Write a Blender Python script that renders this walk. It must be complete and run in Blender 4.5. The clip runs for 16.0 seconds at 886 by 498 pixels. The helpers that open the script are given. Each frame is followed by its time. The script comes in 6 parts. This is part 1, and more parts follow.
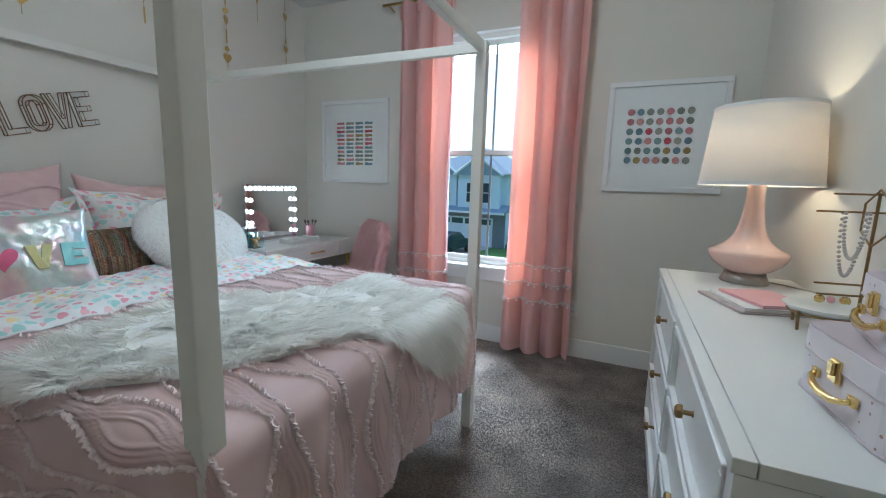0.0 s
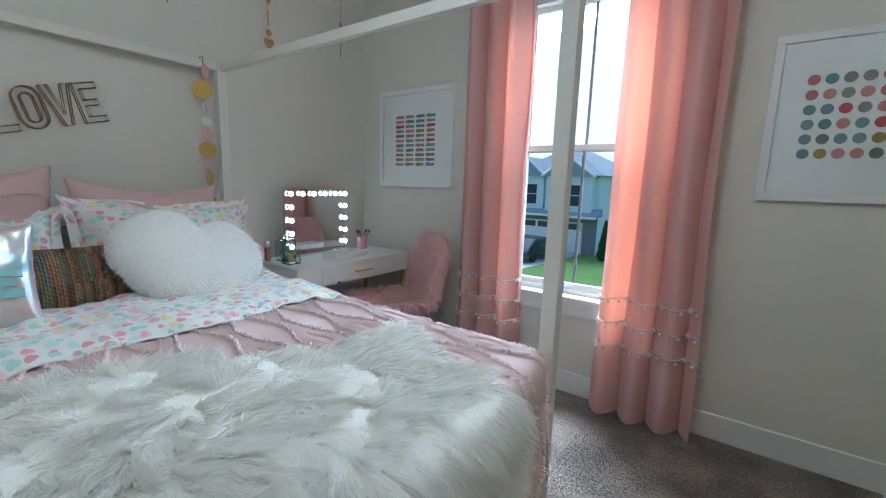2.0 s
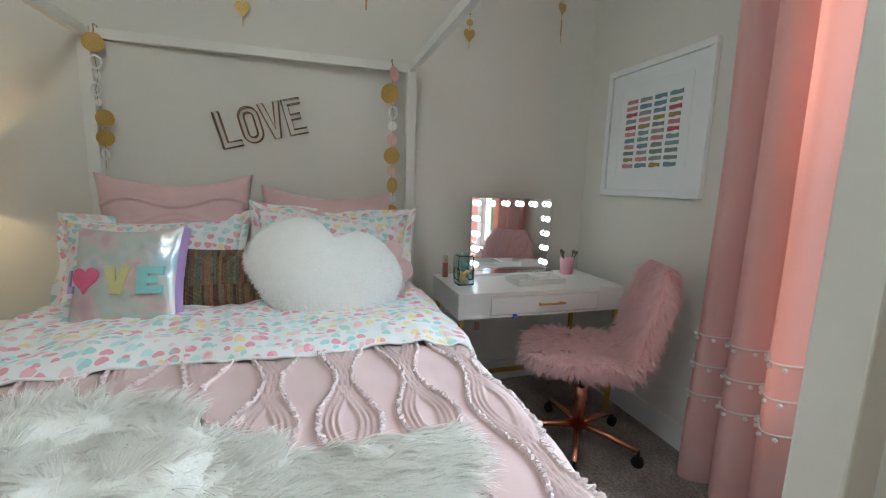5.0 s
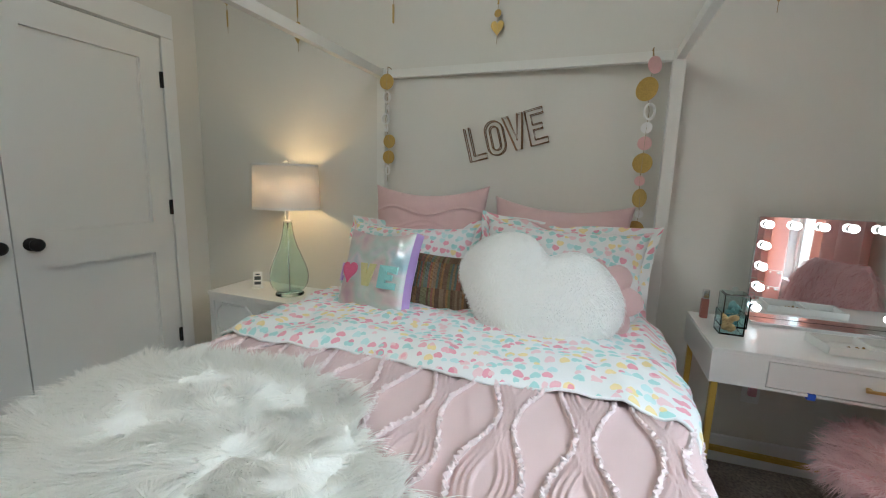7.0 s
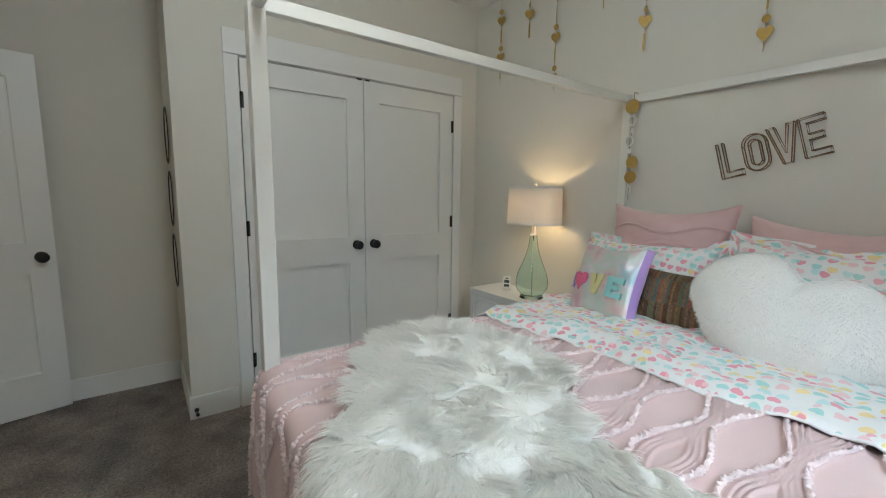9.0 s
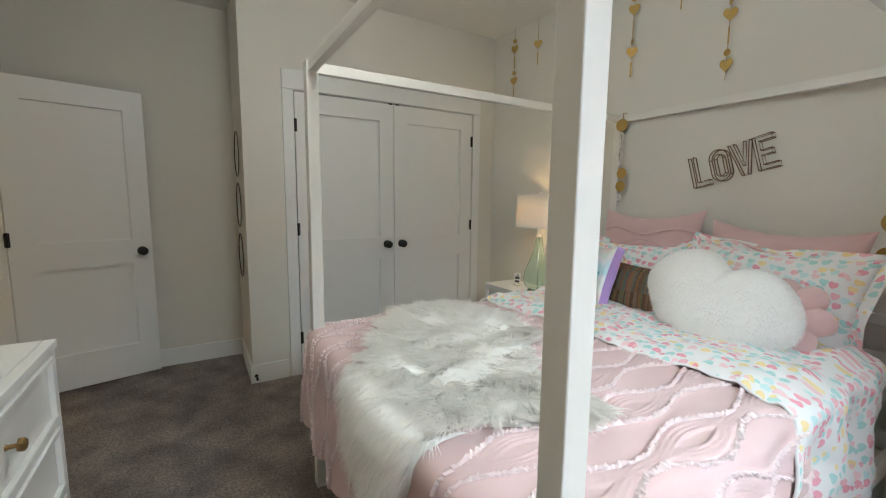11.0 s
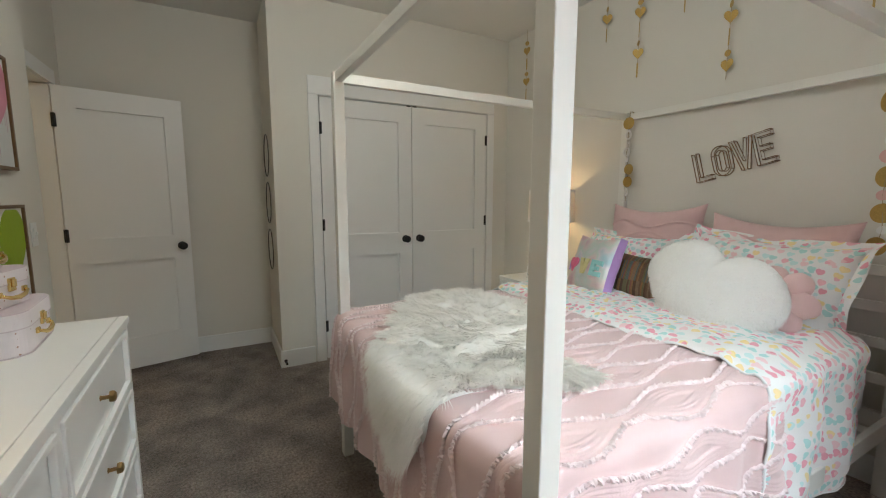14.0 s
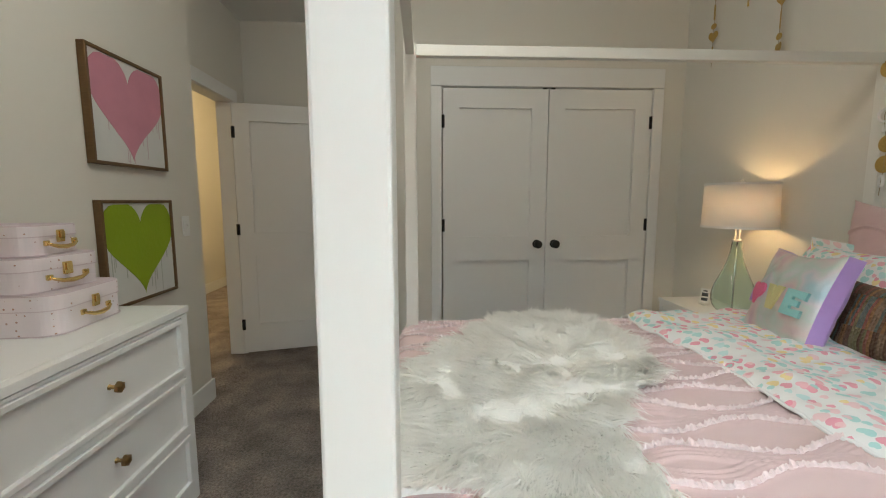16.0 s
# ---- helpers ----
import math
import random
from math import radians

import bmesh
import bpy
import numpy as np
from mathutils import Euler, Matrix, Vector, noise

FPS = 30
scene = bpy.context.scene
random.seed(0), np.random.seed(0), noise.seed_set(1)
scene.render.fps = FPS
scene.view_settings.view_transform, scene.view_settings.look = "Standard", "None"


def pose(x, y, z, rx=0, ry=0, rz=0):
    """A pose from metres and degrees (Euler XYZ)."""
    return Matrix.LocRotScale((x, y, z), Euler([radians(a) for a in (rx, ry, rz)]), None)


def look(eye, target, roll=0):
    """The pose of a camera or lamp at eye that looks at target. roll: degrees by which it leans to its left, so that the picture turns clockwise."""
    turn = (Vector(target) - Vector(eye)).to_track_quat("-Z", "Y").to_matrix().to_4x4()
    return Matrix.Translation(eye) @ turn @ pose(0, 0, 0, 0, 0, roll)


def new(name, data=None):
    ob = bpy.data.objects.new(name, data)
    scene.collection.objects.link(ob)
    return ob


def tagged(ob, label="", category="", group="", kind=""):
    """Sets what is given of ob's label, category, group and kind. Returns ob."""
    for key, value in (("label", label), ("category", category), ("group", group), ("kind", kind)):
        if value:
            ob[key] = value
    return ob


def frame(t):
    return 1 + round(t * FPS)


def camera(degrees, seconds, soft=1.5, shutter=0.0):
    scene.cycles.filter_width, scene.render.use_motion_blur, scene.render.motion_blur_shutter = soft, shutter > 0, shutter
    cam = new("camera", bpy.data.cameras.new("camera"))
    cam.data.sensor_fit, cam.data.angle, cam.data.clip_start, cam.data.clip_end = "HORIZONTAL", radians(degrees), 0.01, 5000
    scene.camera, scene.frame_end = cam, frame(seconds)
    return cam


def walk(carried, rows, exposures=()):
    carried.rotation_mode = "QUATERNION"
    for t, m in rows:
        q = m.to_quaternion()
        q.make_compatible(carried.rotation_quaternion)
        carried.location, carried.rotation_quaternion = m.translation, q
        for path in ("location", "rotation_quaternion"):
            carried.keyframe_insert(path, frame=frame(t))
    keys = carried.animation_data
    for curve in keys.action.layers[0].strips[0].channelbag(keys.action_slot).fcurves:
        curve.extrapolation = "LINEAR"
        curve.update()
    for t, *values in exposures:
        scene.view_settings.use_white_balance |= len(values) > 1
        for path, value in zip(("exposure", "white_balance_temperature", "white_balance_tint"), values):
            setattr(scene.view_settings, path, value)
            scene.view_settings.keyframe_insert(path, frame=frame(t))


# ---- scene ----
cam = camera(94.1, 16.0, soft=1.1)
PATH = [
    (0, (0.060, 0.270, 1.237), (-0.740, 2.077, 0.929), 1.8),
    (0.5, (0.044, 0.454, 1.245), (-0.834, 2.225, 0.938), 1.8),
    (1, (0.012, 0.581, 1.252), (-0.946, 2.309, 0.942), 1.8),
    (1.5, (-0.079, 0.760, 1.253), (-1.117, 2.440, 0.941), 1.9),
    (2, (-0.156, 0.931, 1.260), (-1.310, 2.534, 0.947), 1.8),
    (2.5, (-0.199, 1.026, 1.261), (-1.498, 2.514, 0.949), 1.7),
    (3, (-0.219, 1.138, 1.270), (-1.680, 2.468, 0.957), 1.5),
    (5.5, (-0.400, 1.729, 1.261), (-2.345, 2.075, 0.948), 2.0),
    (6, (-0.437, 1.769, 1.278), (-2.410, 1.823, 0.954), 2.2),
    (6.5, (-0.490, 1.829, 1.297), (-2.438, 1.524, 0.962), 2.0),
    (7, (-0.514, 1.867, 1.302), (-2.369, 1.192, 0.975), 1.7),
    (7.5, (-0.497, 1.886, 1.302), (-2.189, 0.867, 0.989), 1.3),
    (8, (-0.443, 1.908, 1.314), (-1.932, 0.607, 1.009), 0.9),
    (8.5, (-0.360, 1.986, 1.313), (-1.660, 0.494, 1.025), 0.8),
    (11, (-0.167, 2.542, 1.325), (-1.188, 0.839, 1.084), 0.6),
    (11.5, (-0.092, 2.629, 1.332), (-1.159, 0.956, 1.082), 0.5),
    (12, (-0.019, 2.710, 1.331), (-1.138, 1.072, 1.078), 0.5),
    (12.5, (0.045, 2.773, 1.324), (-1.113, 1.163, 1.068), 0.5),
    (13, (0.071, 2.801, 1.318), (-1.077, 1.184, 1.063), 0.5),
    (13.5, (0.026, 2.774, 1.318), (-1.044, 1.104, 1.061), 0.3),
    (14, (-0.092, 2.707, 1.318), (-1.037, 0.962, 1.065), 0.1),
    (14.5, (-0.268, 2.637, 1.316), (-1.048, 0.813, 1.062), -0.0),
    (15, (-0.395, 2.577, 1.304), (-0.978, 0.681, 1.050), -0.0),
    (15.5, (-0.537, 2.506, 1.286), (-0.901, 0.555, 1.035), -0.0),
    (16, (-0.650, 2.435, 1.270), (-0.751, 0.451, 1.040), -0.1),
]
EXPOSURES = [(0.0, 0.68, 5020, 1), (3.0, 0.53, 5180, 1), (6.0, 0.72, 5620, 1), (8.5, 0.75, 5520, 1), (11.0, 0.78, 5860, 3), (12.5, 0.82, 5900, 4), (16.0, 0.62, 6250, 4)]
walk(cam, [(t, look(eye, target, roll)) for t, eye, target, roll in PATH], EXPOSURES)

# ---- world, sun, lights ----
# energies of the added room fill light and of the hall light
ROOM_FILL_E, HALL_E = 13.0, 26.0
world = bpy.data.worlds.new("world")
scene.world = world
world.use_nodes = True
wn, wl = world.node_tree.nodes, world.node_tree.links
sky = wn.new("ShaderNodeTexSky")
sky.sky_type = "NISHITA"
sky.sun_disc = False
sky.sun_elevation, sky.sun_rotation = radians(58), radians(-30)
sky.air_density, sky.dust_density, sky.ozone_density = 1.0, 4.0, 0.5
wl.new(sky.outputs[0], wn["Background"].inputs[0])
wn["Background"].inputs[1].default_value = 0.15


def lamp(name, kind, m, energy, color, **kw):
    d = bpy.data.lights.new(name, kind)
    d.energy, d.color = energy, color
    for k, v in kw.items():
        light_shape(d, k, v)
    ob = new(name, d)
    ob.matrix_world = m
    return ob


def light_shape(d, k, v):
    if k == "angle":
        d.angle = v
    elif k == "radius":
        d.shadow_soft_size = v
    elif k == "size":
        d.shape, d.size, d.size_y = "RECTANGLE", v[0], v[1]


lamp("sun", "SUN", look((-2.65, 4.6, 8.5), (0, 0, 0)), 1.1, (1.0, 0.97, 0.93), angle=radians(12))
# daylight falling in through the window, from high outside
lamp("window_daylight", "AREA", look((-0.95, 4.75, 3.35), (-0.55, 1.2, 0.55)), 185, (0.86, 0.95, 1.0), size=(2.4, 1.5))

# ---- helpers for building ----
ORIG = {}
INTERIOR = []


def thing(name, loc, label, category, group="", kind=""):
    ob = new(name)
    ob.empty_display_size = 0.05
    ob.location = loc
    ORIG[ob.name] = Vector(loc)
    return tagged(ob, label, category, group, kind)


def finish(bm, name, material, smooth=False):
    bmesh.ops.recalc_face_normals(bm, faces=bm.faces)
    me = bpy.data.meshes.new(name)
    bm.to_mesh(me)
    bm.free()
    if material is not None:
        for m in (material if isinstance(material, (list, tuple)) else [material]):
            me.materials.append(m)
    if smooth:
        me.polygons.foreach_set("use_smooth", [True] * len(me.polygons))
    return me


def part(name, bm, material, parent, label="", smooth=False):
    """One mesh under a thing or a part; the bmesh is in world metres."""
    o = ORIG[parent.name]
    bmesh.ops.translate(bm, verts=bm.verts, vec=-o)
    ob = new(name, finish(bm, name, material, smooth))
    ob.parent = parent
    ORIG[ob.name] = o
    return tagged(ob, label)


def solid(name, bm, material, label="", category="", kind="", group="", smooth=False):
    ob = new(name, finish(bm, name, material, smooth))
    ORIG[ob.name] = Vector((0, 0, 0))
    return tagged(ob, label, category, group, kind)


def mesh_part(name, me, parent, m, label=""):
    """A part that shares its mesh data; m is its pose in the world."""
    ob = new(name, me)
    ob.parent = parent
    ob.matrix_local = Matrix.Translation(-ORIG[parent.name]) @ m
    ORIG[ob.name] = ORIG[parent.name]
    return tagged(ob, label)


def box(x0, x1, y0, y1, z0, z1, bev=0.0, seg=2, m=None, bm=None):
    b = bmesh.new()
    r = bmesh.ops.create_cube(b, size=1)
    bmesh.ops.scale(b, verts=b.verts, vec=(x1 - x0, y1 - y0, z1 - z0))
    bmesh.ops.translate(b, verts=b.verts, vec=((x0 + x1) / 2, (y0 + y1) / 2, (z0 + z1) / 2))
    if bev:
        bmesh.ops.bevel(b, geom=list(b.edges), offset=bev, segments=seg, profile=0.5, affect="EDGES")
    if m is not None:
        bmesh.ops.transform(b, matrix=m, verts=b.verts)
    if bm is None:
        return b
    join(bm, b)
    return bm


def join(bm, other):
    me = bpy.data.meshes.new("tmp")
    other.to_mesh(me)
    other.free()
    bm.from_mesh(me)
    bpy.data.meshes.remove(me)
    return bm


def tube(points, radius, sides=8, bm=None, closed=False, caps=True):
    """A round bar along points; radius may be a list."""
    own = bm if bm is not None else bmesh.new()
    pts = [Vector(p) for p in points]
    n = len(pts)
    rings = []
    up = None
    for i, p in enumerate(pts):
        a = pts[(i - 1) % n] if closed or i > 0 else p
        b = pts[(i + 1) % n] if closed or i < n - 1 else p
        d = (b - a).normalized()
        if up is None or abs(d.dot(up)) > 0.98:
            up = Vector((0, 0, 1)) if abs(d.z) < 0.9 else Vector((1, 0, 0))
        s = d.cross(up).normalized()
        u = s.cross(d).normalized()
        up = u
        r = radius[i] if isinstance(radius, (list, tuple)) else radius
        rings.append([own.verts.new(p + (s * math.cos(k * 2 * math.pi / sides) + u * math.sin(k * 2 * math.pi / sides)) * r) for k in range(sides)])
    for i in range(n if closed else n - 1):
        a, b = rings[i], rings[(i + 1) % n]
        for k in range(sides):
            own.faces.new((a[k], a[(k + 1) % sides], b[(k + 1) % sides], b[k]))
    if caps and not closed:
        own.faces.new(rings[0][::-1])
        own.faces.new(rings[-1])
    return own


def lathe(profile, loc, sides=40, bm=None, sx=1.0, sy=1.0):
    """Turned body: profile rows (radius, height), about a vertical axis at loc."""
    own = bm if bm is not None else bmesh.new()
    rings = []
    for r, z in profile:
        if r < 1e-5:
            rings.append([own.verts.new((loc[0], loc[1], loc[2] + z))])
        else:
            rings.append([own.verts.new((loc[0] + sx * r * math.cos(k * 2 * math.pi / sides), loc[1] + sy * r * math.sin(k * 2 * math.pi / sides), loc[2] + z)) for k in range(sides)])
    for a, b in zip(rings, rings[1:]):
        for k in range(sides):
            j = (k + 1) % sides
            if len(a) == 1 and len(b) == 1:
                continue
            if len(a) == 1:
                own.faces.new((a[0], b[k], b[j]))
            elif len(b) == 1:
                own.faces.new((a[k], a[j], b[0]))
            else:
                own.faces.new((a[k], a[j], b[j], b[k]))
    return own


def smooth_profile(rows, n=8):
    """Catmull-Rom through profile rows."""
    out = []
    p = [rows[0], *rows, rows[-1]]
    for i in range(1, len(p) - 2):
        for k in range(n):
            t = k / n
            out.append(tuple(0.5 * (2 * p[i][c] + (p[i + 1][c] - p[i - 1][c]) * t + (2 * p[i - 1][c] - 5 * p[i][c] + 4 * p[i + 1][c] - p[i + 2][c]) * t * t + (3 * p[i][c] - p[i - 1][c] - 3 * p[i + 1][c] + p[i + 2][c]) * t ** 3) for c in (0, 1)))
    out.append(rows[-1])
    return [(max(r, 0.0), z) for r, z in out]


def sheet(nu, nv, f, uvf=None, thickness=0.0):
    """A grid surface f(u, v) -> point, with u, v from 0 to 1, and uv in metres."""
    b = bmesh.new()
    layer = b.loops.layers.uv.new("UVMap")
    vs = [[b.verts.new(f(i / nu, j / nv)) for j in range(nv + 1)] for i in range(nu + 1)]
    for i in range(nu):
        for j in range(nv):
            fc = b.faces.new((vs[i][j], vs[i + 1][j], vs[i + 1][j + 1], vs[i][j + 1]))
            if uvf:
                for lp, (a, c) in zip(fc.loops, ((i, j), (i + 1, j), (i + 1, j + 1), (i, j + 1))):
                    lp[layer].uv = uvf(a / nu, c / nv)
    return b


def n3(x, y, z=0.0):
    return noise.noise(Vector((x, y, z)))


# ---- materials ----
def mat(name, color, rough=0.6, metal=0.0, var=0.06, scale=12.0, bump=0.0, bscale=200.0, sheen=0.0, coat=0.0, trans=0.0, ior=1.45, emit=None, spec=None, coords="Object", stretch=None, sss=0.0):
    m = bpy.data.materials.new(name)
    m.use_nodes = True
    N, L = m.node_tree.nodes, m.node_tree.links
    b = N["Principled BSDF"]
    b.inputs["Roughness"].default_value = rough
    b.inputs["Metallic"].default_value = metal
    b.inputs["IOR"].default_value = ior
    b.inputs["Transmission Weight"].default_value = trans
    b.inputs["Coat Weight"].default_value = coat
    b.inputs["Sheen Weight"].default_value = sheen
    if sss:
        b.inputs["Subsurface Weight"].default_value = sss
        b.inputs["Subsurface Radius"].default_value = (0.02, 0.015, 0.01)
    if spec is not None:
        b.inputs["Specular IOR Level"].default_value = spec
    tc = N.new("ShaderNodeTexCoord")
    src = tc.outputs[coords]
    if stretch:
        mp = N.new("ShaderNodeMapping")
        mp.inputs["Scale"].default_value = stretch
        L.new(src, mp.inputs["Vector"])
        src = mp.outputs[0]
    nz = N.new("ShaderNodeTexNoise")
    nz.inputs["Scale"].default_value = scale
    nz.inputs["Detail"].default_value = 6
    L.new(src, nz.inputs["Vector"])
    ramp = N.new("ShaderNodeMix")
    ramp.data_type = "RGBA"
    c = Vector(color)
    ramp.inputs[6].default_value = (*[max(0, v * (1 - var)) for v in c], 1)
    ramp.inputs[7].default_value = (*[min(1, v * (1 + var)) for v in c], 1)
    L.new(nz.outputs["Fac"], ramp.inputs[0])
    L.new(ramp.outputs[2], b.inputs["Base Color"])
    if emit:
        b.inputs["Emission Color"].default_value = (*emit[0], 1)
        b.inputs["Emission Strength"].default_value = emit[1]
    if bump:
        fine = N.new("ShaderNodeTexNoise")
        fine.inputs["Scale"].default_value = bscale
        fine.inputs["Detail"].default_value = 3
        L.new(src, fine.inputs["Vector"])
        bp = N.new("ShaderNodeBump")
        bp.inputs["Strength"].default_value = bump
        bp.inputs["Distance"].default_value = 0.004
        L.new(fine.outputs["Fac"], bp.inputs["Height"])
        L.new(bp.outputs[0], b.inputs["Normal"])
    return m


def translucent(m, color, amount):
    """Thin cloth: lets a share of the light through."""
    N, L = m.node_tree.nodes, m.node_tree.links
    out, b = N["Material Output"], N["Principled BSDF"]
    t = N.new("ShaderNodeBsdfTranslucent")
    t.inputs[0].default_value = (*color, 1)
    mx = N.new("ShaderNodeMixShader")
    mx.inputs[0].default_value = amount
    L.new(b.outputs[0], mx.inputs[1])
    L.new(t.outputs[0], mx.inputs[2])
    L.new(mx.outputs[0], out.inputs[0])
    return m


M_WALL = mat("wall_paint", (0.715, 0.69, 0.625), 0.75, var=0.015, scale=3, bump=0.05, bscale=350)
M_CEIL = mat("ceiling_paint", (0.76, 0.75, 0.72), 0.85, var=0.015, scale=3, bump=0.06, bscale=250)
M_TRIM = mat("trim_paint", (0.80, 0.80, 0.78), 0.38, var=0.012, scale=6, bump=0.02, bscale=120)
M_DOOR = mat("door_paint", (0.79, 0.79, 0.77), 0.42, var=0.012, scale=5, bump=0.025, bscale=90)
M_BLACK = mat("black_metal", (0.018, 0.017, 0.017), 0.38, 0.4, var=0.15, scale=60)
M_LACQ = mat("white_lacquer", (0.80, 0.795, 0.77), 0.32, var=0.015, scale=8, coat=0.15, bump=0.015, bscale=60)
M_BED = mat("bed_enamel", (0.76, 0.745, 0.69), 0.42, var=0.02, scale=9, bump=0.02, bscale=90)
M_BRASS = mat("brass", (0.66, 0.45, 0.16), 0.3, 1.0, var=0.12, scale=30, bump=0.02, bscale=300)
M_ANTIQUE = mat("antique_brass", (0.30, 0.20, 0.085), 0.36, 1.0, var=0.25, scale=60, bump=0.05, bscale=200)
M_GOLDCARD = mat("gold_card", (0.50, 0.34, 0.10), 0.42, 0.65, var=0.3, scale=150, bump=0.2, bscale=900)
M_ROSEGOLD = mat("rose_gold", (0.66, 0.30, 0.19), 0.25, 1.0, var=0.08, scale=40)
M_PLASTIC_W = mat("white_plastic", (0.78, 0.78, 0.75), 0.35, var=0.02)
M_STEEL = mat("brushed_steel", (0.55, 0.52, 0.47), 0.3, 1.0, var=0.1, scale=20, stretch=(1, 1, 25))
M_CHROME = mat("chrome", (0.75, 0.75, 0.76), 0.12, 1.0, var=0.03)
M_MIRROR = mat("mirror_silver", (0.88, 0.89, 0.89), 0.01, 1.0, var=0.0)
M_GLASS = mat("clear_glass", (0.96, 0.99, 0.98), 0.0, trans=1.0, var=0.0, ior=1.45)
M_JAR = mat("jar_glass", (0.86, 0.96, 0.96), 0.0, trans=1.0, var=0.0, ior=1.12)
M_PANE = mat("window_glass", (0.98, 1.0, 0.99), 0.0, trans=1.0, var=0.0, ior=1.02)
M_GREENGLASS = mat("green_glass", (0.84, 0.95, 0.90), 0.0, trans=1.0, var=0.02, ior=1.3)
M_PINKQUILT = mat("pink_cotton", (0.67, 0.49, 0.475), 0.85, var=0.05, scale=9, bump=0.25, bscale=900, sheen=0.25)
M_PINKRUF = mat("pink_ruffle", (0.80, 0.665, 0.655), 0.9, var=0.12, scale=80, bump=0.4, bscale=700, sheen=0.3)
M_PINKPIL = mat("pink_pillow_cotton", (0.66, 0.45, 0.435), 0.85, var=0.05, scale=12, bump=0.25, bscale=900, sheen=0.25)
M_FUR = translucent(mat("white_fur", (0.955, 0.94, 0.905), 0.6, var=0.03, scale=7, sheen=0.2), (0.965, 0.95, 0.91), 0.5)
M_FURSKIN = mat("fur_backing", (0.93, 0.915, 0.87), 0.9, var=0.12, scale=25, bump=0.6, bscale=160)
M_PLUSH = translucent(mat("white_plush", (0.95, 0.94, 0.92), 0.75, var=0.03, scale=12, sheen=0.3), (0.96, 0.95, 0.92), 0.4)
M_PLUSHSKIN = mat("plush_cloth", (0.93, 0.92, 0.89), 0.95, var=0.04, scale=30, bump=0.6, bscale=260)
M_PINKFUR = translucent(mat("pink_fur", (0.93, 0.70, 0.695), 0.6, var=0.10, scale=14, sheen=0.2), (0.95, 0.73, 0.73), 0.45)
M_PINKSKIN = mat("pink_fur_backing", (0.84, 0.54, 0.54), 0.95, var=0.15, scale=25, bump=0.6, bscale=200)
M_CURTAIN = translucent(mat("pink_curtain_cotton", (0.76, 0.52, 0.50), 0.85, var=0.03, scale=5, bump=0.2, bscale=1200, sheen=0.15), (1.0, 0.33, 0.20), 0.27)
M_POM = mat("white_pompom", (0.85, 0.80, 0.76), 0.95, var=0.08, scale=200, bump=0.6, bscale=400)
M_PAPER = mat("white_paper", (0.80, 0.80, 0.78), 0.8, var=0.015, scale=8)
M_FRAMEW = mat("white_frame", (0.80, 0.80, 0.79), 0.4, var=0.012)
M_FRAMEG = mat("bronze_frame", (0.17, 0.10, 0.045), 0.4, 0.4, var=0.25, scale=25, stretch=(1, 1, 8))
M_CARD_PK = mat("pink_card", (0.72, 0.44, 0.42), 0.7, var=0.05)
M_CARD_WH = mat("white_card", (0.80, 0.79, 0.77), 0.7, var=0.03)


def carpet_material():
    m = mat("carpet_pile", (0.335, 0.272, 0.232), 0.95, var=0.28, scale=6.0, sheen=0.2)
    N, L = m.node_tree.nodes, m.node_tree.links
    b = N["Principled BSDF"]
    tc = N.new("ShaderNodeTexCoord")
    v = N.new("ShaderNodeTexVoronoi")
    v.inputs["Scale"].default_value = 190
    n = N.new("ShaderNodeTexNoise")
    n.inputs["Scale"].default_value = 75
    n.inputs["Detail"].default_value = 5
    n2 = N.new("ShaderNodeTexNoise")
    n2.inputs["Scale"].default_value = 4.5
    n2.inputs["Detail"].default_value = 4
    for t in (v, n, n2):
        L.new(tc.outputs["Object"], t.inputs["Vector"])
    add = N.new("ShaderNodeMath")
    add.operation = "MULTIPLY_ADD"
    add.inputs[1].default_value = 0.9
    L.new(v.outputs["Distance"], add.inputs[0])
    L.new(n.outputs["Fac"], add.inputs[2])
    bp = N.new("ShaderNodeBump")
    bp.inputs["Strength"].default_value = 1.0
    bp.inputs["Distance"].default_value = 0.012
    L.new(add.outputs[0], bp.inputs["Height"])
    L.new(bp.outputs[0], b.inputs["Normal"])
    old = b.inputs["Base Color"].links[0].from_socket
    mix = N.new("ShaderNodeMix")
    mix.data_type, mix.blend_type = "RGBA", "MULTIPLY"
    mix.inputs[0].default_value = 1.0
    r = N.new("ShaderNodeMapRange")
    r.inputs[1].default_value, r.inputs[2].default_value = 0.3, 0.7
    r.inputs[3].default_value, r.inputs[4].default_value = 0.55, 1.4
    L.new(n.outputs["Fac"], r.inputs[0])
    r2 = N.new("ShaderNodeMapRange")
    r2.inputs[1].default_value, r2.inputs[2].default_value = 0.35, 0.65
    r2.inputs[3].default_value, r2.inputs[4].default_value = 0.62, 1.32
    L.new(n2.outputs["Fac"], r2.inputs[0])
    mul = N.new("ShaderNodeMath")
    mul.operation = "MULTIPLY"
    L.new(r.outputs[0], mul.inputs[0])
    L.new(r2.outputs[0], mul.inputs[1])
    L.new(old, mix.inputs[6])
    L.new(mul.outputs[0], mix.inputs[7])
    L.new(mix.outputs[2], b.inputs["Base Color"])
    return m


M_CARPET = carpet_material()


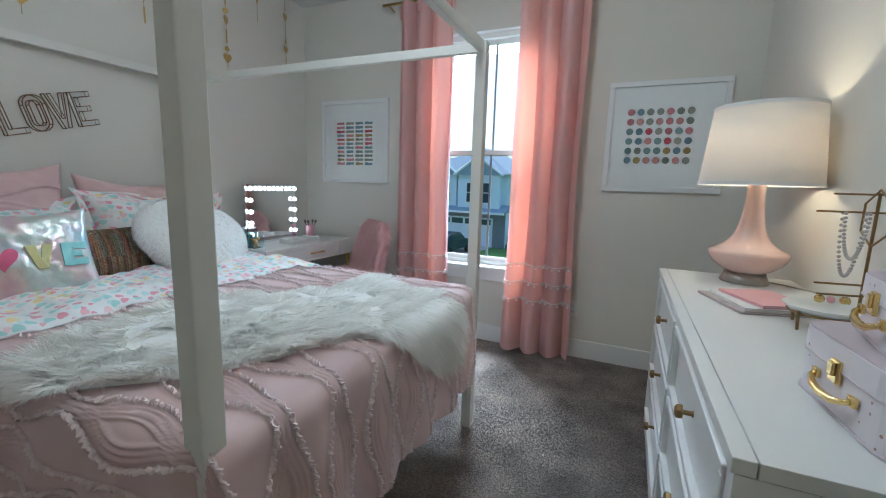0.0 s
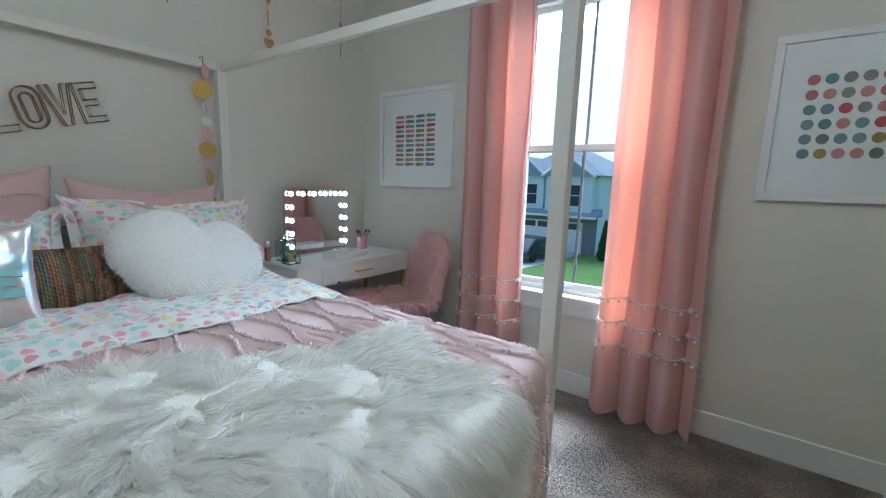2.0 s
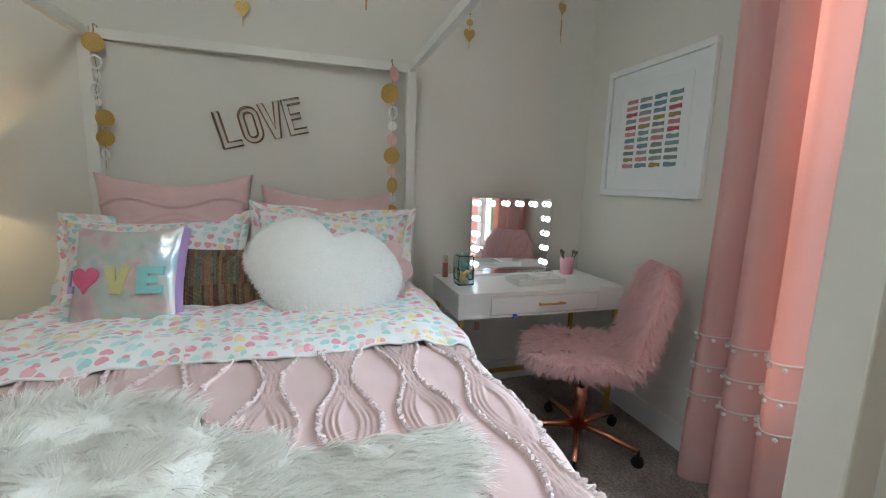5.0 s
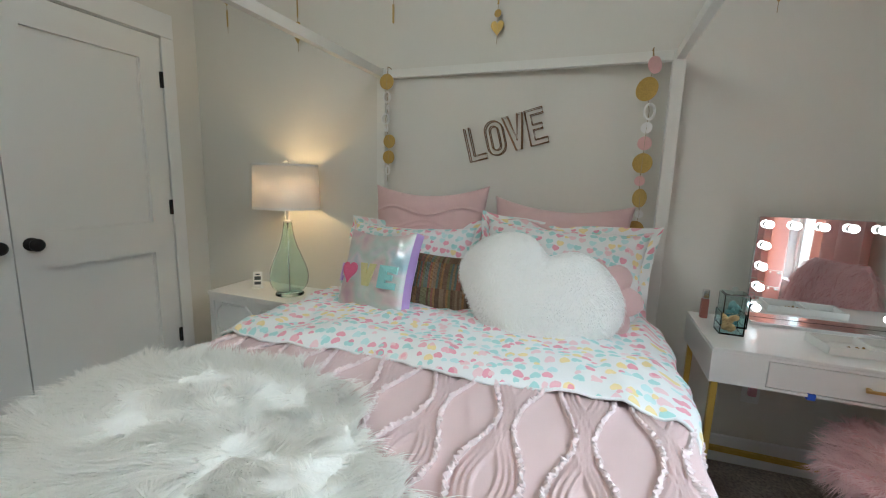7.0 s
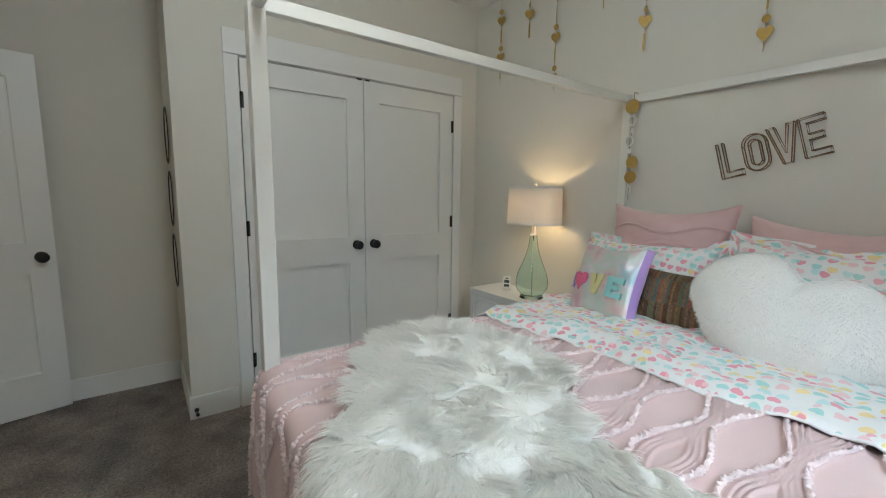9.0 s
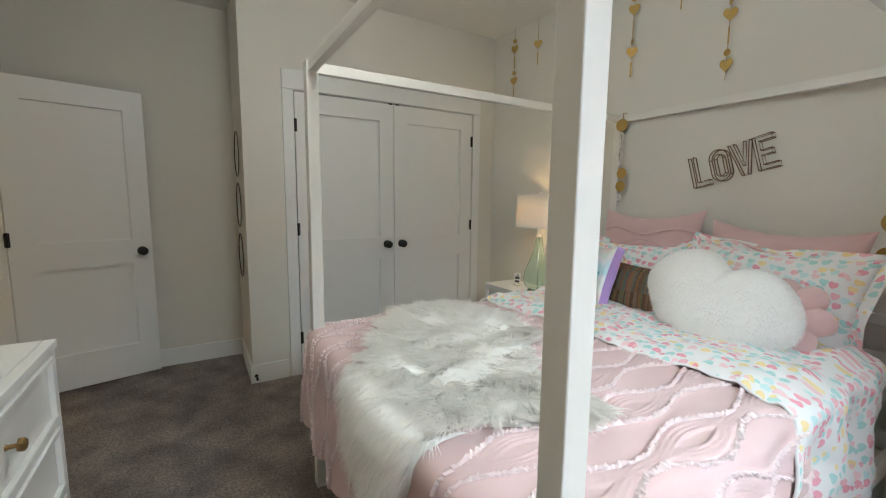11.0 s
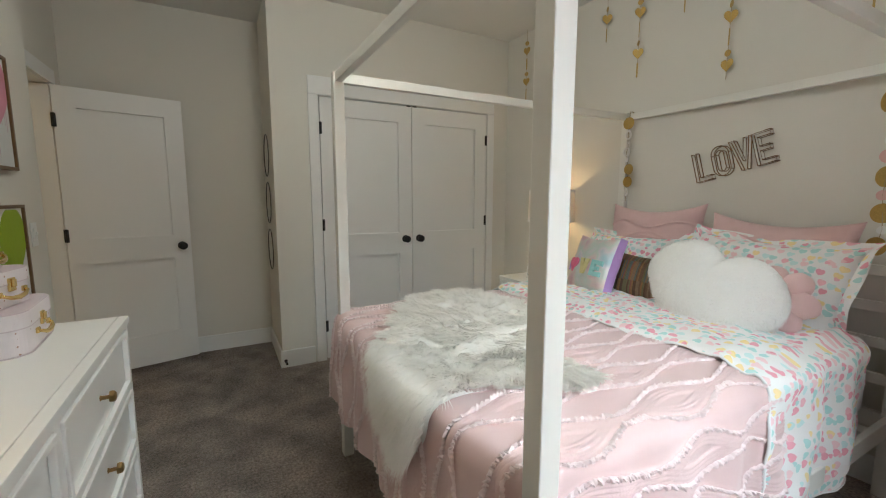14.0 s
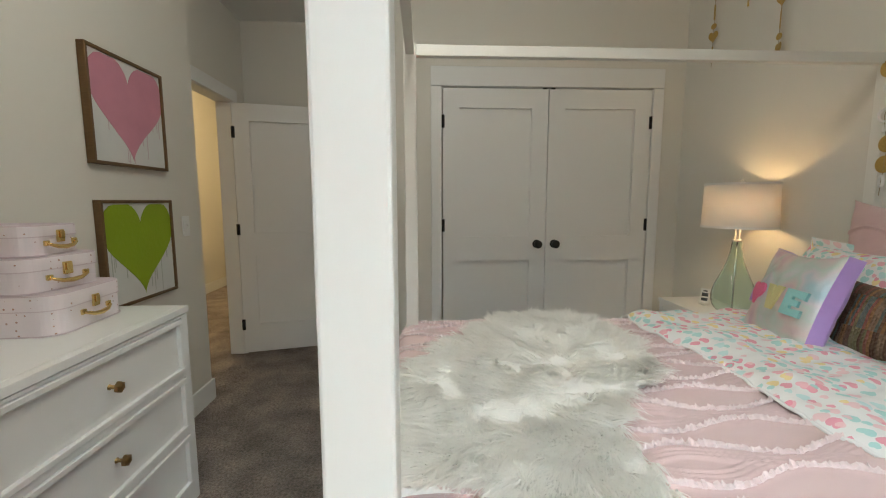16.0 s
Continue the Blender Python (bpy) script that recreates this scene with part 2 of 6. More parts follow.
def hearts_material():
    """White cotton printed with scattered small hearts in pink, teal, yellow and blush; UV is in metres."""
    m = bpy.data.materials.new("heart_print_cotton")
    m.use_nodes = True
    N, L = m.node_tree.nodes, m.node_tree.links
    b = N["Principled BSDF"]
    b.inputs["Roughness"].default_value = 0.85
    b.inputs["Sheen Weight"].default_value = 0.1
    uv = N.new("ShaderNodeTexCoord")

    def math_node(op, a, c=None):
        n = N.new("ShaderNodeMath")
        n.operation = op
        for i, s in enumerate((a, c)):
            if s is None:
                continue
            if isinstance(s, (int, float)):
                n.inputs[i].default_value = s
            else:
                L.new(s, n.inputs[i])
        return n.outputs[0]

    col_prev = None
    for layer, (cells, size, shift) in enumerate(((26.0, 3.0, 0.0), (31.0, 4.3, 7.3))):
        mp = N.new("ShaderNodeMapping")
        mp.inputs["Scale"].default_value = (cells, cells, cells)
        mp.inputs["Location"].default_value = (shift, shift * 0.7, 0)
        mp.inputs["Rotation"].default_value = (0, 0, 0.15 + 0.25 * layer)
        L.new(uv.outputs["UV"], mp.inputs["Vector"])
        v = N.new("ShaderNodeTexVoronoi")
        v.voronoi_dimensions = "2D"
        v.inputs["Scale"].default_value = 1.0
        v.inputs["Randomness"].default_value = 0.55
        L.new(mp.outputs[0], v.inputs["Vector"])
        sub = N.new("ShaderNodeVectorMath")
        sub.operation = "SUBTRACT"
        L.new(mp.outputs[0], sub.inputs[0])
        L.new(v.outputs["Position"], sub.inputs[1])
        sp = N.new("ShaderNodeSeparateXYZ")
        L.new(sub.outputs[0], sp.inputs[0])
        x = math_node("MULTIPLY", sp.outputs[0], size)
        y = math_node("MULTIPLY", sp.outputs[1], size * 1.05)
        x2 = math_node("MULTIPLY", x, x)
        y2 = math_node("MULTIPLY", y, y)
        s = math_node("SUBTRACT", math_node("ADD", x2, y2), 1.0)
        left = math_node("MULTIPLY", math_node("MULTIPLY", s, s), s)
        right = math_node("MULTIPLY", math_node("MULTIPLY", x2, y2), y)
        inside = math_node("LESS_THAN", math_node("SUBTRACT", left, right), 0.0)
        sc = N.new("ShaderNodeSeparateColor")
        L.new(v.outputs["Color"], sc.inputs[0])
        ramp = N.new("ShaderNodeValToRGB")
        ramp.color_ramp.interpolation = "CONSTANT"
        cols = [(0.0, (0.76, 0.27, 0.36)), (0.22, (0.38, 0.66, 0.62)), (0.45, (0.82, 0.56, 0.58)), (0.62, (0.83, 0.66, 0.28)), (0.75, (0.55, 0.74, 0.72)), (0.9, (0.80, 0.40, 0.46))]
        e = ramp.color_ramp.elements
        e[0].position, e[0].color = 0.0, (*cols[0][1], 1)
        e[1].position, e[1].color = cols[1][0], (*cols[1][1], 1)
        for p, c in cols[2:]:
            k = e.new(p)
            k.color = (*c, 1)
        L.new(sc.outputs[0], ramp.inputs[0])
        keep = math_node("GREATER_THAN", sc.outputs[1], 0.10 + 0.52 * layer)
        fac = math_node("MULTIPLY", math_node("MULTIPLY", inside, keep), 0.86)
        mix = N.new("ShaderNodeMix")
        mix.data_type = "RGBA"
        L.new(fac, mix.inputs[0])
        if col_prev is None:
            mix.inputs[6].default_value = (0.80, 0.79, 0.77, 1)
        else:
            L.new(col_prev, mix.inputs[6])
        L.new(ramp.outputs[0], mix.inputs[7])
        col_prev = mix.outputs[2]
    L.new(col_prev, b.inputs["Base Color"])
    nz = N.new("ShaderNodeTexNoise")
    nz.inputs["Scale"].default_value = 700
    L.new(uv.outputs["Object"], nz.inputs["Vector"])
    bp = N.new("ShaderNodeBump")
    bp.inputs["Strength"].default_value = 0.15
    bp.inputs["Distance"].default_value = 0.003
    L.new(nz.outputs["Fac"], bp.inputs["Height"])
    L.new(bp.outputs[0], b.inputs["Normal"])
    return m


M_HEARTS = hearts_material()


# ---- structure ----
H = 2.75          # ceiling
WY = 3.36         # window wall
EX = 0.715        # wall with the dresser
CY = -0.57        # closet wall
BY = -1.24        # wall behind the open door
PX = -0.46        # side of the closet block
DX = 0.84         # wall with the room door


def HX(y):
    """The wall behind the bed, at y."""
    return -2.585 - 0.045 * y


b = box(-3.2, 3.2, -5.2, 3.6, -0.12, 0.0)
solid("floor", b, M_CARPET, "grey-brown cut-pile bedroom carpet", "carpet", "structure")
b = box(-3.2, 3.2, -5.2, 3.6, H, H + 0.12)
solid("ceiling", b, M_CEIL, "flat off-white painted ceiling", "ceiling", "structure")


def wall_quad(x0, y0, x1, y1, thick, z0=0.0, z1=H, bm=None):
    """Wall between two plan points, thickness to the left of the way from one to the other."""
    own = bm if bm is not None else bmesh.new()
    d = Vector((x1 - x0, y1 - y0, 0)).normalized()
    n = Vector((-d.y, d.x, 0)) * thick
    a, c = Vector((x0, y0, 0)), Vector((x1, y1, 0))
    pts = [a, c, c + n, a + n]
    lo = [own.verts.new((p.x, p.y, z0)) for p in pts]
    hi = [own.verts.new((p.x, p.y, z1)) for p in pts]
    own.faces.new(lo[::-1])
    own.faces.new(hi)
    for i in range(4):
        own.faces.new((lo[i], lo[(i + 1) % 4], hi[(i + 1) % 4], hi[i]))
    return own


def wall_tag(name, bm):
    return solid(name, bm, M_WALL, "warm off-white painted plaster wall", "wall", "structure")


# window wall with its opening
WX0, WX1, WZ0, WZ1 = -1.375, -0.555, 0.61, 2.375
b = box(-3.2, WX0, WY, WY + 0.16, 0, H)
box(WX1, 3.2, WY, WY + 0.16, 0, H, bm=b)
box(WX0, WX1, WY, WY + 0.16, 0, WZ0, bm=b)
box(WX0, WX1, WY, WY + 0.16, WZ1, H, bm=b)
wall_tag("wall_north", b)
wall_tag("wall_west", wall_quad(HX(WY), WY, HX(CY - 0.9), CY - 0.9, -0.16))
# closet wall with its opening, and the block's side
CX0, CX1, CZ = -2.318, -0.798, 2.066
wall_tag("wall_closet_west", box(HX(CY) - 0.05, CX0 - 0.02, CY - 0.11, CY, 0, H))
wall_tag("wall_closet_east", box(CX1 + 0.02, PX, CY - 0.11, CY, 0, H))
wall_tag("wall_closet_head", box(CX0 - 0.02, CX1 + 0.02, CY - 0.11, CY, CZ + 0.02, H))
wall_tag("wall_closet_side", box(PX - 0.11, PX, BY, CY - 0.11, 0, H))
wall_tag("wall_south", box(-2.75, DX, BY - 0.12, BY, 0, H))
# wall behind the dresser, its return, and the wall with the room door
wall_tag("wall_east", box(EX, EX + 0.14, -0.19, WY, 0, H))
DY0, DY1, DZ = -0.985, -0.245, 2.045
b = box(DX, DX + 0.12, DY1 + 0.02, -0.19, 0, H)
box(DX, DX + 0.12, BY - 0.12, DY0 - 0.02, 0, H, bm=b)
box(DX, DX + 0.12, DY0 - 0.02, DY1 + 0.02, DZ + 0.02, H, bm=b)
wall_tag("wall_doorway", b)
# hall beyond the room door
wall_tag("wall_hall_east", box(2.35, 2.47, -5.2, 0.9, 0, H))
wall_tag("wall_hall_south", box(DX + 0.12, 2.35, -4.3, -4.18, 0, H))
wall_tag("wall_hall_north", box(EX + 0.14, 2.35, 0.8, 0.92, 0, H))
wall_tag("wall_hall_west", box(DX, DX + 0.12, -4.3, BY - 0.12, 0, H))

BB = 0.135


def baseboard(x0, y0, x1, y1):
    """A board along a wall face; it stands to the right of the way."""
    b = wall_quad(x0, y0, x1, y1, -0.014, 0.0, BB)
    bmesh.ops.recalc_face_normals(b, faces=b.faces)
    top = [e for e in b.edges if all(abs(v.co.z - BB) < 1e-4 for v in e.verts)]
    bmesh.ops.bevel(b, geom=top, offset=0.004, segments=1, affect="EDGES")
    return solid("baseboard", b, M_TRIM, "white painted baseboard along the wall", "baseboard", "structure")


baseboard(HX(WY) , WY, EX, WY)
baseboard(HX(CY), CY, HX(WY - 0.014), WY - 0.014)
baseboard(PX, CY, CX1 + 0.092, CY)
baseboard(CX0 - 0.092, CY, HX(CY), CY)
baseboard(PX, BY, PX, CY + 0.014)
baseboard(DX, BY, PX + 0.014, BY)
baseboard(EX, WY - 0.014, EX, -0.19 - 0.014)
baseboard(EX, -0.19, DX, -0.19)
baseboard(2.35, 0.8, 2.35, -4.18)
baseboard(DX + 0.12, BY, DX + 0.12, -4.18)


def casing(name, pieces):
    for p in pieces:
        solid(name, box(*p, bev=0.003, seg=1), M_TRIM, "white painted flat door casing", "door trim", "structure")


CW = 0.080
casing("door_trim", [(CX0 - CW, CX0 - 0.004, CY, CY + 0.018, 0, CZ + 0.004), (CX1 + 0.004, CX1 + CW, CY, CY + 0.018, 0, CZ + 0.004), (CX0 - CW, CX1 + CW, CY, CY + 0.018, CZ + 0.006, CZ + 0.14),
                     (DX - 0.018, DX, DY0 - CW, DY0 - 0.004, 0, DZ + 0.004), (DX - 0.018, DX, DY0 - CW, DY1 + 0.05, DZ + 0.006, DZ + 0.10)])
# jambs
casing("door_jamb", [(CX0 - 0.018, CX0 - 0.002, CY - 0.108, CY - 0.002, 0, CZ), (CX1 + 0.002, CX1 + 0.018, CY - 0.108, CY - 0.002, 0, CZ), (CX0 - 0.018, CX1 + 0.018, CY - 0.108, CY - 0.002, CZ + 0.003, CZ + 0.018),
                     (DX + 0.001, DX + 0.118, DY0 - 0.018, DY0 - 0.002, 0, DZ), (DX + 0.001, DX + 0.118, DY1 + 0.002, DY1 + 0.018, 0, DZ), (DX + 0.001, DX + 0.118, DY0 - 0.018, DY1 + 0.018, DZ + 0.003, DZ + 0.018)])


def panel_door(name, w, h, label, m, knob_side, hinge_side, both=False, kz=0.944, hinges=(0.27, 1.083, 1.82)):
    """Two-panel shaker leaf, built from 0 to w along x, its face to +y, then posed by m."""
    t = thing(name, (0, 0, 0), label, "door", kind="structure")
    st = 0.118
    rails = [(0.0, 0.235), (0.82, 1.0), (h - 0.135, h)]
    b = bmesh.new()
    box(0, st, -0.035, 0, 0, h, bm=b)
    box(w - st, w, -0.035, 0, 0, h, bm=b)
    for z0, z1 in rails:
        box(st, w - st, -0.035, 0, z0, z1, bm=b)
    frame_ob = part("door_frame", b, M_DOOR, t)
    for z0, z1 in ((rails[0][1], rails[1][0]), (rails[1][1], rails[2][0])):
        part("panel", box(st, w - st, -0.031, -0.022, z0, z1), M_DOOR, t)
        b = bmesh.new()
        for x0, x1, a, c in ((st, w - st, z0, z0 + 0.005), (st, st + 0.005, z0 + 0.005, z1), (w - st - 0.005, w - st, z0 + 0.005, z1)):
            box(x0, x1, -0.0222, -0.016, a, c, bm=b)
        part("panel_bead", b, M_DOOR, t)
    kx = w - 0.062 if knob_side > 0 else 0.062
    for sgn, y0 in ((1, 0.0), (-1, -0.035)) if both else ((1, 0.0),):
        prof = [(0.031, 0), (0.031, 0.006), (0.026, 0.009), (0.011, 0.011), (0.010, 0.028), (0.022, 0.034), (0.029, 0.043), (0.030, 0.050), (0.026, 0.058), (0.014, 0.063), (0.0, 0.064)]
        b = lathe(prof, (0, 0, 0), 24)
        bmesh.ops.transform(b, matrix=Matrix.Translation((kx, y0, kz)) @ Matrix.Rotation(-sgn * math.pi / 2, 4, "X"), verts=b.verts)
        part("door_knob", b, M_BLACK, t, "matt black round knob", smooth=True)
    hx = 0.0 if hinge_side < 0 else w
    for hz in hinges:
        b = tube([(hx, 0.006, hz - 0.045), (hx, 0.006, hz + 0.045)], 0.0065, 8)
        box(hx - 0.013, hx + 0.013, -0.004, 0.003, hz - 0.044, hz + 0.044, bm=b)
        part("hinge", b, M_BLACK, t, "matt black hinge")
    t.matrix_world = m
    return t


CM = -1.560
d1 = panel_door("door_1", CM - 0.003 - (CX0 + 0.004), 2.049, "closed white two-panel closet door with black knob", pose(CX0 + 0.004, CY + 0.008, 0.012), 1, -1)
d2 = panel_door("door_2", CX1 - 0.004 - (CM + 0.003), 2.049, "closed white two-panel closet door with black knob", pose(CM + 0.003, CY + 0.008, 0.012), -1, 1)
solid("door_catch", box(CM - 0.045, CM - 0.012, CY - 0.02, CY + 0.012, CZ - 0.008, CZ + 0.001, bev=0.001, seg=1), M_BLACK, "small black ball catch in the closet head", "catch")
solid("door_catch", box(CM + 0.012, CM + 0.045, CY - 0.02, CY + 0.012, CZ - 0.008, CZ + 0.001, bev=0.001, seg=1), M_BLACK, "small black ball catch in the closet head", "catch")
wall_tag("wall_closet_back", box(-2.75, PX - 0.11, -1.24, -1.2, 0, H))
# room door, standing open against the wall behind it
ang = math.degrees(math.atan2(0.178, 0.713))
d3 = panel_door("door_3", 0.733, 2.025, "white two-panel room door standing open", pose(0.83, -0.972, 0.015, 0, 0, 180 + ang) @ Matrix.Diagonal((1, -1, 1, 1)), 1, -1, both=True, kz=0.915, hinges=(0.24, 1.03, 1.80))

# window: lined opening, double-hung sashes, sill and apron
def window():
    t = thing("window_1", (0, 0, 0), "white double-hung window with thin grilles and clear panes", "window", kind="structure")
    y0, y1 = WY + 0.05, WY + 0.13
    b = bmesh.new()
    f = 0.042
    box(WX0, WX0 + f, y0, y1, WZ0, WZ1, bm=b)
    box(WX1 - f, WX1, y0, y1, WZ0, WZ1, bm=b)
    box(WX0 + f, WX1 - f, y0, y1, WZ1 - f, WZ1, bm=b)
    box(WX0 + f, WX1 - f, y0, y1, WZ0, WZ0 + 0.03, bm=b)
    part("window_frame", b, M_PLASTIC_W, t)
    mid = 1.492
    for z0, z1, yy in ((WZ0 + 0.03, mid + 0.02, y0 + 0.012), (mid - 0.02, WZ1 - f, y0 + 0.042)):
        b = bmesh.new()
        s = 0.026
        xa, xb = WX0 + f, WX1 - f
        box(xa, xa + s, yy, yy + 0.026, z0, z1, bm=b)
        box(xb - s, xb, yy, yy + 0.026, z0, z1, bm=b)
        box(xa + s, xb - s, yy, yy + 0.026, z0, z0 + 0.034, bm=b)
        box(xa + s, xb - s, yy, yy + 0.026, z1 - 0.034, z1, bm=b)
        sash = part("sash", b, M_PLASTIC_W, t)
        part("grille", box(-0.961, -0.945, yy + 0.009, yy + 0.017, z0 + 0.03, z1 - 0.03), M_GRILLE, sash, "thin grey grille bar")
        p = part("pane", box(xa + s - 0.004, xb - s + 0.004, yy + 0.019, yy + 0.022, z0 + 0.03, z1 - 0.03), M_PANE, sash)
        p.visible_shadow = False
    part("window_sill", box(WX0 - 0.05, WX1 + 0.05, WY - 0.035, WY + 0.05, WZ0 - 0.024, WZ0 - 0.001, bev=0.004), M_TRIM, t)
    part("apron", box(WX0 - 0.02, WX1 + 0.02, WY - 0.016, WY - 0.001, WZ0 - 0.115, WZ0 - 0.025, bev=0.003), M_TRIM, t)
    b = bmesh.new()
    box(WX0 - 0.0005, WX0 + 0.004, WY + 0.001, y0, WZ0, WZ1, bm=b)
    box(WX1 - 0.004, WX1 + 0.0005, WY + 0.001, y0, WZ0, WZ1, bm=b)
    box(WX0 + 0.004, WX1 - 0.004, WY + 0.001, y0, WZ1 - 0.004, WZ1 + 0.0005, bm=b)
    part("window_lining", b, M_TRIM, t)


M_GRILLE = mat("grey_grille", (0.30, 0.32, 0.32), 0.5, var=0.05)
window()

# ---- canopy bed ----
FX0, FX1 = -0.632, -0.582      # foot posts
HX0, HX1 = -2.634, -2.584      # head posts
PS0, PS1 = 0.705, 0.755        # posts on the closet side
PN0, PN1 = 2.127, 2.177        # posts on the window side
PT = 1.882


def canopy_bed():
    t = thing("canopy_bed", (-1.6, 1.4, 0), "cream-white enamelled metal four-poster canopy bed frame", "bed")
    for x0, x1, y0, y1 in ((FX0, FX1, PS0, PS1), (FX0, FX1, PN0, PN1), (HX0, HX1, PS0, PS1), (HX0, HX1, PN0, PN1)):
        p = part("post", box(x0, x1, y0, y1, 0.0, PT, bev=0.003), M_BED, t)
        cx, cy = (x0 + x1) / 2, (y0 + y1) / 2
        part("bolt", lathe([(0.007, 0), (0.007, 0.005), (0.004, 0.009), (0, 0.009)], (cx, cy, PT), 10), M_STEEL, p, "small steel bolt head")
    zt0, zt1 = PT - 0.046, PT - 0.004
    for y0, y1 in ((PS0, PS1), (PN0, PN1)):
        part("canopy_rail", box(HX1, FX0, y0 + 0.009, y1 - 0.009, zt0, zt1, bev=0.002), M_BED, t)
        part("side_rail", box(HX1, FX0, y0 + 0.012, y1 - 0.012, 0.30, 0.375, bev=0.003), M_BED, t)
    for x0, x1 in ((FX0, FX1), (HX0, HX1)):
        part("canopy_rail", box(x0 + 0.009, x1 - 0.009, PS1, PN0, zt0, zt1, bev=0.002), M_BED, t)
        part("end_rail", box(x0 + 0.012, x1 - 0.012, PS1, PN0, 0.30, 0.375, bev=0.003), M_BED, t)
    for z in (0.50, 0.66, 0.82, 0.98):
        part("headboard_slat", box(HX0 + 0.014, HX1 - 0.014, PS1, PN0, z, z + 0.045, bev=0.002), M_BED, t)
    for i in range(8):
        x = -2.42 + i * 0.24
        part("slat", box(x, x + 0.07, PS1 - 0.012, PN0 + 0.012, 0.345, 0.365), M_BED, t)


canopy_bed()

MX0, MX1, MY0, MY1, MT = -2.565, -0.665, 0.735, 2.075, 0.715
mt = thing("mattress", (-1.6, 1.4, 0.37), "mattress covered by a heart-print fitted sheet", "mattress")


def rounded_slab(x0, x1, y0, y1, z0, z1, r, material, parent, name, wob=0.006):
    b = box(x0, x1, y0, y1, z0, z1, bev=r, seg=5)
    bmesh.ops.subdivide_edges(b, edges=[e for e in b.edges if e.calc_length() > 0.3], cuts=14, use_grid_fill=True)
    layer = b.loops.layers.uv.new("UVMap")
    for v in b.verts:
        v.co += Vector((n3(v.co.x * 5, v.co.y * 5, v.co.z * 5), n3(v.co.x * 5 + 9, v.co.y * 5, v.co.z * 5), n3(v.co.x * 5, v.co.y * 5 + 7, v.co.z * 5))) * wob
    for f in b.faces:
        n = f.normal
        for lp in f.loops:
            c = lp.vert.co
            lp[layer].uv = (c.x, c.y) if abs(n.z) > 0.6 else ((c.x, c.z) if abs(n.y) > abs(n.x) else (c.y, c.z))
    return part(name, b, material, parent, smooth=True)


rounded_slab(MX0, MX1, MY0, MY1, 0.366, 0.52, 0.03, M_PAPER, mt, "box_spring")
rounded_slab(MX0, MX1, MY0, MY1, 0.522, MT, 0.05, M_HEARTS, mt, "fitted_sheet")

# quilt: wavy pin-tucked panels edged with frayed ruffles
QX0 = -1.62                       # where the turned-down sheet begins
QTOP = 0.755
HW, HL = 0.675, 0.0               # half width of the top
QL = -0.625 - QX0                 # length of the top
QDS, QDE = 0.43, 0.46             # how far it hangs at the sides and at the end
QC = 1.405
RUF = [-1.09 + 0.085 * i for i in range(26)]
WAVE_A, WAVE_K = 0.023, 2 * math.pi / 0.40


def wave(i, along):
    """Sideways swing of the i-th ruffle; neighbours swing against each other."""
    return (WAVE_A if i % 2 else -WAVE_A) * math.sin(WAVE_K * along + 0.9)


def quilt_point(a, s, lift=0.0):
    """a: across from the middle; s: along from the turned-down edge. Both measured on the cloth."""
    r = 0.055
    da, ds = max(0.0, abs(a) - HW), max(0.0, s - QL)
    d = math.hypot(da, ds)
    sg = 1 if a > 0 else -1
    ca = min(abs(a), HW) * sg
    cs = min(s, QL)
    pillow_y = 0.012 * math.cos(min(1, abs(a) / HW) * math.pi / 2)
    puff = 0.008 * n3(a * 4, s * 4, 1.7) + 0.006 * n3(a * 9, s * 9, 4.2)
    if d < 1e-6:
        z = QTOP + pillow_y + puff
        out = 0.0
    else:
        arc = r * math.pi / 2
        if d < arc:
            th = d / r
            out, drop = r * math.sin(th), r * (1 - math.cos(th))
        else:
            out, drop = r + 0.02 * min(1, (d - arc) / 0.3), r + (d - arc)
        fold = 0.016 * math.sin((cs if da > ds else ca) * 26 + 1.3 * n3(a * 3, s * 3)) * min(1, d / 0.25)
        out += fold + puff * 0.6
        z = QTOP + pillow_y + puff * 0.5 - drop
    ux, uy = (ds / d, da / d * sg) if d > 1e-6 else (0, 0)
    if d > 1e-6 and da > 0 and ds > 0:      # the corner hangs in behind the post
        pinch = 1 - 0.45 * min(ux, abs(uy)) * 1.4
        out *= pinch
    x = QX0 + cs + ux * out
    y = QC + ca + uy * out
    if ds > 0.02 and da <= 0:
        x += 0.02 * max(0.0, 1 - (abs(a) / HW) ** 6)
    n = Vector((ux, uy, 1.0 if d < 1e-6 else max(0.0, 1 - d / (r * 1.57)))).normalized()
    return Vector((x, y, z)) + n * lift


def tuck(a, s):
    """Pin-tucks beside every second ruffle."""
    best = 0.0
    for i, c in enumerate(RUF):
        if abs(a - c) > 0.2:
            continue
        e = a - (c + wave(i, s))
        if i % 2 == 0:
            for k in range(3):
                q = (e - 0.017 - 0.0125 * k) / 0.0042
                best = max(best, 0.0078 * math.exp(-q * q))
        else:
            for k in range(3):
                q = (e + 0.017 + 0.0125 * k) / 0.0042
                best = max(best, 0.0078 * math.exp(-q * q))
        q = e / 0.006
        best = max(best, 0.004 * math.exp(-q * q))
    return best


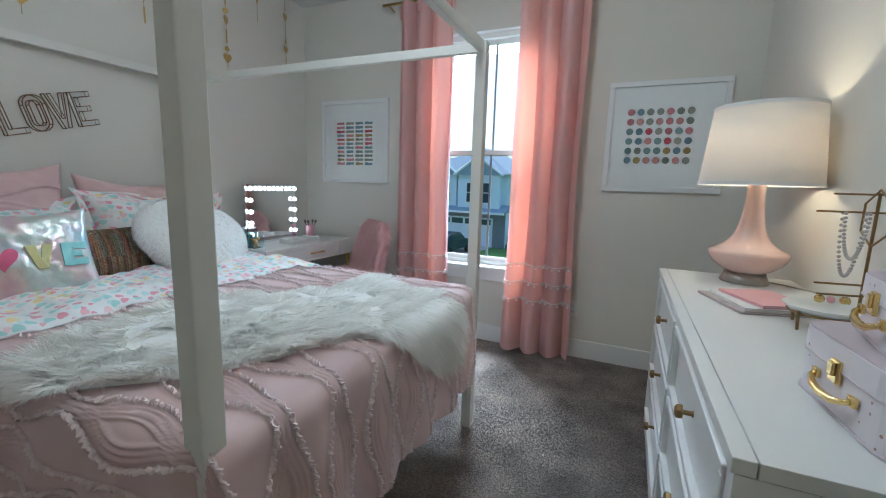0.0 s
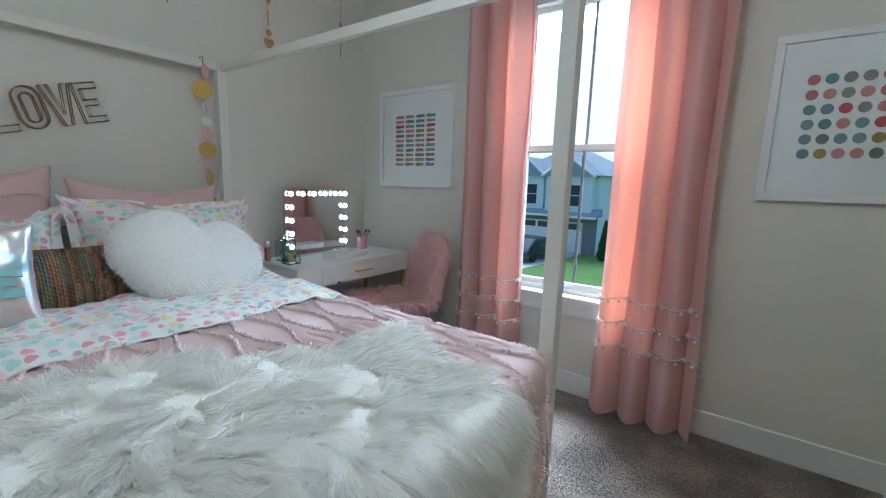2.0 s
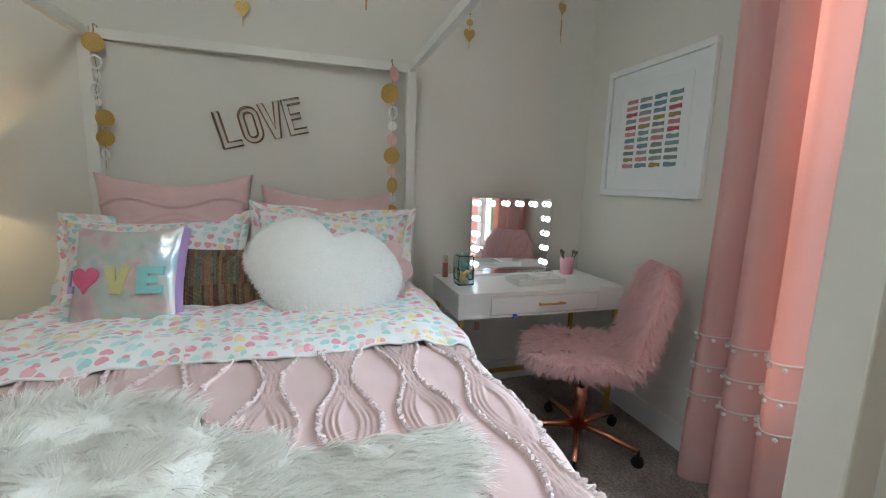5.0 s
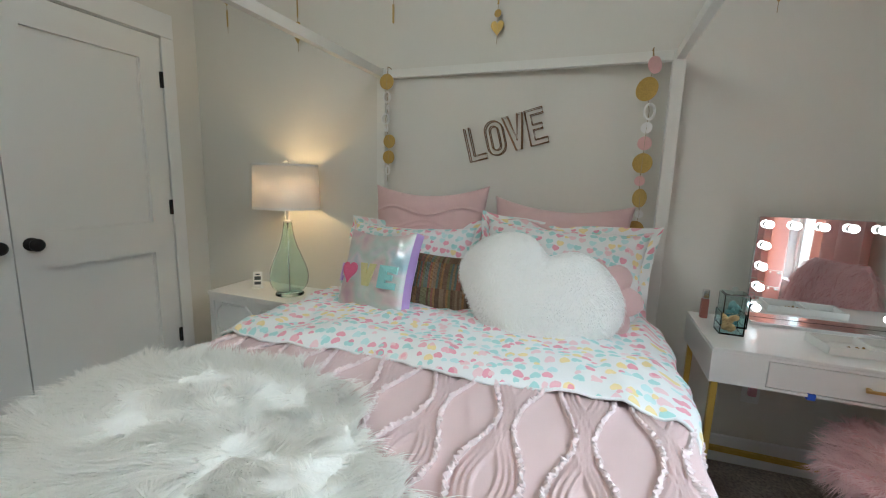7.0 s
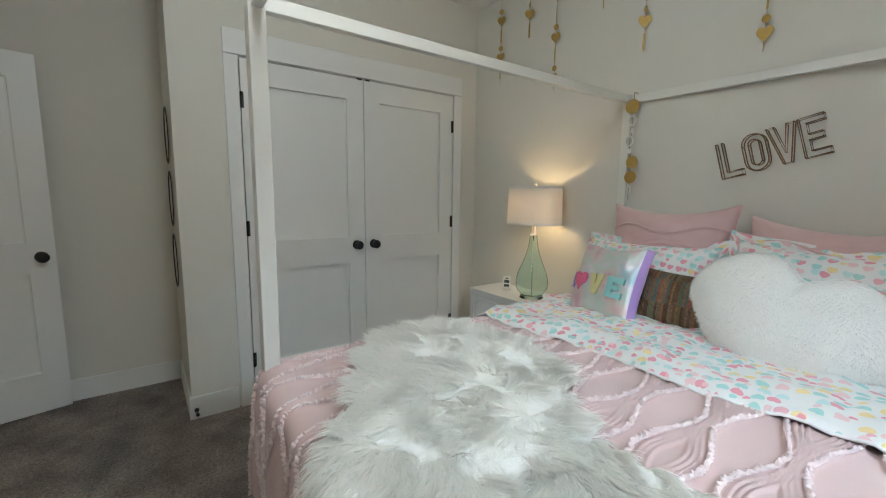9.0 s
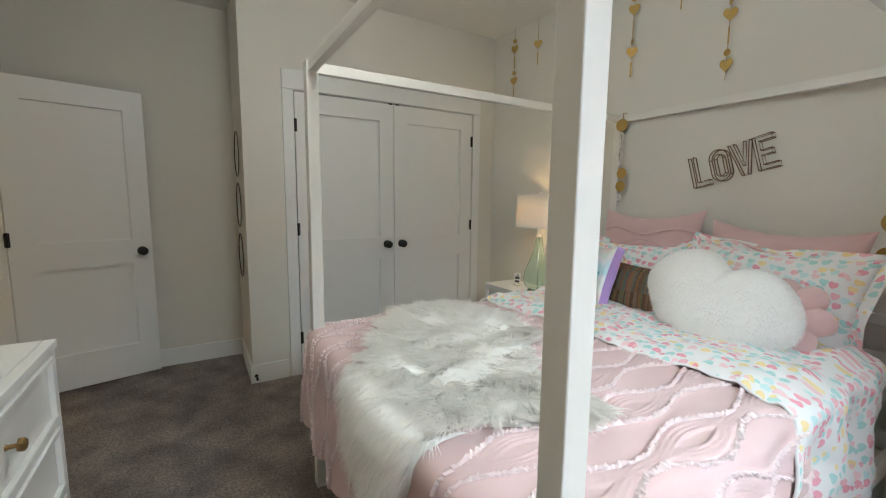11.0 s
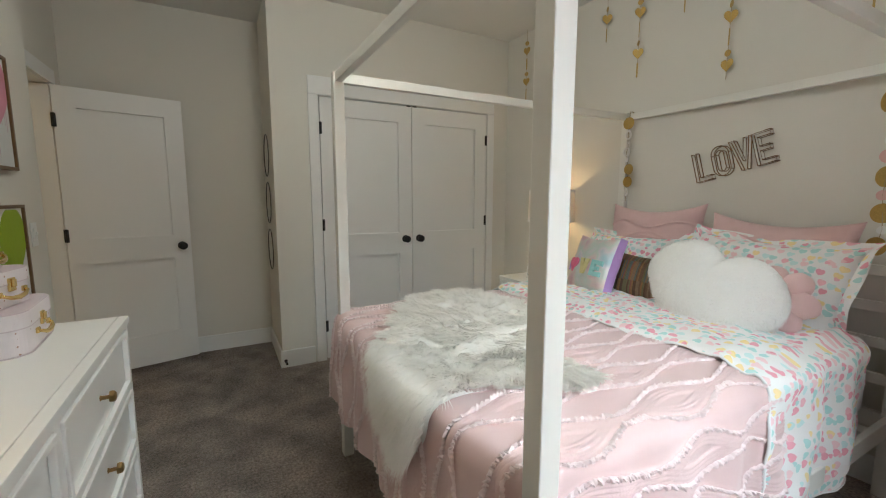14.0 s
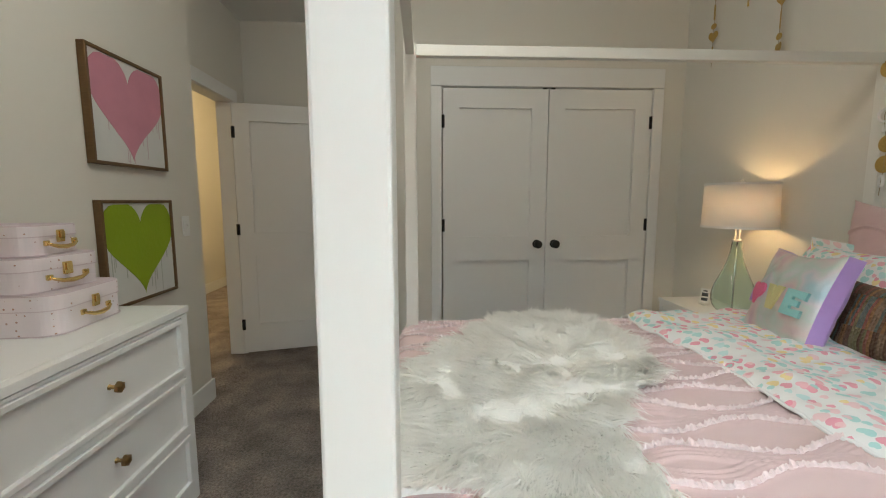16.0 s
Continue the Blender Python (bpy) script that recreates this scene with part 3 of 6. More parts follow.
def quilt():
    t = thing("quilt", (-1.1, QC, QTOP), "pink cotton quilt with wavy pin-tucks and frayed ruffles", "quilt")
    A, S = HW + QDS, QL + QDE

    def f(u, v):
        a, s = (2 * u - 1) * A, v * S
        return quilt_point(a, s, tuck(a, s))

    b = sheet(900, 110, f, lambda u, v: ((2 * u - 1) * A, v * S))
    body = part("quilt_top", b, M_PINKQUILT, t, smooth=True)
    rng = random.Random(4)
    for i, c in enumerate(RUF):
        if abs(c) > A - 0.05:
            continue
        b = bmesh.new()
        prev = None
        n = 330
        for k in range(n + 1):
            s = S * k / n
            a = c + wave(i, s) + rng.uniform(-0.0012, 0.0012)
            h = 0.0125 + rng.uniform(-0.004, 0.0045)
            lean = rng.uniform(-0.006, 0.006)
            row = [b.verts.new(quilt_point(a - 0.004, s, 0.002)), b.verts.new(quilt_point(a - 0.003 + lean * 0.5, s, h * 0.75)),
                   b.verts.new(quilt_point(a + lean, s, h)), b.verts.new(quilt_point(a + 0.005 + lean, s, h * 0.7)), b.verts.new(quilt_point(a + 0.004, s, 0.002))]
            if prev:
                for q in range(4):
                    b.faces.new((prev[q], prev[q + 1], row[q + 1], row[q]))
            prev = row
        part("ruffle", b, M_PINKRUF, t, "frayed pale pink ruffle")


quilt()


def turned_sheet():
    """The heart-print duvet folded back over the quilt, hanging down on the window side."""
    t = thing("duvet", (-1.8, QC, QTOP), "heart-print cotton duvet folded back across the bed", "duvet")
    A0, A1 = HW + 0.30, HW + 0.53

    def f(u, v):
        a = -A0 + u * (A0 + A1)
        x = -2.28 + v * (0.735 + 0.02 * math.sin(a * 9) + (0.06 * max(0, abs(a) - HW)))
        edge = min(1.0, v * 14) * min(1.0, (1 - v) * 9) ** 0.5
        lift = 0.012 + 0.028 * edge + 0.022 * n3(a * 5, x * 6, 3) + 0.013 * n3(a * 13, x * 11, 5) + 0.006 * n3(a * 27, x * 21, 8)
        p = quilt_point(a, 0.2, 0.0)
        d = abs(a) - HW
        if d > 0:
            lift *= 0.7
            p.y += (1 if a > 0 else -1) * (lift + 0.018 * math.sin(x * 21 + 1) * min(1, d / 0.2))
            return Vector((x + 0.10 * max(0, d - 0.1) * (1 if a > 0 else 0), p.y, p.z + 0.01))
        return Vector((x, p.y, QTOP + 0.01 * math.cos(a / HW * 1.5) + lift))

    b = sheet(170, 60, f, lambda u, v: (-A0 + u * (A0 + A1), v * 0.74))
    part("duvet_cover", b, M_HEARTS, t, smooth=True)
    part("hem", tube([f(k / 120, 1.0) + Vector((0.002, 0, -0.002)) for k in range(121)], 0.005, 6), M_HEARTS, t, smooth=True)
    part("side_hem", tube([f(1.0, k / 40) for k in range(41)], 0.004, 6), M_HEARTS, t, smooth=True)


turned_sheet()


# ---- fur made of many fine locks ----
def locks(surface_pts, length, width, lay, rng, jitter=0.5, clump=0.0, segs=3, droop=0.35):
    """Ribbons that taper to a tip. surface_pts: (point, normal); lay(p): the way the pile lies."""
    verts, faces = [], []
    for p, n in surface_pts:
        d = lay(p)
        d = (d + Vector((rng.gauss(0, jitter), rng.gauss(0, jitter), rng.gauss(0, jitter * 0.6)))).normalized()
        L = length * rng.uniform(0.6, 1.2)
        w = width * rng.uniform(0.7, 1.3)
        side = d.cross(n)
        if side.length < 1e-3:
            side = Vector((1, 0, 0))
        side = (side.normalized() + Vector((rng.gauss(0, 0.5), rng.gauss(0, 0.5), rng.gauss(0, 0.5)))).normalized()
        base = len(verts)
        q = Vector(p)
        way = (n * 0.8 + d * 0.8).normalized()
        for k in range(segs):
            ww = w * (1 - k / segs) * 0.5
            verts.append(q - side * ww)
            verts.append(q + side * ww)
            q = q + way * (L / segs)
            way = (way + d * 0.45 - n * droop * 0.5).normalized()
        verts.append(q)
        for k in range(segs - 1):
            i = base + 2 * k
            faces.append((i, i + 1, i + 3, i + 2))
        i = base + 2 * (segs - 1)
        faces.append((i, i + 1, base + 2 * segs))
    return verts, faces


def clump(p, size, seed):
    """The tuft that a lock belongs to: its middle and its own leaning."""
    k = (math.floor(p.x / size), math.floor(p.y / size), math.floor(p.z / size))
    r = random.Random(k[0] * 73856 + k[1] * 19349 + k[2] * 83492 + seed)
    c = Vector(((k[0] + r.random()) * size, (k[1] + r.random()) * size, (k[2] + r.random()) * size))
    return (c - p) * (0.7 / size) + Vector((r.gauss(0, 0.4), r.gauss(0, 0.4), r.gauss(0, 0.25)))


def lock_part(name, data, material, parent, label=""):
    o = ORIG[parent.name]
    me = bpy.data.meshes.new(name)
    me.from_pydata([v - o for v in data[0]], [], data[1])
    me.materials.append(material)
    me.polygons.foreach_set("use_smooth", [True] * len(me.polygons))
    ob = new(name, me)
    ob.parent = parent
    ORIG[ob.name] = o
    return tagged(ob, label, kind="stuff")


def inside(poly, x, y):
    c = False
    n = len(poly)
    for i in range(n):
        (x0, y0), (x1, y1) = poly[i], poly[(i + 1) % n]
        if (y0 > y) != (y1 > y) and x < (x1 - x0) * (y - y0) / (y1 - y0) + x0:
            c = not c
    return c


def fur_throw():
    """Outline on the cloth in (s from the turned-down edge, a from the middle); it runs over the foot of the bed."""
    t = thing("fur_throw", (-0.95, 1.25, 0.78), "cream-white long-haired faux sheepskin throw across the pink quilt", "throw")
    poly = [(0.36, -0.70), (0.27, -0.50), (0.25, -0.28), (0.31, -0.06), (0.44, 0.05), (0.53, 0.18), (0.54, 0.34), (0.56, 0.50), (0.66, 0.50), (0.78, 0.41), (0.92, 0.37), (1.04, 0.38), (1.14, 0.36), (1.22, 0.29), (1.23, 0.17), (1.15, 0.05), (1.04, -0.08), (0.94, -0.22), (0.86, -0.36), (0.78, -0.50), (0.66, -0.63), (0.52, -0.72)]
    cs, ca = sum(p[0] for p in poly) / len(poly), sum(p[1] for p in poly) / len(poly)

    def P(s, a, lift):
        return quilt_point(a, s, lift)

    def thick(s, a):
        return 0.022 + 0.020 * n3(s * 6, a * 6, 2) + 0.010 * n3(s * 15, a * 15, 6)

    ring = []
    n = len(poly)
    for i in range(n):
        for k in range(5):
            f = k / 5
            p0, p1, p2, p3 = poly[i - 1], poly[i], poly[(i + 1) % n], poly[(i + 2) % n]
            ring.append(tuple(0.5 * (2 * p1[c] + (p2[c] - p0[c]) * f + (2 * p0[c] - 5 * p1[c] + 4 * p2[c] - p3[c]) * f * f + (3 * p1[c] - p0[c] - 3 * p2[c] + p3[c]) * f ** 3) for c in (0, 1)))
    b = bmesh.new()
    rows = []
    K = 22
    for k in range(K):
        f = 1 - (k / K)
        rows.append([b.verts.new(P(cs + (s - cs) * f, ca + (a - ca) * f, 0.004 + thick(cs + (s - cs) * f, ca + (a - ca) * f) * min(1, k / 2.0))) for s, a in ring])
    m = len(ring)
    for r0, r1 in zip(rows, rows[1:]):
        for i in range(m):
            b.faces.new((r0[i], r0[(i + 1) % m], r1[(i + 1) % m], r1[i]))
    b.faces.new(rows[-1])
    part("hide", b, M_FURSKIN, t, smooth=True)
    rng = random.Random(11)
    pts = []
    smin, smax = min(p[0] for p in ring), max(p[0] for p in ring)
    amin, amax = min(p[1] for p in ring), max(p[1] for p in ring)
    while len(pts) < 66000:
        s, a = rng.uniform(smin, smax), rng.uniform(amin, amax)
        if not inside(ring, s, a):
            continue
        h = thick(s, a)
        p = P(s, a, h * 0.7)
        e = 0.01
        nrm = (P(s + e, a, thick(s + e, a) * 0.7) - p).cross(P(s, a + e, thick(s, a + e) * 0.7) - p)
        nrm.normalize()
        if nrm.z < 0 and s < QL + 0.05:
            nrm = -nrm
        if s > QL + 0.05 and nrm.x < 0:
            nrm = -nrm
        pts.append((p, nrm))

    def lay(p):
        sx = p.x - (QX0 + cs)
        sy = p.y - (QC + ca)
        v = Vector((sx * 0.9 + 0.25, sy * 0.7 + 0.15, -0.1 if p.x < -0.62 else -1.0))
        v += Vector((n3(p.x * 8, p.y * 8, 1), n3(p.x * 8 + 5, p.y * 8, 2), 0.3 * n3(p.x * 11, p.y * 11, 8))) * 0.6
        v += Vector((n3(p.x * 30, p.y * 30, 1), n3(p.x * 30 + 5, p.y * 30, 2), 0.3 * n3(p.x * 30, p.y * 30, 9))) * 0.45
        v += clump(p, 0.042, 3) * 0.17
        return v.normalized()

    lock_part("long_fur", locks(pts, 0.068, 0.0042, lay, rng, 0.12), M_FUR, t, "long cream-white pile")


fur_throw()

# ---- pillows ----
def pillow(name, w, h, t, m, material, label, flange=0.0, seed=0, wrinkle=0.01, ruffled=False, dent=0.0, back=None, gusset=0.0):
    """A filled cushion: w across, h up, t thick, in its own x (across), y (up), z (front)."""
    root = thing(name, m.translation, label, "pillow")
    o = m.translation.copy()
    N = 44

    def side(sg):
        def f(u, v):
            a, c = 2 * u - 1, 2 * v - 1
            ra, rc = abs(a), abs(c)
            prof = max(0.0, (1 - ra ** 2.6) * (1 - rc ** 2.6)) ** 0.55
            pin = 1 - 0.08 * (1 - rc ** 2) * ra ** 2
            pin2 = 1 - (0.21 if ruffled else 0.13) * (1 - ra ** 2) * rc ** 2
            x, y = a * w / 2 * pin, c * h / 2 * pin2
            fold = wrinkle * n3(a * 2.2 + seed, c * 2.2, sg) + 0.45 * wrinkle * n3(a * 6 + seed, c * 5, sg * 2)
            corner = (ra * rc) ** 2
            z = sg * (t / 2 * prof + fold * prof ** 0.4) - dent * math.exp(-(a * 1.4) ** 2) * max(0, c) * 0.5
            if ruffled and sg > 0:
                for k in range(3):
                    q = (y - (h * (-0.28 + 0.26 * k) + 0.02 * math.sin(a * 5 + k * 2.2))) / 0.005
                    z += 0.013 * math.exp(-q * q) * prof ** 0.3
                for k in range(7):
                    q = (y - (h * (-0.02 + 0.045 * (k % 4)) * (1 if k < 4 else -1) + 0.02 * math.sin(a * 5 + 1.3))) / 0.004
                    z += 0.005 * math.exp(-q * q) * prof ** 0.3
            return m @ Vector((x, y, z + sg * gusset))
        return f

    b = sheet(N, N if not ruffled else 150, side(1), lambda u, v: (u * w + seed, v * h))
    b2 = sheet(N, N if not ruffled else 150, side(-1), lambda u, v: (u * w + seed + 3, v * h))
    if back is not None:
        part("back_panel", b2, back, root, smooth=True)
    else:
        join(b, b2)
    bmesh.ops.remove_doubles(b, verts=b.verts, dist=0.0012)
    part("cushion", b, material, root, smooth=True)
    if gusset:
        def band(u, v):
            k = u * 4
            i = min(3, int(k))
            s = (k - i) * 2 - 1
            a, c = ((s, -1), (1, s), (-s, 1), (-1, -s))[i]
            return m @ Vector((a * w / 2 * (1 - 0.08 * (1 - c * c) * a * a), c * h / 2 * (1 - 0.13 * (1 - a * a) * c * c), (v * 2 - 1) * gusset))
        part("gusset", sheet(96, 3, band), back, root, "lilac satin side band", smooth=True)
    if flange:
        def fl(u, v):
            k = u * 4
            i = min(3, int(k))
            s = (k - i) * 2 - 1
            e = 1 + 2 * flange / w * v
            e2 = 1 + 2 * flange / h * v
            a, c = ((s, -1), (1, s), (-s, 1), (-1, -s))[i]
            pin = 1 - 0.08 * (1 - c * c) * a * a
            pin2 = 1 - 0.13 * (1 - a * a) * c * c
            return m @ Vector((a * w / 2 * pin * e * 0.985, c * h / 2 * pin2 * e2 * 0.985, 0.012 * math.sin(u * 60 + seed) * v + 0.02 * v * n3(u * 20, seed)))
        b = sheet(160, 3, fl, lambda u, v: (u * 2 * (w + h), v * flange + 0.5))
        part("flange", b, material, root, smooth=True)
    return root


def leaning(x, y, z, lean, yaw=0, roll=0):
    """Upright cushion, its front towards +x (the foot of the bed), leaning back."""
    base = Matrix(((0, 0, 1, 0), (1, 0, 0, 0), (0, 1, 0, 0), (0, 0, 0, 1)))
    return Matrix.Translation((x, y, z)) @ Matrix.Rotation(radians(yaw), 4, "Z") @ Matrix.Rotation(radians(-lean), 4, "Y") @ base @ Matrix.Rotation(radians(roll), 4, "Z")


pillow("euro_pillow", 0.62, 0.53, 0.19, leaning(-2.455, 1.075, 1.015, 8, 0, 1), M_PINKPIL, "pink cotton pillow with pin-tucked wavy ruffles", seed=1, ruffled=True)
pillow("euro_pillow", 0.62, 0.49, 0.19, leaning(-2.445, 1.715, 0.985, 10, 0, -2), M_PINKPIL, "pink cotton pillow with wavy ruffles and slack top", seed=2, ruffled=True, wrinkle=0.018)
pillow("pillow_sham", 0.66, 0.40, 0.20, leaning(-2.315, 1.025, 0.90, 24, 0, 1), M_HEARTS, "white heart-print pillow with flat flanged edge", flange=0.04, seed=3, wrinkle=0.02)
pillow("pillow_sham", 0.69, 0.43, 0.22, leaning(-2.285, 1.735, 0.925, 24, -4, -2), M_HEARTS, "white heart-print pillow with flat flanged edge", flange=0.045, seed=5, wrinkle=0.022)


def petal_pillow():
    t = thing("petal_pillow", (-2.06, 1.90, 0.80), "small dusty-pink cushion with puffed petals", "pillow")
    for i in range(7):
        a = i * 2 * math.pi / 7
        b = bmesh.new()
        bmesh.ops.create_uvsphere(b, u_segments=20, v_segments=12, radius=1)
        for v in b.verts:
            v.co *= 1 + 0.08 * n3(v.co.x * 2 + i, v.co.y * 2, v.co.z * 2)
        m = Matrix.Translation((-2.07, 1.90, 0.895)) @ Matrix.Rotation(radians(-25), 4, "Y") @ Matrix.Rotation(a, 4, "X") @ Matrix.Translation((0, 0.085, 0)) @ Matrix.Diagonal((0.05, 0.07, 0.056, 1))
        bmesh.ops.transform(b, matrix=m, verts=b.verts)
        part("petal", b, M_PINKPIL, t, smooth=True)
    b = bmesh.new()
    bmesh.ops.create_uvsphere(b, u_segments=20, v_segments=12, radius=1)
    bmesh.ops.transform(b, matrix=Matrix.Translation((-2.06, 1.90, 0.895)) @ Matrix.Diagonal((0.06, 0.075, 0.075, 1)), verts=b.verts)
    part("centre", b, M_PINKPIL, t, smooth=True)


petal_pillow()


def iridescent():
    m = mat("iridescent_sequin_cloth", (0.60, 0.56, 0.60), 0.32, 0.45, var=0.1, scale=9, bump=0.9, bscale=26, coat=0.3)
    N, L = m.node_tree.nodes, m.node_tree.links
    tc = N.new("ShaderNodeTexCoord")
    n = N.new("ShaderNodeTexNoise")
    n.inputs["Scale"].default_value = 7
    n.inputs["Detail"].default_value = 2
    L.new(tc.outputs["Object"], n.inputs["Vector"])
    r = N.new("ShaderNodeValToRGB")
    e = r.color_ramp.elements
    e[0].position, e[0].color = 0.28, (0.62, 0.38, 0.50, 1)
    e[1].position, e[1].color = 0.72, (0.45, 0.62, 0.68, 1)
    for p, c in ((0.42, (0.72, 0.60, 0.60, 1)), (0.52, (0.58, 0.66, 0.62, 1)), (0.6, (0.70, 0.66, 0.70, 1))):
        k = e.new(p)
        k.color = c
    L.new(n.outputs["Fac"], r.inputs[0])
    L.new(r.outputs[0], N["Principled BSDF"].inputs["Base Color"])
    return m


M_IRI = iridescent()
M_PK_HEART = mat("hot_pink_glitter", (0.75, 0.16, 0.30), 0.5, 0.2, var=0.2, scale=300, bump=0.3, bscale=500)
M_YEL_GLIT = mat("yellow_glitter", (0.66, 0.62, 0.30), 0.5, 0.2, var=0.2, scale=300, bump=0.3, bscale=500)
M_TEAL_GLIT = mat("teal_glitter", (0.32, 0.62, 0.62), 0.5, 0.2, var=0.2, scale=300, bump=0.3, bscale=500)
M_LILAC_SATIN = mat("lilac_satin", (0.52, 0.34, 0.72), 0.35, 0.0, var=0.06, scale=20, sheen=0.3)


def prism(poly, depth, bm=None, bev=0.0):
    """A flat shape in x, y, standing depth in z."""
    b = bmesh.new()
    lo = [b.verts.new((x, y, 0)) for x, y in poly]
    f = b.faces.new(lo)
    r = bmesh.ops.extrude_face_region(b, geom=[f])
    bmesh.ops.translate(b, verts=[g for g in r["geom"] if isinstance(g, bmesh.types.BMVert)], vec=(0, 0, depth))
    if bev:
        bmesh.ops.bevel(b, geom=list(b.edges), offset=bev, segments=2, affect="EDGES")
    bmesh.ops.triangulate(b, faces=[f for f in b.faces if len(f.verts) > 4])
    if bm is None:
        return b
    return join(bm, b)


def heart_poly(w, h, n=40):
    pts = []
    for i in range(n):
        t = i * 2 * math.pi / n
        pts.append((16 * math.sin(t) ** 3 / 32 * w, (13 * math.cos(t) - 5 * math.cos(2 * t) - 2 * math.cos(3 * t) - math.cos(4 * t) + 2.5) / 29 * h))
    return pts


LETTER_V = [(-0.5, 0.5), (-0.12, 0.5), (0.0, -0.08), (0.12, 0.5), (0.5, 0.5), (0.18, -0.5), (-0.18, -0.5)]
LETTER_L = [(-0.42, 0.5), (-0.06, 0.5), (-0.06, -0.2), (0.42, -0.2), (0.42, -0.5), (-0.42, -0.5)]
LETTER_E = [(-0.42, 0.5), (0.42, 0.5), (0.42, 0.18), (-0.06, 0.24), (-0.06, 0.12), (0.24, 0.12), (0.24, -0.12), (-0.06, -0.12), (-0.06, -0.24), (0.42, -0.2), (0.42, -0.5), (-0.42, -0.5)]


def sequin_pillow():
    m = leaning(-1.985, 1.055, 0.92, 20, -12, 2)
    root = pillow("sequin_pillow", 0.34, 0.345, 0.085, m, M_IRI, "iridescent silver cushion with letter and heart patches", seed=7, wrinkle=0.009, back=M_LILAC_SATIN, gusset=0.026)
    for poly, sx, sy, cx, mt_, nm in ((LETTER_L, 0.03, 0.075, -0.150, M_LILAC_SATIN, "letter_patch"), (heart_poly(1, 1), 0.085, 0.085, -0.10, M_PK_HEART, "heart_patch"), (LETTER_V, 0.078, 0.09, 0.0, M_YEL_GLIT, "letter_patch"), (LETTER_E, 0.09, 0.09, 0.098, M_TEAL_GLIT, "letter_patch")):
        b = prism([(x * sx, y * sy) for x, y in poly], 0.009)
        for v in b.verts:
            a, c = (v.co.x + cx) / 0.17, (v.co.y - 0.02) / 0.1675
            prof = max(0.0, (1 - abs(a) ** 2.6) * (1 - abs(c) ** 2.6)) ** 0.55
            v.co = m @ Vector((v.co.x + cx, v.co.y - 0.02, 0.026 + 0.0425 * prof + v.co.z + 0.001))
        part(nm, b, mt_, root, {"heart_patch": "hot pink glitter heart"}.get(nm, "pastel glitter letter"))


sequin_pillow()


def tweed():
    """Knitted rows of many coloured yarns; UV is in metres."""
    m = mat("brown_tweed", (0.24, 0.15, 0.095), 0.95, var=0.45, scale=70, coords="UV")
    N, L = m.node_tree.nodes, m.node_tree.links
    b = N["Principled BSDF"]
    tc = N.new("ShaderNodeTexCoord")
    sp = N.new("ShaderNodeSeparateXYZ")
    L.new(tc.outputs["UV"], sp.inputs[0])

    def calc(op, a, c):
        n = N.new("ShaderNodeMath")
        n.operation = op
        for k, v in enumerate((a, c)):
            if isinstance(v, (int, float)):
                n.inputs[k].default_value = v
            else:
                L.new(v, n.inputs[k])
        return n.outputs[0]

    row = calc("FLOOR", calc("MULTIPLY", sp.outputs[0], 105.0), 0.0)
    stitch = calc("ADD", calc("MULTIPLY", sp.outputs[1], 62.0), calc("MULTIPLY", row, 0.37))
    cell = N.new("ShaderNodeCombineXYZ")
    L.new(row, cell.inputs[0])
    L.new(calc("FLOOR", calc("MULTIPLY", sp.outputs[1], 9.0), 0.0), cell.inputs[1])
    wn_ = N.new("ShaderNodeTexWhiteNoise")
    wn_.noise_dimensions = "2D"
    L.new(cell.outputs[0], wn_.inputs["Vector"])
    r = N.new("ShaderNodeValToRGB")
    r.color_ramp.interpolation = "CONSTANT"
    e = r.color_ramp.elements
    e[0].position, e[0].color = 0.0, (0.10, 0.058, 0.035, 1)
    e[1].position, e[1].color = 0.9, (0.12, 0.22, 0.20, 1)
    for p, c in ((0.22, (0.20, 0.12, 0.075, 1)), (0.45, (0.34, 0.24, 0.15, 1)), (0.58, (0.42, 0.22, 0.08, 1)), (0.70, (0.20, 0.22, 0.10, 1)), (0.80, (0.38, 0.13, 0.10, 1))):
        k = e.new(p)
        k.color = c
    L.new(wn_.outputs["Value"], r.inputs[0])
    mx = N.new("ShaderNodeMix")
    mx.data_type = "RGBA"
    mx.inputs[0].default_value = 0.62
    L.new(b.inputs["Base Color"].links[0].from_socket, mx.inputs[6])
    L.new(r.outputs[0], mx.inputs[7])
    L.new(mx.outputs[2], b.inputs["Base Color"])
    ridge = calc("ABSOLUTE", calc("SINE", calc("MULTIPLY", sp.outputs[0], 105.0 * math.pi), 0.0), 0.0)
    knot = calc("ABSOLUTE", calc("SINE", calc("MULTIPLY", stitch, math.pi), 0.0), 0.0)
    bp = N.new("ShaderNodeBump")
    bp.inputs["Strength"].default_value = 1.0
    bp.inputs["Distance"].default_value = 0.006
    L.new(calc("MULTIPLY", ridge, knot), bp.inputs["Height"])
    L.new(bp.outputs[0], b.inputs["Normal"])
    return m


pillow("tweed_pillow", 0.50, 0.27, 0.14, leaning(-2.085, 1.36, 0.875, 20, 2, 0), tweed(), "brown multicoloured tweed lumbar cushion", seed=9, wrinkle=0.006)


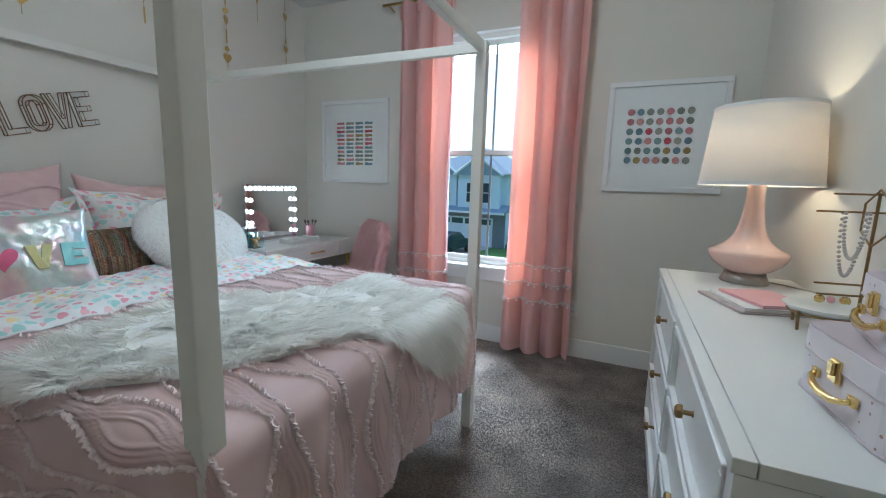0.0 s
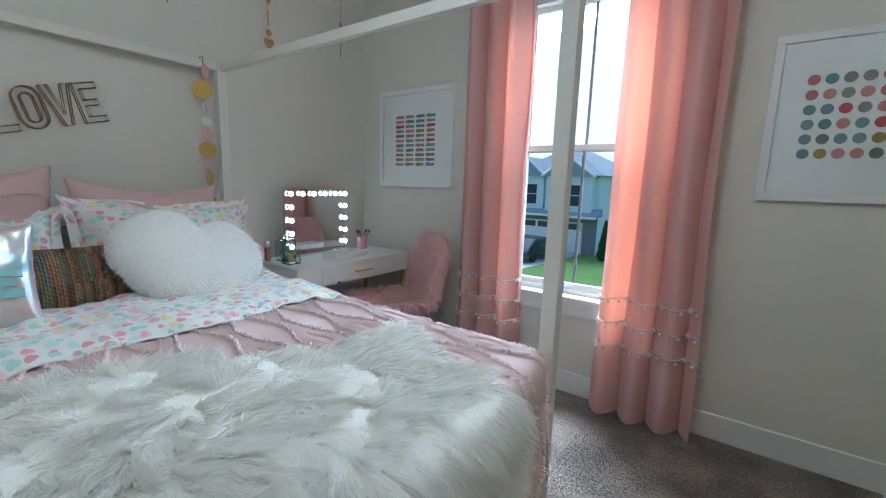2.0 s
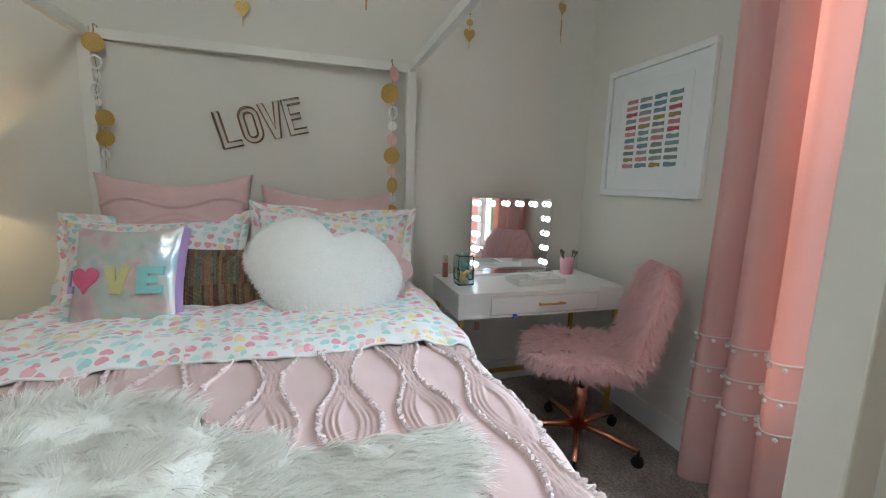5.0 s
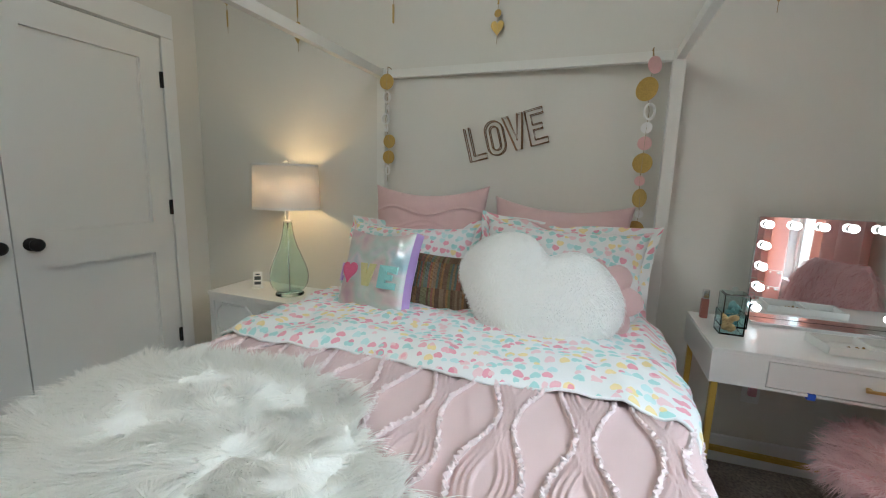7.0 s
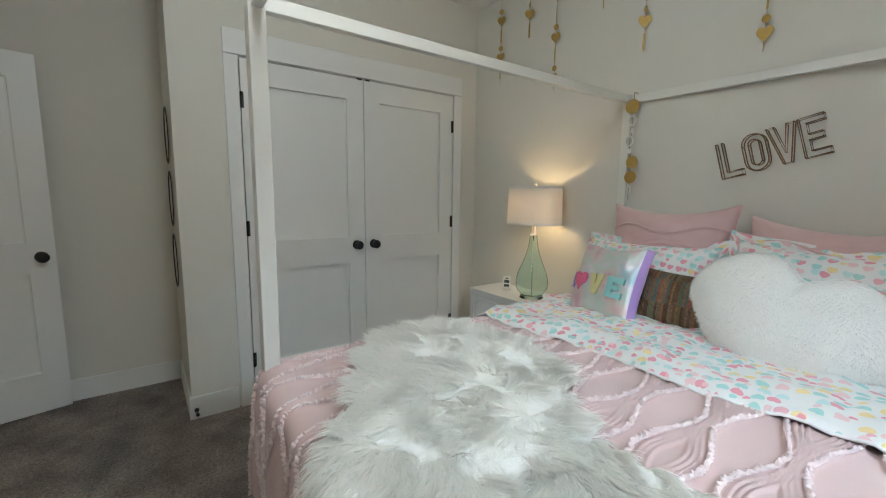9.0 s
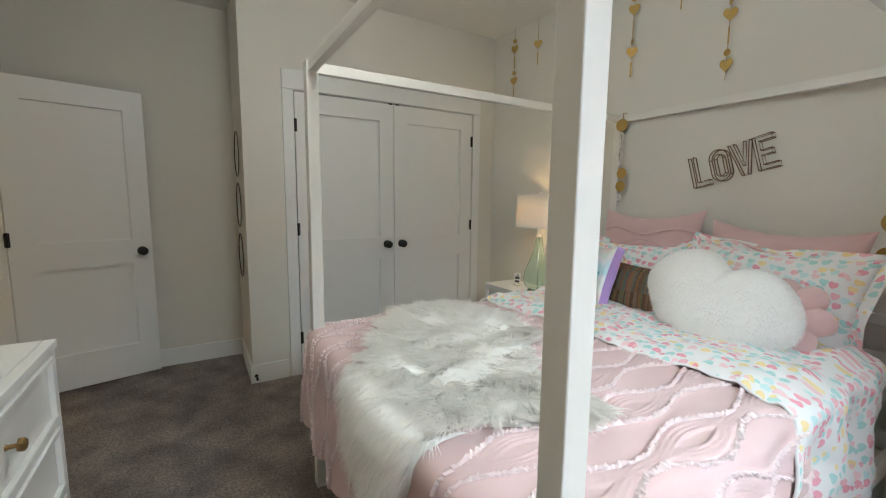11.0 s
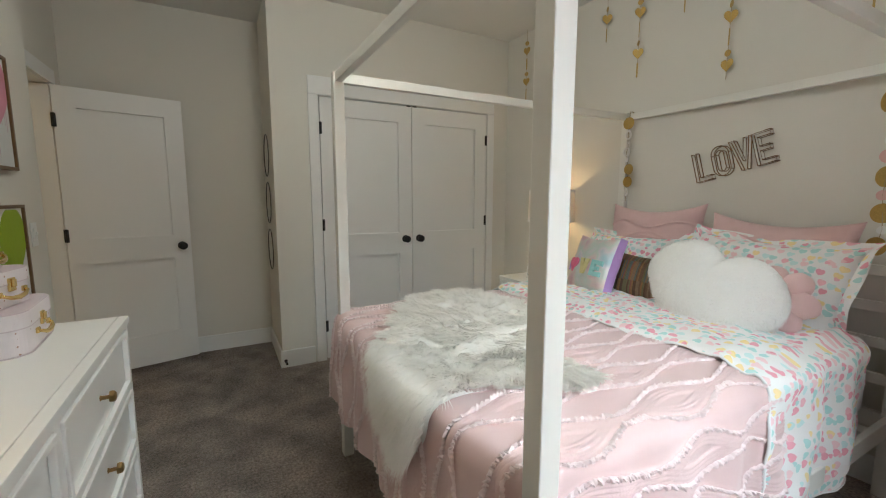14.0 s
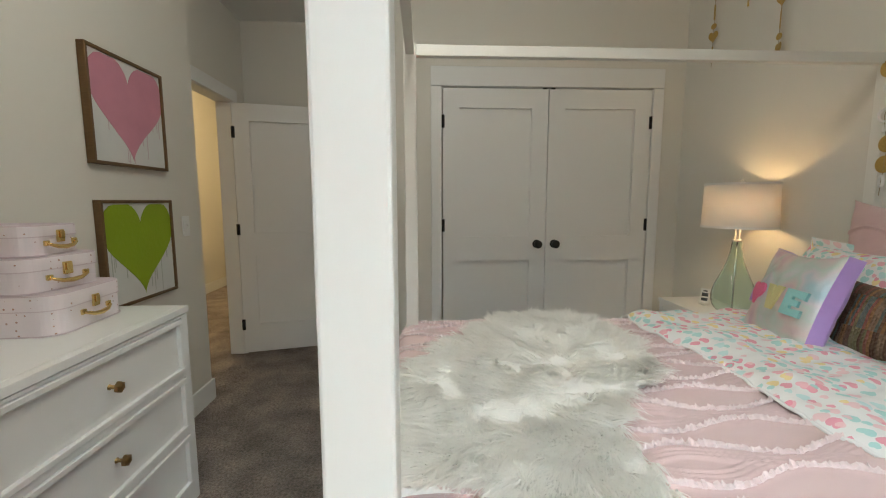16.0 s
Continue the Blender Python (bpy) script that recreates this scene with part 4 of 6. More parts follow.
def heart_pillow():
    m = leaning(-1.985, 1.695, 0.925, 24, 4, -16)
    t = thing("heart_pillow", m.translation, "large white plush heart-shaped cushion", "pillow")
    T = 0.21
    ring = []
    for k in range(84):
        th = k * 2 * math.pi / 84
        notch = ((th - math.pi / 2 + math.pi) % (2 * math.pi)) - math.pi
        low = ((th + math.pi / 2 + math.pi) % (2 * math.pi)) - math.pi
        r = 1 - 0.36 * math.exp(-(notch / 0.27) ** 2) + 0.10 * math.exp(-(low / 0.5) ** 2) - 0.05 * math.exp(-((abs(low) - 0.95) / 0.35) ** 2)
        ring.append((0.300 * r * math.cos(th), 0.205 * r * math.sin(th)))
    b = bmesh.new()
    K = 16
    pts = []
    for sg in (1, -1):
        rows = []
        for k in range(K):
            f = 1 - (k / K) ** 1.0
            z = sg * T / 2 * (1 - f ** 2.6) ** 0.55
            rows.append([b.verts.new((x * f, y * f + 0.02 * (1 - f), z * (1 - 0.25 * math.exp(-((x * f) / 0.03) ** 2) * max(0, y * f) * 4))) for x, y in ring])
        mid = b.verts.new((0, 0.02, sg * T / 2))
        n = len(ring)
        for r0, r1 in zip(rows, rows[1:]):
            for i in range(n):
                b.faces.new((r0[i], r0[(i + 1) % n], r1[(i + 1) % n], r1[i]))
        for i in range(n):
            b.faces.new((rows[-1][i], rows[-1][(i + 1) % n], mid))
    bmesh.ops.remove_doubles(b, verts=b.verts, dist=0.0005)
    bmesh.ops.recalc_face_normals(b, faces=b.faces)
    bmesh.ops.transform(b, matrix=m, verts=b.verts)
    b.normal_update()
    rng = random.Random(21)
    faces = list(b.faces)
    areas = np.cumsum([f.calc_area() for f in faces])
    centre = m @ Vector((0, 0.02, 0))
    for _ in range(22000):
        f = faces[int(np.searchsorted(areas, rng.random() * areas[-1]))]
        vs = [v.co for v in f.verts]
        u, v = rng.random(), rng.random()
        if u + v > 1:
            u, v = 1 - u, 1 - v
        tri = vs if len(vs) == 3 or rng.random() < 0.5 else [vs[0], vs[2], vs[3]]
        p = tri[0] + (tri[1] - tri[0]) * u + (tri[2] - tri[0]) * v
        nn = f.normal
        if nn.dot(p - centre) < 0:
            nn = -nn
        pts.append((p, nn.copy()))
    part("cushion", b, M_PLUSHSKIN, t, smooth=True)

    def lay(p):
        return Vector((0.2 + 0.8 * n3(p.x * 9, p.y * 9, p.z * 9), 0.8 * n3(p.x * 9 + 4, p.y * 9, p.z * 9), -0.5)).normalized()

    lock_part("plush", locks(pts, 0.015, 0.0026, lay, rng, 0.3, segs=2), M_PLUSH, t, "short white plush")


heart_pillow()

# ---- curtains ----
def curtain(x0, x1, label, seed, thin):
    t = thing("curtain", ((x0 + x1) / 2, 3.27, 0), label, "curtain", "pink window curtains")
    zt = 2.60

    def f(u, v):
        z = 0.012 + v * (zt - 0.012)
        ph = u * 2 * math.pi * 3.4 + seed
        spread = 1 + 0.10 * (1 - v) - 0.05 * math.exp(-((z - 1.2) / 0.5) ** 2)
        c = (x0 + x1) / 2
        x = c + (u - 0.5) * (x1 - x0) * spread + 0.034 * math.sin(ph + 1.2 + 0.6 * n3(u * 3, z, seed))
        y = 3.266 + 0.050 * math.sin(ph + 0.5 * n3(u * 2 + seed, z * 0.8)) + 0.022 * math.sin(2 * ph + 0.8) + 0.01 * n3(u * 6, z * 2, seed)
        return Vector((x, y, z + (0.018 * n3(u * 5, seed) * (1 - v))))

    part("cloth", sheet(170, 60, f), M_CURTAIN, t, smooth=True)
    for zz in (0.672, 0.540, 0.408):
        v = zz / zt
        rows = []
        for k in range(90):
            p = f(k / 89, v)
            rows.append(p + Vector((0, -0.006, 0)))
        part("braid", tube(rows, 0.0035, 6), M_POM, t, "white braid edging")
        b = bmesh.new()
        for k in range(26):
            p = f((k + 0.5) / 26, v) + Vector((0, -0.014, -0.016))
            s = bmesh.new()
            bmesh.ops.create_icosphere(s, subdivisions=2, radius=0.0088)
            for q in s.verts:
                q.co *= 1 + 0.25 * n3(q.co.x * 300 + k, q.co.y * 300, q.co.z * 300)
            bmesh.ops.translate(s, verts=s.verts, vec=p)
            join(b, s)
        tagged(part("pompom_trim", b, M_POM, t, "row of small white pompoms"), kind="stuff")
    for k in range(5):
        p = f((k + 0.5) / 5, 0.985)
        part("pleat", tube([p + Vector((0, -0.01, -0.06)), p + Vector((0, -0.012, 0.03))], [0.012, 0.018], 8), M_CURTAIN, t)


curtain(-1.712, -1.246, "floor-length pink cotton curtain with three pompom rows", 0.4, 0)
curtain(-0.728, -0.254, "floor-length pink cotton curtain with three pompom rows", 2.1, 0)
b = tube([(-1.86, 3.285, 2.625), (-0.15, 3.285, 2.625)], 0.011, 12)
rod = thing("curtain_rod", (-1.0, 3.285, 2.62), "slim brass curtain rod above the window", "curtain rod")
part("rod", b, M_BRASS, rod, smooth=True)
for x in (-1.80, -0.21):
    part("bracket", tube([(x, 3.285, 2.612), (x, 3.36, 2.60)], 0.007, 8), M_BRASS, rod)

# ---- dresser and what stands on it ----
def dresser():
    x0, x1, y0, y1, zt = 0.222, 0.705, 0.898, 2.384, 0.889
    t = thing("dresser", ((x0 + x1) / 2, (y0 + y1) / 2, 0), "white lacquered six-drawer dresser with brass hexagonal knobs", "dresser")
    part("top", box(x0 + 0.0275, x1, y0 - 0.006, y1 + 0.006, zt - 0.024, zt, bev=0.0012), M_LACQ, t)
    part("top_edging", box(x0 - 0.004, x0 + 0.0255, y0 - 0.006, y1 + 0.006, zt - 0.024, zt, bev=0.0018), M_LACQ, t)
    b = box(x0 + 0.022, x1, y0, y1, 0.135, zt - 0.028)
    part("carcass", b, M_LACQ, t)
    zs = [(0.649, 0.852), (0.428, 0.631), (0.207, 0.410)]
    ys = [(y0 + 0.035, 1.623), (1.659, y1 - 0.035)]
    b = bmesh.new()
    for yy in (y0, 1.623, y1 - 0.035):
        box(x0 + 0.002, x0 + 0.022, yy, yy + (0.036 if yy == 1.623 else 0.035), 0.135, zt - 0.028, bm=b)
    for zz0, zz1 in ((zs[0][1], zt - 0.028), (zs[1][1], zs[0][0]), (zs[2][1], zs[1][0]), (0.135, zs[2][0])):
        for a, c in ys:
            box(x0 + 0.002, x0 + 0.022, a, c, zz0, zz1, bm=b)
    part("face_frame", b, M_LACQ, t)
    for z0, z1 in zs:
        for a, c in ys:
            g = 0.003
            d = part("drawer_front", box(x0 + 0.012, x0 + 0.0215, a + g, c - g, z0 + g, z1 - g, bev=0.0015, seg=1), M_LACQ, t)
            b = bmesh.new()
            w = 0.017
            for p in ((a + g, c - g, z0 + g, z0 + g + w), (a + g, c - g, z1 - g - w, z1 - g), (a + g, a + g + w, z0 + g + w, z1 - g - w), (c - g - w, c - g, z0 + g + w, z1 - g - w)):
                box(x0 - 0.004, x0 + 0.0118, *p, bev=0.002, seg=1, bm=b)
            part("moulding", b, M_LACQ, d)
            cy, cz = (a + c) / 2, (z0 + z1) / 2
            k = lathe([(0.009, 0), (0.006, 0.004), (0.006, 0.02), (0.016, 0.022), (0.0175, 0.027), (0.0165, 0.033), (0.010, 0.037), (0, 0.0385)], (0, 0, 0), 6)
            bmesh.ops.transform(k, matrix=Matrix.Translation((x0 + 0.012, cy, cz)) @ Matrix.Rotation(radians(-90), 4, "Y"), verts=k.verts)
            part("knob", k, M_ANTIQUE, d, "antique brass hexagonal knob")
    for xx in (x0 + 0.045, x1 - 0.05):
        for yy in (y0 + 0.05, y1 - 0.05):
            part("leg", tube([(xx, yy, 0.0), (xx, yy, 0.136)], [0.013, 0.021], 12), M_ANTIQUE, t, "dark tapered leg")


dresser()
M_SHADE = translucent(mat("linen_shade", (0.84, 0.81, 0.76), 0.9, var=0.02, scale=60, bump=0.15, bscale=600), (0.95, 0.89, 0.83), 0.3)
M_PINKCER = mat("pink_glazed_ceramic", (0.74, 0.52, 0.455), 0.12, var=0.03, scale=8, coat=0.6)
M_BULB = mat("warm_bulb", (1, 0.9, 0.75), 0.4, var=0.0, emit=((1.0, 0.76, 0.45), 6))
M_BULBW = mat("white_bulb", (1, 1, 1), 0.4, var=0.0, emit=((1.0, 0.97, 0.93), 4.5))


def shade_parts(t, cx, cy, z0, z1, r0, r1, label, trim=0.006):
    s = part("shade", lathe([(r0, z0), (r0 + (r1 - r0) * 0.5, (z0 + z1) / 2), (r1, z1), (r1 - 0.003, z1), (r0 + (r1 - r0) * 0.5 - 0.003, (z0 + z1) / 2), (r0 - 0.003, z0), (r0, z0)], (cx, cy, 0), 64), M_SHADE, t, label, smooth=True)
    for r, z in ((r0, z0), (r1, z1)):
        part("hem", lathe([(r - 0.0035, z - trim), (r + 0.0015, z - trim), (r + 0.0015, z + trim), (r - 0.0035, z + trim), (r - 0.0035, z - trim)], (cx, cy, 0), 64), M_CARD_WH, s)
    b = bmesh.new()
    for k in range(3):
        a = k * 2 * math.pi / 3
        tube([(cx, cy, z1 - 0.02), (cx + r1 * math.cos(a) * 0.985, cy + r1 * math.sin(a) * 0.985, z1 - 0.004)], 0.0018, 6, bm=b)
    part("spider", b, M_STEEL, t)
    b = bmesh.new()
    bmesh.ops.create_uvsphere(b, u_segments=16, v_segments=10, radius=0.028)
    bmesh.ops.translate(b, verts=b.verts, vec=(cx, cy, (z0 + z1) / 2 - 0.01))
    bulb = part("bulb", b, M_BULB, t, "glowing warm bulb", smooth=True)
    bulb.visible_shadow = False


M_NICKEL = mat("brushed_nickel", (0.40, 0.37, 0.33), 0.32, 1.0, var=0.15, scale=60)


def pink_lamp():
    cx, cy, z = 0.510, 2.245, 0.890
    t = thing("table_lamp", (cx, cy, z), "pink glazed ceramic table lamp with white drum shade, lit", "lamp")
    part("base", lathe([(0, 0), (0.082, 0), (0.083, 0.004), (0.067, 0.044), (0.05, 0.046), (0, 0.046)], (cx, cy, z), 48), M_NICKEL, t, "brushed steel foot", smooth=True)
    prof = smooth_profile([(0.066, 0.043), (0.094, 0.058), (0.122, 0.084), (0.135, 0.112), (0.128, 0.128), (0.100, 0.142), (0.070, 0.168), (0.050, 0.205), (0.038, 0.26), (0.031, 0.33), (0.029, 0.40), (0.028, 0.43)])
    part("body", lathe(prof, (cx, cy, z), 56), M_PINKCER, t, smooth=True)
    part("neck", lathe([(0.014, 0.42), (0.014, 0.50), (0, 0.50)], (cx, cy, z), 16), M_STEEL, t)
    shade_parts(t, cx, cy, 1.276, 1.559, 0.198, 0.172, "white linen drum shade")
    part("finial", lathe([(0.004, 0), (0.011, 0.006), (0.012, 0.014), (0.005, 0.022), (0, 0.024)], (cx, cy, 1.559), 14), M_ANTIQUE, t, smooth=True)
    part("cord", tube([(cx + 0.07, cy + 0.02, 0.896), (cx + 0.13, cy - 0.02, 0.894), (cx + 0.19, cy - 0.09, 0.894), (cx + 0.235, cy - 0.14, 0.893)], 0.003, 6), M_STEEL, t, "thin grey flex")
    lamp("pink_lamp_light", "POINT", pose(cx, cy, 1.424), LAMP_E, (1.0, 0.74, 0.45), radius=0.03)


LAMP_E = 2.3
pink_lamp()


def green_lamp():
    cx, cy, z = -2.402, 0.236, 0.622
    t = thing("table_lamp", (cx, cy, z), "pale green glass teardrop lamp with white drum shade, lit", "lamp")
    part("base", lathe([(0, 0), (0.078, 0), (0.080, 0.005), (0.074, 0.016), (0.05, 0.020), (0, 0.020)], (cx, cy, z), 40), M_GREENGLASS, t, "clear green glass foot", smooth=True)
    outer = smooth_profile([(0.066, 0.019), (0.098, 0.055), (0.108, 0.105), (0.098, 0.165), (0.070, 0.235), (0.044, 0.305), (0.029, 0.375), (0.024, 0.425)])
    inner = [(max(0.001, r - 0.004), h + (0.004 if i == 0 else 0)) for i, (r, h) in enumerate(outer)]
    part("glass_body", lathe(outer + inner[::-1] + [outer[0]], (cx, cy, z), 48), M_GREENGLASS, t, "pale green blown glass", smooth=True).visible_shadow = False
    part("rod", lathe([(0.005, 0.02), (0.005, 0.46), (0, 0.46)], (cx, cy, z), 10), M_CHROME, t, smooth=True)
    part("neck", lathe([(0.026, 0.422), (0.027, 0.434), (0.015, 0.438), (0.013, 0.53), (0, 0.53)], (cx, cy, z), 20), M_CHROME, t, smooth=True)
    shade_parts(t, cx, cy, 1.128, 1.360, 0.179, 0.172, "white linen drum shade")
    part("finial", lathe([(0.004, 0), (0.014, 0.007), (0.016, 0.016), (0.008, 0.026), (0, 0.028)], (cx, cy, 1.360), 14), M_GLASS, t, smooth=True)
    lamp("green_lamp_light", "POINT", pose(cx, cy, 1.245), LAMP_E * 0.75, (1.0, 0.62, 0.28), radius=0.03)


green_lamp()


def dotted_paper():
    m = mat("dotted_lilac_paper", (0.76, 0.70, 0.72), 0.55, var=0.03)
    N, L = m.node_tree.nodes, m.node_tree.links
    b = N["Principled BSDF"]
    tc = N.new("ShaderNodeTexCoord")
    v = N.new("ShaderNodeTexVoronoi")
    v.inputs["Scale"].default_value = 48
    v.inputs["Randomness"].default_value = 0.35
    L.new(tc.outputs["Object"], v.inputs["Vector"])
    c = N.new("ShaderNodeMath")
    c.operation = "LESS_THAN"
    c.inputs[1].default_value = 0.14
    L.new(v.outputs["Distance"], c.inputs[0])
    mx = N.new("ShaderNodeMix")
    mx.data_type = "RGBA"
    old = b.inputs["Base Color"].links[0].from_socket
    L.new(c.outputs[0], mx.inputs[0])
    L.new(old, mx.inputs[6])
    mx.inputs[7].default_value = (0.42, 0.26, 0.22, 1)
    L.new(mx.outputs[2], b.inputs["Base Color"])
    return m


M_DOTS = dotted_paper()
M_LILAC = mat("dusty_lilac_paper", (0.62, 0.53, 0.56), 0.5, var=0.04, scale=14)
M_POLBRASS = mat("polished_brass", (0.80, 0.60, 0.24), 0.14, 1.0, var=0.05)


def round_rect(x0, x1, y0, y1, r, n=8):
    pts = []
    for cx, cy, a0 in ((x1 - r, y1 - r, 0), (x0 + r, y1 - r, 90), (x0 + r, y0 + r, 180), (x1 - r, y0 + r, 270)):
        for k in range(n + 1):
            a = radians(a0 + 90 * k / n)
            pts.append((cx + r * math.cos(a), cy + r * math.sin(a)))
    return pts


def suitcase(x0, x1, y0, y1, z, h, yaw):
    cx, cy = (x0 + x1) / 2, (y0 + y1) / 2
    t = thing("keepsake_case", (cx, cy, z), "small lilac dotted card suitcase with brass handle", "box", "stack of keepsake cases")
    rot = Matrix.Translation((cx, cy, 0)) @ Matrix.Rotation(radians(yaw), 4, "Z") @ Matrix.Translation((-cx, -cy, 0))

    def add(name, poly, za, zb, material, parent, label=""):
        b = prism(poly, zb - za)
        bmesh.ops.translate(b, verts=b.verts, vec=(0, 0, za))
        bmesh.ops.transform(b, matrix=rot, verts=b.verts)
        return part(name, b, material, parent, label)

    split = z + h * 0.62
    add("body", round_rect(x0 + 0.003, x1 - 0.003, y0 + 0.003, y1 - 0.003, 0.055), z + 0.0015, split, M_DOTS, t)
    lid = add("lid", round_rect(x0, x1, y0, y1, 0.057), split + 0.001, z + h - 0.003, M_DOTS, t)
    add("lid_top", round_rect(x0 + 0.002, x1 - 0.002, y0 + 0.002, y1 - 0.002, 0.056), z + h - 0.003, z + h, M_LILAC, lid, "plain lilac lid top")
    for za in (z, split - 0.001):
        add("edging", round_rect(x0 - 0.001, x1 + 0.001, y0 - 0.001, y1 + 0.001, 0.057), za, za + 0.003, M_LILAC, t)
    hz = z + h * 0.40
    pts = [(x0 - 0.002, cy - 0.055, hz), (x0 - 0.010, cy - 0.052, hz - 0.004), (x0 - 0.015, cy - 0.03, hz - 0.012), (x0 - 0.016, cy, hz - 0.015), (x0 - 0.015, cy + 0.03, hz - 0.012), (x0 - 0.010, cy + 0.052, hz - 0.004), (x0 - 0.002, cy + 0.055, hz)]
    b = tube(pts, [0.005, 0.0045, 0.006, 0.0075, 0.006, 0.0045, 0.005], 10)
    for s in (-1, 1):
        box(x0 - 0.006, x0 + 0.002, cy + s * 0.055 - 0.009, cy + s * 0.055 + 0.009, hz - 0.008, hz + 0.008, bev=0.002, bm=b)
    bmesh.ops.transform(b, matrix=rot, verts=b.verts)
    part("handle", b, M_POLBRASS, t, "polished brass handle", smooth=True)
    b = box(x0 - 0.006, x0 + 0.002, cy - 0.014, cy + 0.014, split - 0.02, split + 0.018, bev=0.003)
    box(x0 - 0.011, x0 - 0.005, cy - 0.008, cy + 0.008, split - 0.008, split + 0.014, bev=0.002, bm=b)
    bmesh.ops.transform(b, matrix=rot, verts=b.verts)
    part("clasp", b, M_POLBRASS, t, "brass clasp")


suitcase(0.388, 0.698, 0.955, 1.262, 0.890, 0.118, 4)
suitcase(0.432, 0.692, 0.985, 1.240, 1.009, 0.102, -9)
suitcase(0.470, 0.692, 1.005, 1.220, 1.112, 0.090, 5)


def book(cx, cy, z, w, d, h, yaw, cover, label):
    t = thing("book", (cx, cy, z), label, "book", "books under the lamp")
    m = pose(cx, cy, z, 0, 0, yaw)
    b = box(-w / 2, w / 2, -d / 2, d / 2, 0, 0.003, m=m)
    box(-w / 2, w / 2, -d / 2, d / 2, h - 0.003, h, m=m, bm=b)
    box(-w / 2, -w / 2 + 0.003, -d / 2, d / 2, 0.003, h - 0.003, m=m, bm=b)
    part("cover", b, cover, t)
    part("page_block", box(-w / 2 + 0.003, w / 2 - 0.004, -d / 2 + 0.004, d / 2 - 0.004, 0.003, h - 0.003, m=m), M_PAPER, t)


M_GREYCOV = mat("patterned_grey_cover", (0.50, 0.42, 0.40), 0.5, var=0.35, scale=40)
M_PINKCOV = mat("pink_book_cover", (0.72, 0.38, 0.40), 0.45, var=0.05)
book(0.44, 1.84, 0.890, 0.19, 0.25, 0.008, 18, M_GREYCOV, "flat patterned hardback book lying on the dresser")
book(0.46, 1.84, 0.8985, 0.18, 0.23, 0.008, 14, M_CARD_WH, "white hardback book lying in a stack")
book(0.485, 1.85, 0.907, 0.165, 0.21, 0.009, 22, M_PINKCOV, "pink hardback book on top of the stack")


def trinket_tray():
    cx, cy, z = 0.555, 1.645, 0.890
    t = thing("trinket_tray", (cx, cy, z), "white trinket dish on a brass stand", "tray")
    part("dish", lathe([(0, 0.045), (0.07, 0.045), (0.088, 0.062), (0.085, 0.063), (0.068, 0.050), (0, 0.050)], (cx, cy, z), 36), M_PLASTIC_W, t, "white dish", smooth=True)
    ring = [(cx + 0.075 * math.cos(a * math.pi / 12), cy + 0.075 * math.sin(a * math.pi / 12), z + 0.044) for a in range(24)]
    part("ring", tube(ring, 0.003, 6, closed=True), M_ANTIQUE, t)
    for k in range(4):
        a = k * math.pi / 2 + 0.6
        part("leg", tube([(cx + 0.078 * math.cos(a), cy + 0.078 * math.sin(a), z + 0.05), (cx + 0.074 * math.cos(a), cy + 0.074 * math.sin(a), z)], 0.0038, 8), M_ANTIQUE, t)


trinket_tray()
M_BEAD = mat("grey_pearl", (0.62, 0.60, 0.58), 0.25, 0.2, var=0.1, scale=80)


def jewelry_stand():
    cy, z = 1.72, 0.890
    t = thing("jewelry_stand", (0.655, 1.72, z), "bronze wire necklace stand hung with pearls and trinkets", "jewelry stand")
    part("base", lathe([(0, 0), (0.055, 0), (0.055, 0.006), (0, 0.008)], (0.655, cy, z), 6), M_ANTIQUE, t)
    part("upright", tube([(0.655, cy, z + 0.006), (0.655, cy, z + 0.36)], 0.004, 8), M_ANTIQUE, t)
    hexa = [(0.655, cy + 0.075 * math.sin(k * math.pi / 3), 1.184 + 0.075 * math.cos(k * math.pi / 3)) for k in range(6)]
    part("hexagon", tube(hexa, 0.003, 6, closed=True), M_ANTIQUE, t)
    for zz, L in ((1.246, 0.10), (1.199, 0.13), (1.004, 0.11), (0.974, 0.10)):
        part("arm", tube([(0.655 - L, cy - 0.02, zz), (0.655 + 0.05, cy + 0.01, zz)], 0.003, 6), M_ANTIQUE, t)
    for dy, drop in ((-0.012, 0.12), (0.006, 0.17)):
        b = bmesh.new()
        for k in range(34):
            a = k / 33 * math.pi
            s = bmesh.new()
            bmesh.ops.create_icosphere(s, subdivisions=1, radius=0.0052)
            bmesh.ops.translate(s, verts=s.verts, vec=(0.610 + 0.024 * math.cos(a), cy + dy - 0.01, 1.196 - drop * math.sin(a)))
            join(b, s)
        tagged(part("necklace", b, M_BEAD, t, "grey pearl necklace"), kind="stuff")
    for x, r, mt_ in ((0.565, 0.012, M_POLBRASS), (0.590, 0.010, M_PINKCOV), (0.620, 0.012, M_POLBRASS)):
        b = bmesh.new()
        bmesh.ops.create_uvsphere(b, u_segments=12, v_segments=8, radius=r)
        bmesh.ops.translate(b, verts=b.verts, vec=(x, cy - 0.012, 0.959))
        part("charm", b, mt_, t, smooth=True)


jewelry_stand()

